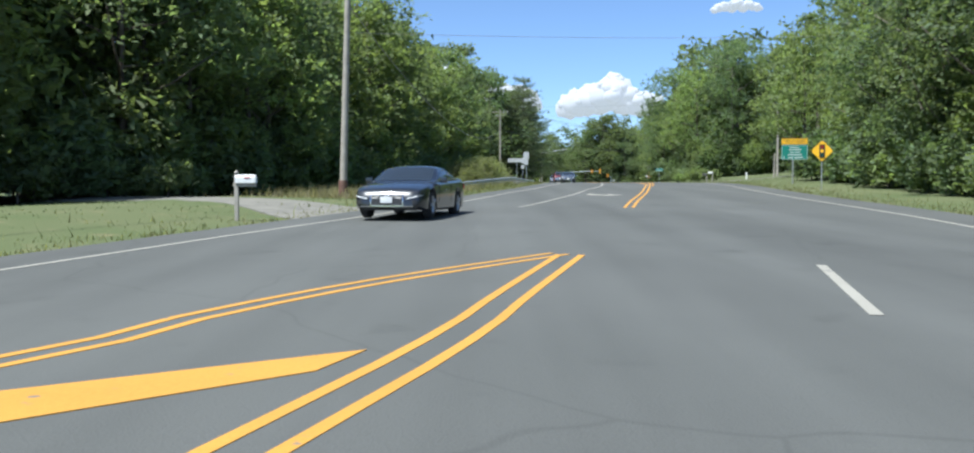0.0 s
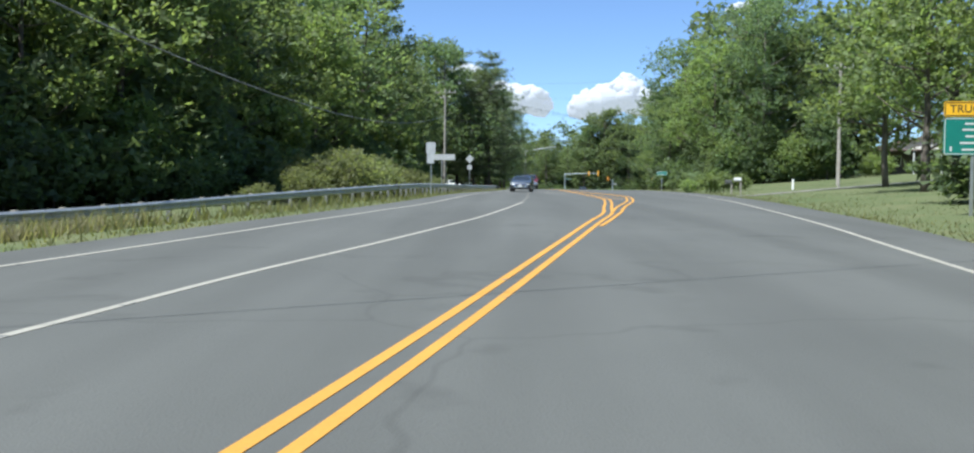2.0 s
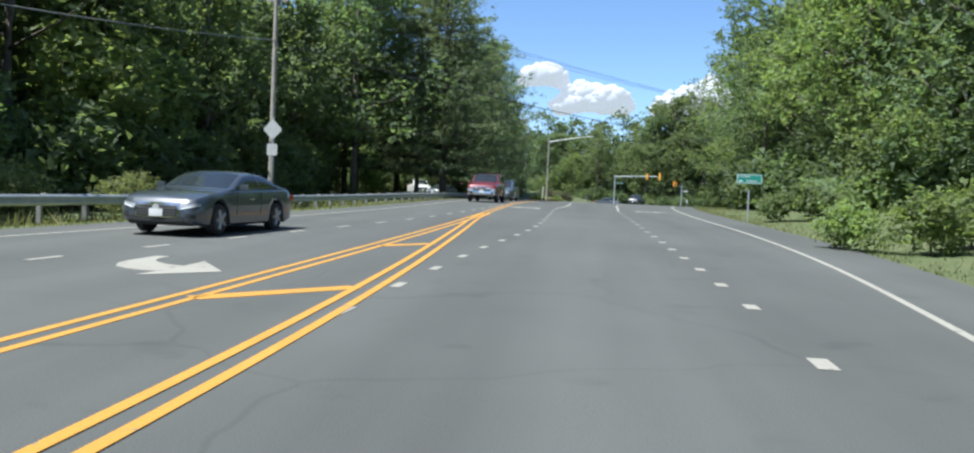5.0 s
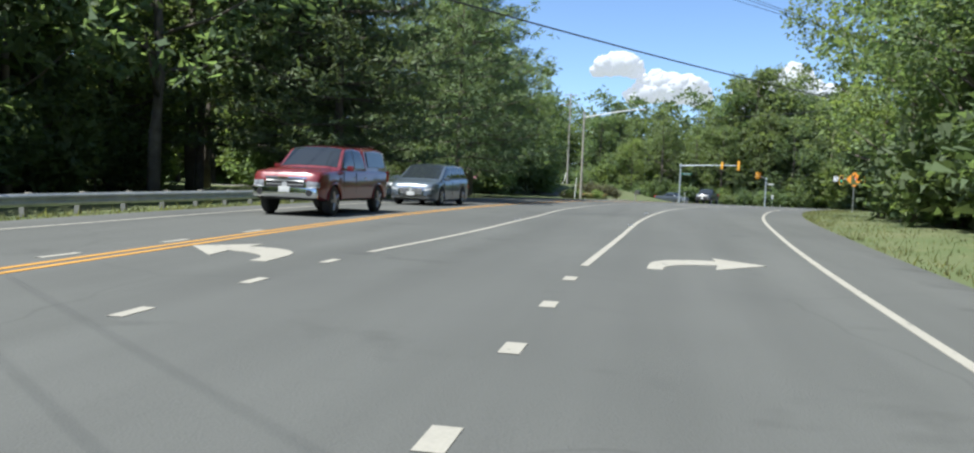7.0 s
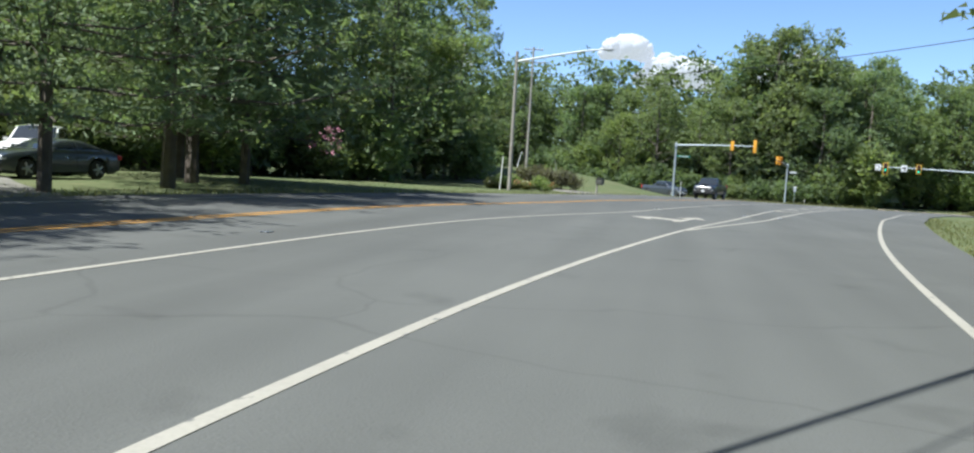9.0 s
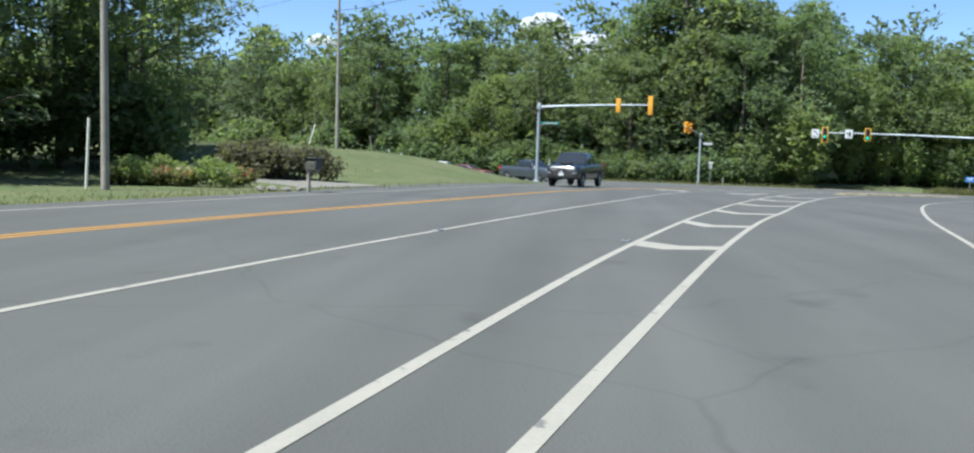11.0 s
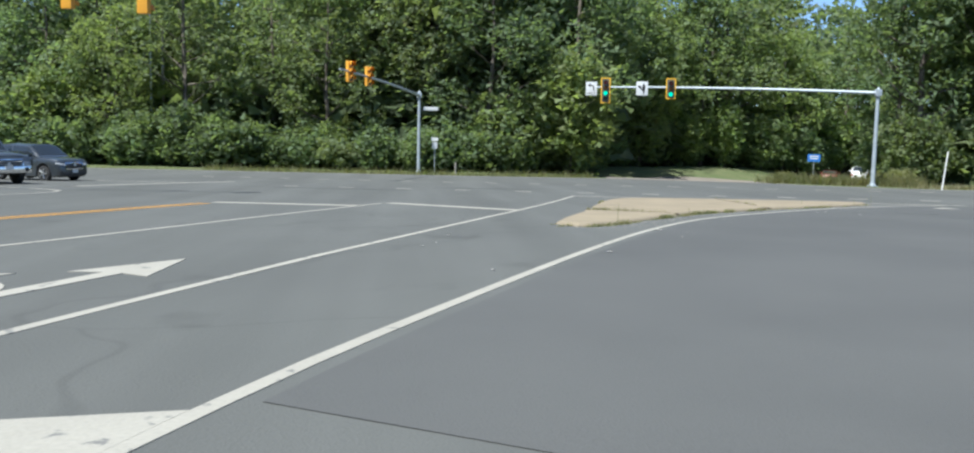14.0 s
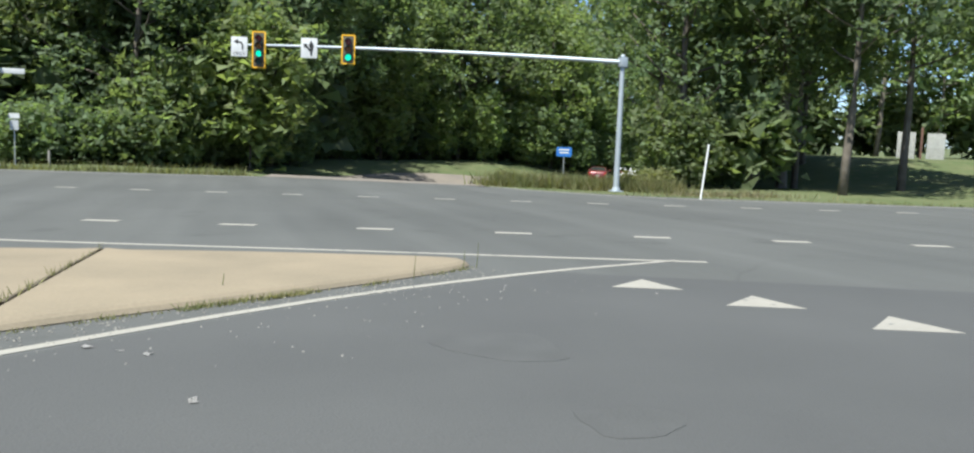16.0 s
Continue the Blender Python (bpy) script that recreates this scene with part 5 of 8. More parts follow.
def car(kind, name, paint, label, x, y, heading, group="", shell=False, silver=ALLOY, plain=False):
    L, W, H, wb, wr, tops, cab = SHAPES[kind]
    raised = kind == "lifted"
    kind = "pickup" if raised else kind
    z = float(grade(y)) if off_road(x, y)[0] < 0.1 else lz(x, y) + 0.02
    root = thing(name, pose(x, y, z, 0, 0, heading), label, {"pickup": "pickup truck", "van": "minivan"}.get(kind, "car"), group)
    clear = 0.48 if raised else 0.40 if kind == "pickup" else 0.19
    fs, zs = zip(*tops)
    rings, sections = [], []
    axles = (wb / 2 + 0.05, -wb / 2 + 0.05)
    ys = sorted({round(v, 3) for v in np.linspace(-L / 2, L / 2, 56)} | {round(L / 2 - e, 3) for e in (0.03, 0.07, 0.12)} | {round(-L / 2 + e, 3) for e in (0.03, 0.07, 0.12)})
    for yy in ys:
        f = 0.5 - yy / L
        zt = float(np.interp(f, fs, zs))
        end = L / 2 - abs(yy)
        e = min(1.0, end / (0.75 if yy > 0 else 0.5))
        thin = 0.86 if yy < 0 or kind == "pickup" else 0.74
        w = W / 2 * (thin + (1 - thin) * math.sqrt(max(0.0, 1 - (1 - e) ** 2)))
        zt -= (0.10 if yy < 0 else 0.15) * (1 - min(1.0, end / (0.12 if yy < 0 else 0.22))) ** 2
        zb = clear + 0.10 * (1 - min(1.0, end / 0.4))
        for ya in axles:
            if abs(yy - ya) < wr + 0.07:
                zb = max(zb, wr + math.sqrt((wr + 0.07) ** 2 - (yy - ya) ** 2))
        mid = min(zt - 0.1, max(zb + 0.05, 0.62 * zt))
        half = [(w * 0.90, zb), (w * 0.985, min(zb + 0.06, mid - 0.02)), (w, mid), (w * 0.985, zt - 0.10 if zt - 0.10 > mid else mid + 0.02), (w * 0.93, zt - 0.02), (w * 0.7, zt + 0.012), (0.0, zt + 0.03)]
        rings.append([(u, yy, v) for u, v in half] + [(-u, yy, v) for u, v in half[-2::-1]])
        if yy > 0:
            sections.append((yy, np.array(half)))
    bm = B()
    hull(bm, rings)
    body = part("body", bm, paint, root)

    def nose_y(u, z):
        """How far forward the body reaches at a place across and up."""
        reach = [(yy, np.interp(z, h[:, 1], h[:, 0], left=0.0, right=0.0) - abs(u)) for yy, h in sections]
        for (y1, g1), (y0, g0) in zip(reach[::-1], reach[-2::-1]):
            if g1 >= 0:
                return y1
            if g0 >= 0:
                return y0 + (y1 - y0) * g0 / (g0 - g1)
        return sections[-1][0] - 0.3

    def nose_panel(name, us, lo, hi, material, owner, lift=0.012, label="", rows=4):
        """A panel that follows the nose between two heights, each given at every place across."""
        bm = B()
        grid = [[bm.verts.new((u, nose_y(u, a + (b - a) * k / (rows - 1)) + lift, a + (b - a) * k / (rows - 1))) for k in range(rows)] for u, a, b in zip(us, lo, hi)]
        back = [[bm.verts.new((v.co.x * 0.99, v.co.y - lift - 0.03, v.co.z)) for v in (row[0], row[-1])] for row in grid]
        for (g0, g1), (b0, b1) in zip(zip(grid, grid[1:]), zip(back, back[1:])):
            for k in range(rows - 1):
                bm.faces.new((g0[k], g1[k], g1[k + 1], g0[k + 1]))
            bm.faces.new((g0[0], b0[0], b1[0], g1[0]))
            bm.faces.new((g0[-1], g1[-1], b1[1], b0[1]))
        for row, b in ((grid[0], back[0]), (grid[-1], back[-1])):
            bm.faces.new([*row, b[1], b[0]])
        bmesh.ops.recalc_face_normals(bm, faces=bm.faces[:])
        return part(name, bm, material, owner, label)

    # dark underside that closes the wheel wells
    bm = B()
    box(bm, 0, 0, clear + 0.22, W * 0.78, L * 0.94, 0.40, 0.05)
    part("underbody", bm, BLACK_PAINT, root)
    # cabin
    yb0, yr0, yr1, yb1 = [L / 2 - L * c for c in cab]
    zb0 = float(np.interp(cab[0], fs, zs))
    zb1 = float(np.interp(cab[3], fs, zs))
    wb_ = W * 0.463
    tumble = 0.34 if kind in ("sedan", "fastback", "hatch") else 0.22
    ky = np.array([yb1 - 0.02, yr1, (yr0 + yr1) / 2, yr0, yb0 + 0.02])
    kz = np.array([zb1, H - 0.055, H, H - 0.05, zb0])
    soft = 0.16 if kind in ("sedan", "fastback", "hatch") else 0.09

    def roof_z(yy):
        return float(np.mean([np.interp(yy + o, ky, kz) for o in np.linspace(-soft, soft, 7)]))

    def base_z(yy):
        return float(np.interp(0.5 - yy / L, fs, zs)) - 0.015

    def shell_at(yy, v):
        """A place on the cabin: along the car, and across from -1 (one sill) over the roof to 1."""
        zb, zt = base_z(yy), max(roof_z(yy), base_z(yy) + 0.004)
        hgt = zt - zb
        wt = wb_ - tumble * hgt
        a, sg = abs(v), (1 if v >= 0 else -1)
        if a > 0.62:
            q = (1 - a) / 0.38
            return Vector((sg * (wb_ + (wt - wb_) * q + 0.03 * math.sin(q * math.pi) * min(1, hgt * 3)), yy, zb + (hgt - min(0.07, hgt * 0.5)) * q))
        q = a / 0.62
        return Vector((sg * wt * q, yy, zt - min(0.07, hgt * 0.5) * q ** 4 + 0.0))

    across = [-1, -0.9, -0.8, -0.7, -0.62, -0.58, -0.5, -0.3, 0, 0.3, 0.5, 0.58, 0.62, 0.7, 0.8, 0.9, 1]
    bm = B()
    along = np.linspace(yb1 - 0.03, yb0 + 0.03, 34)
    hull(bm, [[shell_at(yy, v) for v in across] for yy in along])
    part("cabin", bm, paint, root)

    def glass(name, ys_, vs_of, n=5):
        """A pane that follows the cabin's curve, a little proud of it."""
        bm = B()
        rows = []
        for yy in ys_:
            vs_ = vs_of(yy)
            row = []
            for v in np.linspace(vs_[0], vs_[1], n):
                p0 = shell_at(yy, v)
                du, dv = shell_at(yy + 0.02, v) - shell_at(yy - 0.02, v), shell_at(yy, min(1, v + 0.02)) - shell_at(yy, max(-1, v - 0.02))
                nn = du.cross(dv).normalized()
                mid_ = Vector((0, yy * 0.5, 0.9))
                if nn.dot(p0 - mid_) < 0:
                    nn = -nn
                row.append(bm.verts.new(p0 + nn * 0.008))
            rows.append(row)
        for r0, r1 in zip(rows, rows[1:]):
            for k in range(n - 1):
                bm.faces.new((r0[k], r0[k + 1], r1[k + 1], r1[k]))
        bmesh.ops.recalc_face_normals(bm, faces=bm.faces[:])
        bmesh.ops.solidify(bm, geom=bm.faces[:], thickness=0.012)
        return part(name, bm, GLASS, root)

    glass("windshield", np.linspace(yr0 - 0.02, yb0 - 0.10, 8), lambda yy: (-0.56, 0.56), 9)
    glass("rear_window", np.linspace(yb1 + (0.16 if kind != "pickup" else 0.05), yr1 + 0.02, 8), lambda yy: (-0.54, 0.54), 9)
    cuts = {"pickup": (0.10, 0.55, 0.95), "van": (0.10, 0.38, 0.68, 0.95)}.get(kind, (0.10, 0.50, 0.90))

    def pane_span(yy, sg):
        hgt = roof_z(yy) - base_z(yy)
        lo, hi = 0.07 / max(hgt, 0.08), 1 - 0.06 / max(hgt, 0.08)
        hi = max(lo + 0.02, hi)
        return (sg * (1 - 0.38 * lo), sg * (1 - 0.38 * min(hi, 0.92)))

    for s in (0, 1):
        for a, b in zip(cuts, cuts[1:]):
            ya, yb_ = yb0 + (yb1 - yb0) * (a + 0.015), yb0 + (yb1 - yb0) * (b - 0.015)
            span_ = [yy for yy in np.linspace(ya, yb_, 9) if roof_z(yy) - base_z(yy) > 0.16]
            if len(span_) > 1:
                glass("side_window", span_, lambda yy, sg=(1 if s == 0 else -1): pane_span(yy, sg), 4)
        sx = 1 if s == 0 else -1
        if kind == "fastback":
            ya, yb_ = yb0 + (yb1 - yb0) * 0.11, yb0 + (yb1 - yb0) * 0.89
            span_ = [yy for yy in np.linspace(ya, yb_, 22) if roof_z(yy) - base_z(yy) > 0.16]
            for q in (0, 1):
                bm = B()
                bent_tube(bm, [shell_at(yy, pane_span(yy, sx)[q]) + Vector((sx * 0.012, 0, 0)) for yy in span_], 0.011, 0.011, 5)
                part("window_trim", bm, CHROME, root)
        # mirror and door seams
        bm = B()
        box(bm, sx * (W / 2 + 0.09), yb0 - 0.45, zb0 + 0.06, 0.20, 0.10, 0.15, 0.035)
        part("mirror", bm, paint, root)
        for c in cuts[:-1]:
            yy = yb0 + (yb1 - yb0) * c
            bm = B()
            box(bm, sx * (W / 2 - 0.035), yy, 0.5 * (clear + zb0) + 0.1, 0.074, 0.008, (zb0 - clear) * 0.62)
            part("door_seam", bm, BLACK_PAINT, body)
            bm = B()
            box(bm, sx * (W / 2 - 0.002), yy - 0.75, zb0 - 0.20, 0.03, 0.17, 0.03, 0.01)
            part("door_handle", bm, CHROME, body)
    if shell:
        y0, y1 = yb1 - 0.05, -L / 2 + 0.06
        bm = B()
        pr = lambda yy, tp: [(W * 0.46, yy, zb1 - 0.02), (W * 0.40, yy, tp - 0.08), (W * 0.33, yy, tp), (-W * 0.33, yy, tp), (-W * 0.40, yy, tp - 0.08), (-W * 0.46, yy, zb1 - 0.02)]
        hull(bm, [pr(y0, H - 0.04), pr((y0 + y1) / 2, H + 0.02), pr(y1 + 0.16, H - 0.02), pr(y1, zb1 + 0.10)])
        part("camper_shell", bm, paint, root)
        for sx in (1, -1):
            q = [(sx * W * 0.452, y0 - 0.18, zb1 + 0.10), (sx * W * 0.452, y1 + 0.28, zb1 + 0.10), (sx * W * 0.408, y1 + 0.34, H - 0.13), (sx * W * 0.408, y0 - 0.18, H - 0.13)]
            quad(root, "side_window", q if sx > 0 else q[::-1], GLASS, 0.012)
    elif kind == "pickup":
        bm = B()
        box(bm, 0, (yb1 - L / 2) / 2 + 0.02, zb1 + 0.016, W * 0.74, (yb1 + L / 2) - 0.28, 0.035, 0.01)
        part("bed_liner", bm, BLACK_PAINT, root)
    # front
    zf = zs[0]
    yf = L / 2
    tall = kind == "pickup"
    if tall:
        # a raised bonnet with a rounded lip
        bm = B()
        hull(bm, [[(W * u * k, yy, float(np.interp(0.5 - yy / L, fs, zs)) + dz * s + 0.005) for u, dz in ((0.36, 0.0), (0.33, 0.045), (0.2, 0.06), (0, 0.065), (-0.2, 0.06), (-0.33, 0.045), (-0.36, 0.0))] for yy, k, s in ((yf - 0.10, 0.86, 0.1), (yf - 0.16, 0.92, 0.7), (yf - 0.35, 0.97, 1.0), (yf - 0.9, 1.0, 1.0), (yb0 - 0.02, 1.04, 0.9))])
        part("bonnet", bm, paint, root)
        if plain:
            bm = B()
            box(bm, 0, yf - 0.85, zs[3] + 0.075, 0.62, 0.75, 0.07, 0.03)
            part("bonnet_scoop", bm, BLACK_PAINT, root)
        for sx in (1, -1):
            bm = B()
            tube(bm, (sx * W * 0.345, yf - 0.1, clear + 0.22), (sx * W * 0.345, yf + 0.07, clear + 0.22), 0.095, 0.085, 18)
            part("fog_lamp", bm, BLACK_PAINT, root)
        # wheel arch lips stand proud of the flanks
        for sx in (1, -1):
            for ya in axles:
                bm = B()
                bent_tube(bm, [(sx * (W / 2 - 0.01), ya + (wr + 0.075) * math.cos(t_), wr + (wr + 0.075) * math.sin(t_)) for t_ in np.linspace(0.05, math.pi - 0.05, 13)], 0.035, 0.035, 6)
                part("arch_lip", bm, BLACK_PAINT if plain else paint, body)
    def across(u0, u1, n=9):
        return [u0 + (u1 - u0) * k / (n - 1) for k in range(n)]

    g0, g1 = (zf - 0.50, zf - 0.07) if tall else (clear + 0.16, zf - 0.05) if kind == "fastback" else (zf - 0.30, zf - 0.06)
    gw = W * (0.27 if tall else 0.215 if kind == "fastback" else 0.24)
    trim = BLACK_PAINT if plain else CHROME
    edge = 0.02 if kind == "fastback" else 0.045
    us = across(-gw - edge, gw + edge, 11)
    nose_panel("grille_frame", us, [g0 - edge] * 11, [g1 + edge * 0.8] * 11, trim, root, 0.014)
    us = across(-gw, gw, 11)
    gr_part = nose_panel("grille", us, [g0] * 11, [g1] * 11, BLACK_PAINT, root, 0.022)
    n_bar = 5 if kind == "fastback" else 4
    for k in range(n_bar):
        zc = g0 + (g1 - g0) * (k + 0.6) / (n_bar + 0.2)
        nose_panel("grille_bar", across(-gw * 0.96, gw * 0.96), [zc - 0.008] * 9, [zc + 0.008] * 9, SIGN_BACK if (tall and not plain) or kind == "van" else GRILLE_GREY, gr_part, 0.032, rows=2)
    bm = B()
    bmesh.ops.create_cone(bm, cap_ends=True, segments=20, radius1=0.075, radius2=0.06, depth=0.02, matrix=Matrix.Translation((0, nose_y(0, (g0 + g1) / 2 + 0.05) + 0.04, (g0 + g1) / 2 + 0.05)) @ pose(0, 0, 0, 90, 0, 0))
    part("badge", bm, SIGN_BACK, gr_part)
    if not tall:
        lip = across(-W * 0.33, W * 0.33, 11)
        if kind != "fastback":
            nose_panel("lower_intake", lip, [clear + 0.13] * 11, [clear + 0.22] * 11, BLACK_PAINT, root, 0.01)
        nose_panel("chin_strip", across(-W * 0.36, W * 0.36, 11), [clear + 0.115] * 11, [clear + 0.135] * 11, CHROME if kind in ("fastback", "van") else BLACK_PAINT, root, 0.02, rows=2)
    for sx in (1, -1):
        # lamps sweep back round the corners
        hh = 0.22 if tall else 0.105
        x0, x1 = gw + 0.06, W * (0.465 if tall else 0.462)
        us = [sx * u for u in across(x0, x1, 9)]
        mid_z = [zf - (0.22 if tall else 0.125) + (0.0 if tall else 0.075) * k / 8 for k in range(9)]
        lo = [m - hh * (0.5 - 0.02 * k) for k, m in enumerate(mid_z)]
        hi = [m + hh * (0.42 - 0.012 * k) for k, m in enumerate(mid_z)]
        lamp_ob = nose_panel("headlight", us, lo, hi, LAMP_DARK if kind == "fastback" or plain else LAMP_CLEAR, root, 0.014)
        nose_panel("light_strip", us[1:], [v + 0.008 for v in lo[1:]], [v + 0.026 for v in lo[1:]], SIGN_WHITE, lamp_ob, 0.02, rows=2)
        if not tall:
            us = [sx * u for u in across(W * 0.345, W * 0.44, 6)]
            nose_panel("side_intake", us, [clear + 0.19] * 6, [clear + 0.30 - 0.008 * k for k in range(6)], BLACK_PAINT, root, 0.01)
        bm = B()
        box(bm, sx * W * 0.42, -L / 2 + 0.08, zs[-1] - 0.13, W * 0.13, 0.20, 0.16 if not tall else 0.34, 0.03)
        part("tail_light", bm, LAMP_RED, root)
    if tall:
        bm = B()
        box(bm, 0, yf - 0.05, clear + 0.22, W * 0.90, 0.22, 0.28, 0.085)
        part("front_bumper", bm, BLACK_PAINT if plain else CHROME, root)
    bm = B()
    box(bm, 0, -yf + 0.04, clear + 0.28, W * 0.84, 0.14, 0.16, 0.05)
    part("rear_bumper", bm, CHROME if tall else paint, root)
    for sy, zz in ((1, clear + 0.30 if tall else clear + 0.29), (-1, zs[-1] - 0.36)):
        bm = B()
        box(bm, 0, sy * (yf + (0.07 if tall else 0.045) if sy > 0 else yf + 0.02), zz, 0.31, 0.012, 0.155, 0.004)
        part("number_plate", bm, SIGN_WHITE, root)
    # wheels
    for sx in (1, -1):
        for ya in axles:
            bm = B()
            bmesh.ops.create_cone(bm, cap_ends=True, segments=28, radius1=wr, radius2=wr, depth=0.23, matrix=Matrix.Translation((sx * (W / 2 - 0.125), ya, wr)) @ pose(0, 0, 0, 0, 90, 0))
            bmesh.ops.bevel(bm, geom=[e for e in bm.edges if e.calc_face_angle(0) > 1], offset=0.035, segments=2, affect="EDGES")
            wheel = part("wheel", bm, RUBBER, root)
            bm = B()
            xo = sx * (W / 2 - 0.008)
            tube(bm, (xo - sx * 0.03, ya, wr), (xo, ya, wr), wr * 0.68, wr * 0.66, 24)
            rim = part("rim", bm, BLACK_PAINT, wheel)
            bm = B()
            for k in range(5):
                a = k * math.tau / 5
                d = Vector((0, math.cos(a), math.sin(a)))
                tube(bm, Vector((xo + sx * 0.006, ya, wr)), Vector((xo + sx * 0.006, ya, wr)) + d * wr * 0.64, 0.045, 0.035, 6)
            tube(bm, (xo, ya, wr), (xo + sx * 0.02, ya, wr), 0.07, 0.06, 14)
            part("spoke_star", bm, silver, wheel)
    return root


GRILLE_GREY = mat("grille_grey", (0.10, 0.10, 0.10), (0.13, 0.13, 0.13), rough=0.4)
LAMP_DARK = mat("smoked_lamp_lens", (0.05, 0.055, 0.06), (0.07, 0.075, 0.08), rough=0.08)


def build_cars():
    black = car_paint("black_car_paint", (0.012, 0.014, 0.018))
    red = car_paint("dark_red_car_paint", (0.15, 0.017, 0.021))
    silver_blue = car_paint("grey_blue_car_paint", (0.10, 0.125, 0.155), 0.3)
    slate = car_paint("slate_car_paint", (0.05, 0.06, 0.072), 0.1)
    white = car_paint("white_car_paint", (0.78, 0.78, 0.77), 0.0)
    blue = car_paint("blue_car_paint", (0.10, 0.22, 0.42), 0.3)
    maroon = car_paint("maroon_car_paint", (0.13, 0.02, 0.025))
    grey = car_paint("charcoal_car_paint", (0.035, 0.042, 0.05), 0.1)
    g = "oncoming traffic"
    car("fastback", "sedan", black, "glossy black fastback sedan with chrome grille on the road", -2.05, 24.95, 169, g)
    car("sedan", "sedan", slate, "dark grey-blue sedan on the road", 10.75, 118.4, 175, g)
    car("pickup", "pickup_truck", red, "dark red pickup truck with camper shell and chrome", 12.94, 159.85, 178.5, g, shell=True)
    car("van", "minivan", silver_blue, "grey-blue minivan on the road", 13.1, 171.85, 176, g)
    car("lifted", "pickup_truck", black, "black pickup truck coming from the crossing", 29.7, 261.1, 163, g, plain=True)
    g = "vehicles at the crossing"
    car("suv", "suv", grey, "dark grey hatchback SUV waiting at the crossing", 25.9, 291.56, -116, g)
    car("suv", "suv", white, "white SUV behind the grassy mound", 14.6, 300.2, 72, g)
    car("sedan", "sedan", maroon, "maroon sedan waiting at the crossing", 18.9, 294.9, -116, g)
    car("pickup", "pickup_truck", slate, "slate pickup truck turning off the crossing", 25.4, 286.3, -127, g)
    car("hatch", "hatchback", blue, "blue hatchback on the crossroad behind the mound", 3.0, 301.5, 72, g)
    g = "parked vehicles"
    car("sedan", "sedan", red, "red car parked by the side road", 92.0, 349.5, -28, g)
    car("suv", "suv", white, "white car parked by the side road", 92.6, 343.6, -28, g)
    car("pickup", "pickup_truck", white, "white and blue pickup parked under pines", 0.0, 205.0, 200, g)
    car("sedan", "sedan", grey, "dark sedan parked under pines", 3.4, 200.8, 165, g)


build_cars()

# ---------------------------------------------------------------- house, sheds, clouds
def simple_house(name, x, y, turn, w, d, h, wall_mat, roof_mat, label):
    root = thing(name, pose(x, y, lz(x, y), 0, 0, turn), label, "house")
    bm = B()
    box(bm, 0, 0, h / 2 - 0.3, w, d, h + 0.6)
    part("wall", bm, wall_mat, root, smooth=False)
    bm = B()
    r = h * 0.5
    e = 0.4
    pr = [(-w / 2 - e, h - 0.05), (0, h + r), (w / 2 + e, h - 0.05), (w / 2 + e, h + 0.10), (0, h + r + 0.16), (-w / 2 - e, h + 0.10)]
    rows = [[bm.verts.new((u, yy, v)) for u, v in pr] for yy in (-d / 2 - e, d / 2 + e)]
    for k in range(6):
        j = (k + 1) % 6
        bm.faces.new((rows[0][k], rows[0][j], rows[1][j], rows[1][k]))
    bm.faces.new(rows[0][::-1])
    bm.faces.new(rows[1])
    bmesh.ops.recalc_face_normals(bm, faces=bm.faces[:])
    part("roof", bm, roof_mat, root, smooth=False)
    for yy in (-d / 2, d / 2 - 0.15):
        bm = B()
        ends = [[bm.verts.new((u, y_, v)) for u, v in ((-w / 2, h - 0.1), (w / 2, h - 0.1), (0, h + r - 0.02))] for y_ in (yy, yy + 0.15)]
        for k in range(3):
            bm.faces.new((ends[0][k], ends[0][(k + 1) % 3], ends[1][(k + 1) % 3], ends[1][k]))
        bm.faces.new(ends[0][::-1])
        bm.faces.new(ends[1])
        bmesh.ops.recalc_face_normals(bm, faces=bm.faces[:])
        part("gable", bm, SIDING, root, "pale painted gable", smooth=False)
    for u in (-w * 0.28, w * 0.28):
        bm = B()
        box(bm, u, -d / 2 - 0.02, h * 0.55, 1.0, 0.06, 1.2)
        win = part("window", bm, SIGN_WHITE, root, smooth=False)
        bm = B()
        box(bm, u, -d / 2 - 0.045, h * 0.55, 0.84, 0.04, 1.04)
        part("pane", bm, GLASS, win, smooth=False)
    bm = B()
    box(bm, 0, -d / 2 - 0.03, 1.0, 0.95, 0.06, 2.05)
    part("door", bm, WOOD, root, smooth=False)
    bm = B()
    box(bm, 0, -d / 2 - 1.1, h - 0.15, w * 0.9, 2.3, 0.14)
    part("porch_roof", bm, roof_mat, root, smooth=False)
    for u in (-w * 0.4, -w * 0.13, w * 0.13, w * 0.4):
        bm = B()
        box(bm, u, -d / 2 - 2.05, h / 2 - 0.2, 0.14, 0.14, h, 0.01)
        part("porch_post", bm, SIGN_WHITE, root, smooth=False)


def ball_data(detail):
    bm = B()
    bmesh.ops.create_icosphere(bm, subdivisions=detail, radius=1.0)
    bm.verts.index_update()
    v = np.array([w.co for w in bm.verts])
    f = np.array([[w.index for w in q.verts] for q in bm.faces])
    bm.free()
    return v, f


BALL_TINY, BALL, BALL_FINE = ball_data(1), ball_data(2), ball_data(3)


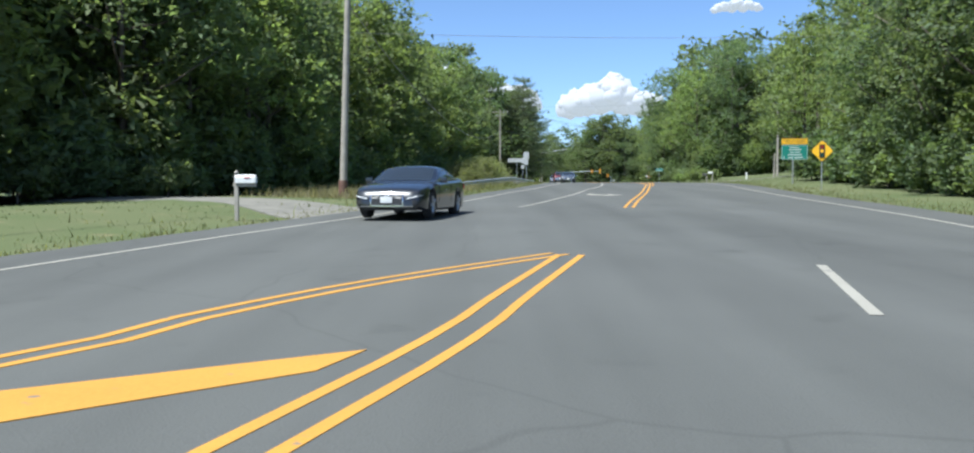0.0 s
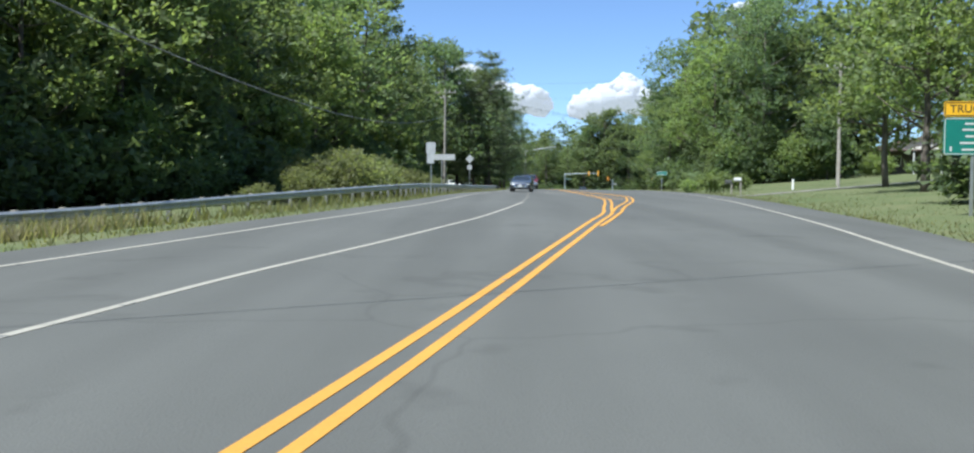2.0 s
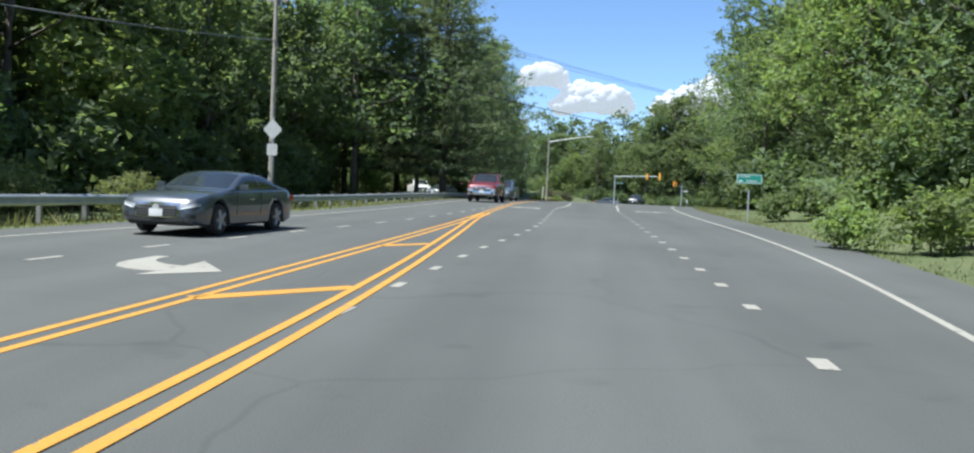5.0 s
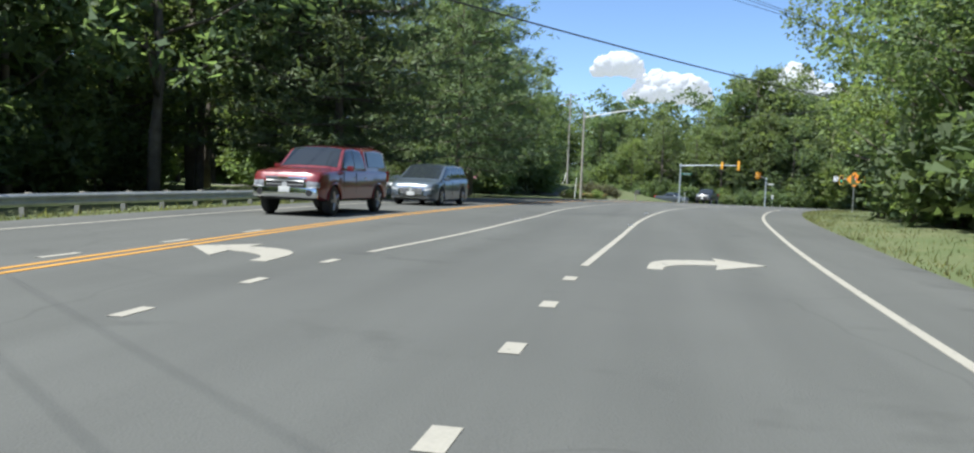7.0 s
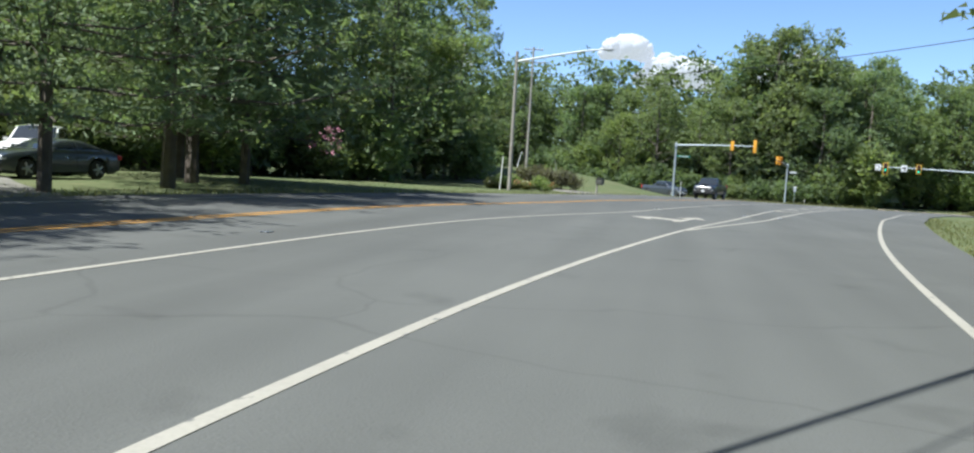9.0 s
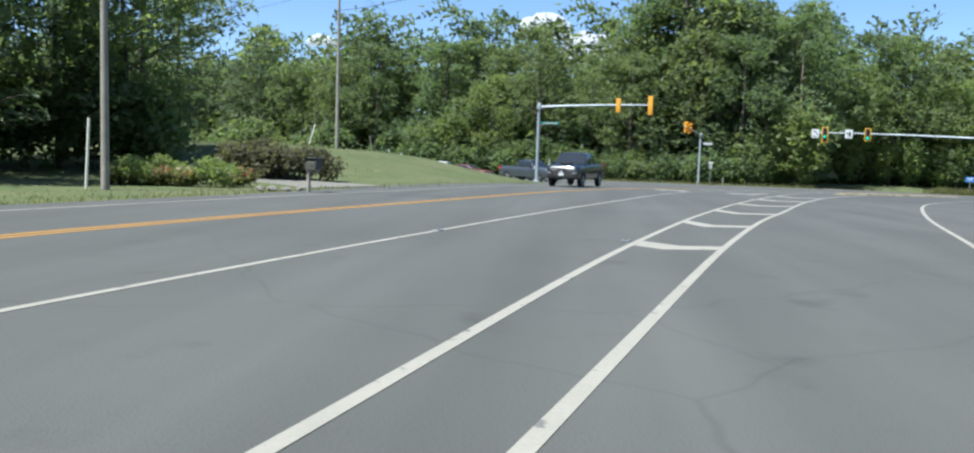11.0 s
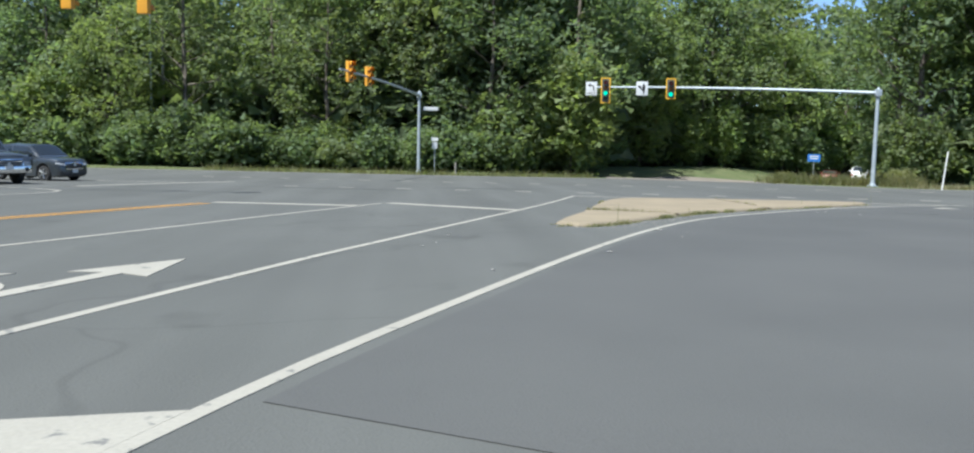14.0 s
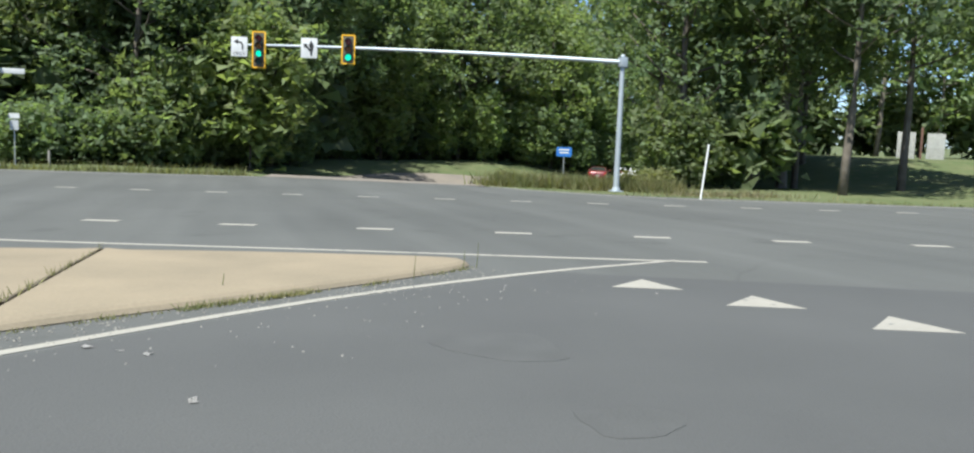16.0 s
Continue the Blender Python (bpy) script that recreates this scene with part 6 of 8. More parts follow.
def cloud(az, el, width, height, seed):
    """A far cumulus: a heap of soft billows with a flat foot."""
    rng = np.random.RandomState(seed)
    dist = 3400.0
    c = Vector((math.sin(radians(az)) * math.cos(radians(el)), math.cos(radians(az)) * math.cos(radians(el)), math.sin(radians(el)))) * dist
    width, height = width * dist / 3000, height * dist / 3000
    verts, faces, count = [], [], [0]

    def puff(p, r, ball):
        v, f = ball
        bump = 1 + 0.10 * np.sin(v[:, :1] * 6 + p[0]) * np.sin(v[:, 1:2] * 5 + p[2]) + 0.05 * np.sin(v[:, 2:3] * 13 + p[0])
        verts.append(v * bump * r * np.array((1.15, 1.1, 0.95)) + np.array(p))
        faces.append(f + count[0])
        count[0] += len(v)

    for k in range(9):
        u = -0.8 + 1.6 * (k + rng.uniform(0.2, 0.8)) / 9
        crest = (1 - abs(u) ** 1.8) * rng.uniform(0.55, 1.0)
        r = height * (0.13 + 0.16 * crest)
        c0 = np.array((u * width * 0.5, rng.normal(0, width * 0.06), height * (-0.30 + 0.32 * crest)))
        puff(c0, r, BALL_FINE)
        for j in range(11):
            d = rng.normal(0, 1, 3)
            d /= np.linalg.norm(d)
            d = np.array((d[0] * 1.15, d[1], abs(d[2]) * 0.9 - 0.15))
            c1 = c0 + d * r * 0.92
            r1 = r * rng.uniform(0.30, 0.52)
            puff(c1, r1, BALL)
            for i in range(4):
                e = rng.normal(0, 1, 3)
                e /= np.linalg.norm(e)
                e[2] = abs(e[2]) - 0.1
                puff(c1 + e * r1 * 0.9, r1 * rng.uniform(0.25, 0.5), BALL_TINY)
    ob = new("cloud", mesh_np("cloud", np.vstack(verts), np.vstack(faces), CLOUD, True))
    ob.matrix_basis = Matrix.LocRotScale(c, Euler((0, 0, -radians(az))), None)
    tagged(ob, "white billowing cumulus cloud in a blue sky", "cloud", "cumulus clouds", "structure")


CLOUD = bpy.data.materials.new("cloud_white")
CLOUD.use_nodes = True
_c = CLOUD.node_tree.nodes["Principled BSDF"]
_c.inputs["Base Color"].default_value = (0.38, 0.385, 0.40, 1)
_c.inputs["Roughness"].default_value = 1.0
_c.inputs["Specular IOR Level"].default_value = 0.0
_t = CLOUD.node_tree.nodes.new("ShaderNodeBsdfTranslucent")
_t.inputs["Color"].default_value = (0.34, 0.35, 0.37, 1)
_m = CLOUD.node_tree.nodes.new("ShaderNodeMixShader")
_m.inputs[0].default_value = 0.4
# weak emission added to lift the billows' shaded sides, in place of scattered light
_c.inputs["Emission Color"].default_value = (0.9, 0.93, 1.0, 1)
_c.inputs["Emission Strength"].default_value = 0.30
CLOUD.node_tree.links.new(_c.outputs[0], _m.inputs[1])
CLOUD.node_tree.links.new(_t.outputs[0], _m.inputs[2])
CLOUD.node_tree.links.new(_m.outputs[0], CLOUD.node_tree.nodes["Material Output"].inputs["Surface"])

for k, row in enumerate(((7.6, 6.1, 340, 215), (0.9, 6.0, 280, 185), (-2.2, 7.3, 150, 135), (-15.2, 6.0, 100, 64), (-12.4, 5.8, 120, 78), (15.5, 11.2, 180, 64))):
    cloud(*row, 60 + k)
# brown wall colour, kept dark to stand in for the porch's shade
DARK_SIDING = mat("porch_shade_siding", (0.11, 0.092, 0.078), (0.085, 0.072, 0.062), scale=1, rough=0.8)
ROOF = mat("roof_shingle", (0.20, 0.145, 0.125), (0.16, 0.118, 0.10), scale=2, rough=0.95, bump=0.4)
SIDING = mat("painted_siding", (0.62, 0.61, 0.57), (0.55, 0.54, 0.50), scale=1, rough=0.7)
simple_house("house", 59.2, 146.8, -20, 11, 8, 2.9, DARK_SIDING, ROOF, "low brown house with walls darkened as porch shade, a pale gable and a white-posted porch")


def slat_fence(x, y, turn):
    """Two tall panels of upright white slats on either side of a brown post."""
    root = thing("garden_fence", pose(x, y, lz(x, y), 0, 0, turn), "tall white slatted fence panels beside a brown post", "fence")
    for x0, n, h in ((-1.95, 9, 2.35), (0.55, 9, 2.3)):
        for z in (0.4, h - 0.3):
            bm = B()
            box(bm, x0 + 0.085 * n, 0.03, z, 0.17 * n, 0.05, 0.10, 0.008)
            part("rail", bm, DULL_WHITE, root)
        for k in range(n):
            bm = B()
            box(bm, x0 + 0.085 + 0.17 * k, 0, h / 2 - 0.1, 0.15, 0.03, h + 0.2 - 0.03 * (k % 3), 0.006)
            part("slat", bm, DULL_WHITE, root)
    bm = B()
    box(bm, 0.1, 0.05, 1.3, 0.16, 0.16, 3.0, 0.01)
    part("post", bm, RUST, root)


slat_fence(113.9, 329.8, -25)

# ---------------------------------------------------------------- trees and shrubs
RNG = np.random.RandomState(7)
PALE_PETALS = mat("pale_petals", (0.62, 0.60, 0.45), (0.55, 0.50, 0.32), scale=5, rough=0.8, island=0.2)
LEAF_RED = leaf_mat("barberry_leaf", (0.12, 0.115, 0.082), (0.15, 0.15, 0.10))
PINK = mat("pink_petals", (0.42, 0.16, 0.22), (0.50, 0.22, 0.30), scale=5, rough=0.8, island=0.25)


def leaf_cloud(centres, per, spread, size, rng, droop=0.0, narrow=0.55):
    """Pointed leaves scattered round clump centres: corner and face arrays."""
    n = len(centres) * per
    c = np.repeat(centres, per, 0) + rng.normal(0, spread, (n, 3)) * (1, 1, 0.75)
    u = rng.normal(0, 1, (n, 3))
    u[:, 2] = u[:, 2] * 0.6 - droop
    u /= np.linalg.norm(u, axis=1)[:, None]
    w = np.cross(u, rng.normal(0, 1, (n, 3)) + (0, 0, 1.2))
    w /= np.linalg.norm(w, axis=1)[:, None] + 1e-6
    s = size * rng.uniform(0.6, 1.35, n)[:, None]
    fold = np.cross(u, w) * s * 0.18
    v = np.stack([c - u * s + w * s * narrow - fold, c + u * s, c - u * s - w * s * narrow - fold], 1)
    i = np.arange(n)[:, None] * 3
    return v.reshape(-1, 3), i + np.array([0, 1, 2])


def blob_points(rng, centre, radii, n, hollow=0.55):
    """Places in the outer shell of a lumpy clump."""
    d = rng.normal(0, 1, (n, 3))
    d /= np.linalg.norm(d, axis=1)[:, None]
    r = rng.uniform(hollow, 1.0, n)[:, None] ** 0.7
    lump = 1 + 0.22 * np.sin(d[:, :1] * 5 + centre[0]) * np.sin(d[:, 1:2] * 4 + centre[1])
    return np.array(centre) + d * r * lump * np.array(radii)


def trunk_mesh(name, height, radius, rng, limbs, lean=0.04, low=0.35):
    """A tapered trunk with rising limbs; also gives the limbs' ends."""
    bm = B()
    n = 7
    wob = rng.uniform(-lean, lean, (n + 1, 2)).cumsum(0) * height * 0.25
    pts = [(wob[k][0], wob[k][1], height * k / n - (0.4 if k == 0 else 0)) for k in range(n + 1)]
    bent_tube(bm, pts, radius, radius * 0.2, 7)
    ends = []
    for k in range(limbs):
        f = low + (0.97 - low) * (k + rng.uniform(0, 0.8)) / limbs
        i = min(int(f * n), n - 1)
        t = f * n - i
        p = Vector(pts[i]).lerp(Vector(pts[i + 1]), t)
        a = k * 2.4 + rng.uniform(-0.5, 0.5)
        ln = height * rng.uniform(0.17, 0.30) * (1.15 - 0.55 * f)
        up = rng.uniform(0.25, 0.8)
        q = p + Vector((math.cos(a) * ln, math.sin(a) * ln, ln * up))
        mid = p.lerp(q, 0.5) + Vector((0, 0, -ln * 0.06))
        bent_tube(bm, [p, mid, q], radius * 0.38 * (1.1 - f * 0.7), radius * 0.08, 4)
        ends.append((q, ln))
    me = bpy.data.meshes.new(name)
    for fc in bm.faces:
        fc.smooth = True
    bm.to_mesh(me)
    bm.free()
    me.materials.append(BARK)
    return me, ends, Vector(pts[-1])


def broad_tree(seed, height, leaf, clumps, per, size, low=0.3, wide=1.0):
    """Data of a broadleaf tree: trunk mesh and crown mesh."""
    rng = np.random.RandomState(seed)
    me, ends, top = trunk_mesh("trunk", height * 0.93, 0.012 * height + 0.05, rng, 16, low=low)
    cs = []
    lobes = [(q, ln) for q, ln in ends] + [(top, height * 0.14)]
    share = max(4, clumps // len(lobes))
    for q, ln in lobes:
        r = max(0.9, ln * rng.uniform(0.55, 0.85)) * wide
        cs.append(blob_points(rng, q + Vector((0, 0, r * 0.1)), (r, r, r * 0.72), share, 0.4))
    cs = np.vstack(cs)
    v, f = leaf_cloud(cs, per, size * 1.15, size, rng, droop=0.25)
    return me, mesh_np("crown", v, f, leaf)


def pine_tree(seed, height, clumps, per, size):
    """Data of a white pine: straight trunk, uneven whorls of level boughs that carry flat plumes of needles."""
    rng = np.random.RandomState(seed)
    bm = B()
    bent_tube(bm, [(0, 0, -0.4), (0.1, 0, height * 0.5), (0.05, 0.1, height)], 0.011 * height + 0.05, 0.04, 8)
    cs = []
    layers = int(height / 1.15)
    side = rng.uniform(0, math.tau)
    for k in range(layers):
        f = 0.12 + 0.88 * k / layers
        z = height * f + rng.uniform(-0.25, 0.25)
        form = min(1.0, 0.55 + f * 1.3) * (1.04 - f) ** 0.62
        for b in range(6):
            a = b * math.tau / 6 + k * 0.9 + rng.uniform(-0.4, 0.4)
            r = height * 0.36 * form * rng.uniform(0.45, 1.15) * (1 + 0.22 * math.cos(a - side)) + 0.35
            tip = r * (0.02 + 0.26 * f) + rng.uniform(-0.2, 0.25)
            q = Vector((math.cos(a) * r, math.sin(a) * r, z + tip))
            m0 = Vector((math.cos(a) * r * 0.55, math.sin(a) * r * 0.55, z + tip * 0.3 - 0.06 * r))
            bent_tube(bm, [(0.05, 0.05, z), m0, q], 0.03 + 0.03 * (1 - f), 0.012, 4)
            m = max(3, int(clumps / (layers * 6) * (0.35 + 0.65 * r / (height * 0.25))))
            t = rng.beta(2.2, 1.3, m)[:, None] * 1.05
            arc = np.array((0.05, 0.05, z)) * (1 - t) ** 2 + 2 * np.array(m0) * t * (1 - t) + np.array(q) * t ** 2
            wide = 0.10 + 0.13 * r * np.sin(np.clip(t, 0, 1) * 2.6)
            out = rng.normal(0, 1, (m, 3)) * (1, 1, 0.28) * wide
            cs.append(arc + out + (0, 0, 0.06))
    me = bpy.data.meshes.new("trunk")
    bm.to_mesh(me)
    bm.free()
    me.materials.append(BARK)
    v, f = leaf_cloud(np.vstack(cs), per, size * 0.85, size, rng, droop=-0.15, narrow=0.27)
    return me, mesh_np("crown", v, f, NEEDLE)


def bush_data(seed, height, radius, leaf, clumps, per, size):
    rng = np.random.RandomState(seed)
    bm = B()
    seg = 8
    rings = []
    for z, r, out in ((-0.15, 0.05, 0.0), (height * 0.25, 0.045, 0.0)):
        rings.append([bm.verts.new((r * math.cos(k * math.tau / seg), r * math.sin(k * math.tau / seg), z)) for k in range(seg)])
    for k in range(seg):
        bm.faces.new((rings[0][k], rings[0][(k + 1) % seg], rings[1][(k + 1) % seg], rings[1][k]))
    for k in range(seg):
        a = (k + 0.5) * math.tau / seg
        mid = bm.verts.new((math.cos(a) * radius * 0.3, math.sin(a) * radius * 0.3, height * 0.48))
        top = bm.verts.new((math.cos(a) * radius * 0.6, math.sin(a) * radius * 0.6, height * 0.8))
        bm.faces.new((rings[1][k], rings[1][(k + 1) % seg], mid))
        bm.faces.new((rings[1][(k + 1) % seg], top, mid))
    me = bpy.data.meshes.new("branch_fork")
    bm.to_mesh(me)
    bm.free()
    me.materials.append(BARK)
    cs = []
    for k in range(8):
        a, r = k * 2.4, radius * rng.uniform(0.15, 0.62)
        rad = radius * rng.uniform(0.38, 0.6)
        cs.append(blob_points(rng, (math.cos(a) * r, math.sin(a) * r, height * rng.uniform(0.3, 0.66)), (rad, rad, height * 0.36), clumps // 8, 0.5))
    cs = np.vstack(cs)
    cs[:, 2] = np.abs(cs[:, 2]) + 0.05
    v, f = leaf_cloud(cs, per, size * 1.1, size, rng)
    return me, mesh_np("crown", v, f, leaf)


def plant(kind, data, x, y, label, category, group, scale=1.0, turn=None, sink=0.0):
    root = thing(kind, Matrix.LocRotScale((x, y, lz(x, y) - sink), Euler((0, 0, RNG.uniform(0, 6.28) if turn is None else turn)), (scale * RNG.uniform(0.92, 1.08), scale * RNG.uniform(0.92, 1.08), scale)), label, category, group)
    piece("trunk" if category == "tree" else "branch_fork", data[0], root)
    piece("crown", data[1], root)
    return root


PINES_FINE = [pine_tree(33, 17, 2500, 7, 0.185), pine_tree(34, 20, 2700, 7, 0.19)]
LAWN_TREES = [broad_tree(15, 15, LEAF_A, 700, 6, 0.22, 0.40, 1.15), broad_tree(16, 16, LEAF_B, 720, 6, 0.22, 0.42, 1.15)]
NEAR = [broad_tree(11, 17, LEAF_A, 900, 6, 0.21, 0.18), broad_tree(12, 19, LEAF_B, 950, 6, 0.215, 0.2), broad_tree(13, 15, LEAF_C, 850, 6, 0.20, 0.15),
        broad_tree(14, 21, LEAF_A, 1000, 6, 0.22, 0.22)]
MID = [broad_tree(21, 18, LEAF_B, 400, 3, 0.48, 0.22, 1.1), broad_tree(22, 21, LEAF_A, 420, 3, 0.5, 0.25, 1.1), broad_tree(23, 16, LEAF_A, 380, 3, 0.46, 0.18, 1.1), broad_tree(24, 22, LEAF_B, 420, 3, 0.5, 0.3, 1.15)]
FINE = [broad_tree(17, 18, LEAF_A, 1400, 7, 0.15, 0.16), broad_tree(18, 17, LEAF_C, 1350, 7, 0.145, 0.15), broad_tree(19, 19, LEAF_B, 1400, 7, 0.15, 0.18)]
PINES = [pine_tree(31, 17, 1500, 4, 0.27), pine_tree(32, 20, 1700, 4, 0.28)]
TALL = [bush_data(51, 6.5, 2.9, LEAF_A, 540, 6, 0.215), bush_data(52, 5.2, 2.6, LEAF_B, 500, 6, 0.205), bush_data(53, 7.5, 2.8, LEAF_C, 560, 6, 0.215)]
FINE_TALL = [bush_data(56, 6.2, 2.8, LEAF_A, 820, 7, 0.145), bush_data(57, 5.4, 2.6, LEAF_C, 780, 7, 0.14), bush_data(58, 7.0, 2.8, LEAF_B, 840, 7, 0.145)]
FILL = [bush_data(54, 6.5, 3.0, LEAF_B, 190, 3, 0.58), bush_data(55, 6.0, 2.9, LEAF_A, 180, 3, 0.58)]
RAIL_BUSH = bush_data(46, 2.25, 1.75, LEAF_PRIVET, 640, 8, 0.062)
RED_BUSH = bush_data(45, 1.7, 1.3, LEAF_RED, 320, 5, 0.11)
BUSHES = [bush_data(41, 2.2, 1.7, LEAF_C, 340, 5, 0.13), bush_data(42, 1.6, 1.4, LEAF_A, 280, 5, 0.13), bush_data(43, 3.2, 2.0, LEAF_B, 340, 5, 0.18), bush_data(44, 1.0, 1.0, LEAF_DRY, 240, 5, 0.09)]


BACK = []


def join_back():
    """The trees behind the first rows, which cannot be told apart, as one mass of wood and one of leaves."""
    for slot, name, label, material in ((0, "wood_trunks", "trunks of the dense wood behind", BARK), (1, "wood_foliage", "dense green foliage of the wood behind", None)):
        groups = {}
        for data, x, y, s, a in BACK:
            me = data[slot]
            groups.setdefault(me.materials[0].name, []).append((me, x, y, s, a))
        for key, rows in groups.items():
            vs, fs, n = [], [], 0
            for me, x, y, s, a in rows:
                co = np.empty(len(me.vertices) * 3, np.float32)
                me.vertices.foreach_get("co", co)
                co = co.reshape(-1, 3) * s
                c, q = math.cos(a), math.sin(a)
                co = np.stack([co[:, 0] * c - co[:, 1] * q + x, co[:, 0] * q + co[:, 1] * c + y, co[:, 2] + lz(x, y)], 1)
                quads = [list(p.vertices) for p in me.polygons if len(p.vertices) == 4] if slot == 0 else None
                if slot:
                    idx = np.empty(len(me.loops), np.int32)
                    me.loops.foreach_get("vertex_index", idx)
                    quads = idx.reshape(-1, 3)
                vs.append(co)
                fs.append(np.asarray(quads) + n)
                n += len(co)
            tagged(new(name, mesh_np(name, np.vstack(vs), np.vstack(fs), bpy.data.materials[key], True)), label, "woodland", kind="stuff")


def wood_edge(pts, rows, spacing, depth, inward, label, group, hmin=0.85, hmax=1.15, first=NEAR):
    """Rows of trees along a line, the first row fuller, those behind it simpler."""
    c = curve(pts, spacing)
    d = np.gradient(c, axis=0)
    d /= np.linalg.norm(d, axis=1)[:, None]
    nrm = np.stack([-d[:, 1], d[:, 0]], 1) * inward
    for r in range(rows):
        for k in range(len(c)):
            if r and RNG.uniform() < 0.12:
                continue
            p = c[k] + nrm[k] * (r * depth + RNG.uniform(-0.35, 0.35) * depth) + d[k] * (RNG.uniform(-0.4, 0.4) + 0.5 * (r % 2)) * spacing
            if off_road(*p)[0] < 2.5:
                continue
            if r:
                BACK.append((MID[RNG.randint(len(MID))], p[0], p[1], RNG.uniform(hmin, hmax) * (1 + 0.06 * r), RNG.uniform(0, 6.28)))
                continue
            src = first
            pine = RNG.uniform() < 0.10
            data = PINES[RNG.randint(2)] if pine and r < 2 else src[RNG.randint(len(src))]
            plant("pine_tree" if pine and r < 2 else "tree", data, p[0], p[1], "pine with level boughs at the wood's edge" if pine and r < 2 else label, "tree", group, RNG.uniform(hmin, hmax) * (1 + 0.06 * r))


def bush_edge(pts, spacing, label, group, kinds, jitter=0.8, lo=0.7, hi=1.3):
    for p in curve(pts, spacing):
        q = p + RNG.uniform(-jitter, jitter, 2)
        if off_road(*q)[0] < 1.0:
            continue
        plant("bush", BUSHES[kinds[RNG.randint(len(kinds))]], q[0], q[1], label, "bush", group, RNG.uniform(lo, hi))


def thicket(pts, spacing, label, group, jitter=1.2, kinds=TALL, lo=0.8, hi=1.25):
    for p in curve(pts, spacing):
        q = p + RNG.uniform(-jitter, jitter, 2)
        if off_road(*q)[0] > 2.2:
            plant("sapling_thicket", kinds[RNG.randint(3)], q[0], q[1], label, "thicket", group, RNG.uniform(lo, hi))


def back_fill(pts, inward, depths, spacing, lo=1.2, hi=1.7):
    """Dense understorey deep in the wood, part of its mass of leaves."""
    c = curve(pts, spacing)
    d = np.gradient(c, axis=0)
    d /= np.linalg.norm(d, axis=1)[:, None]
    nrm = np.stack([-d[:, 1], d[:, 0]], 1) * inward
    for depth in depths:
        for k in range(len(c)):
            p = c[k] + nrm[k] * (depth + RNG.uniform(-1, 1)) + d[k] * RNG.uniform(-0.5, 0.5) * spacing
            if off_road(*p)[0] > 4:
                BACK.append((FILL[RNG.randint(2)], p[0], p[1], RNG.uniform(lo, hi), RNG.uniform(0, 6.28)))


def flowering_shrub(x, y, scale, label, petals):
    root = plant("bush", BUSHES[2], x, y, label, "bush", "flowering shrubs", scale)
    rng = np.random.RandomState(int(x * 7 + y))
    cs = blob_points(rng, (0, 0, 2.2), (1.5, 1.5, 1.2), 70, 0.85)
    v, f = leaf_cloud(cs, 9, 0.12, 0.07, rng, narrow=0.9)
    piece("blossoms", mesh_np("blossoms", v, f, petals), root)


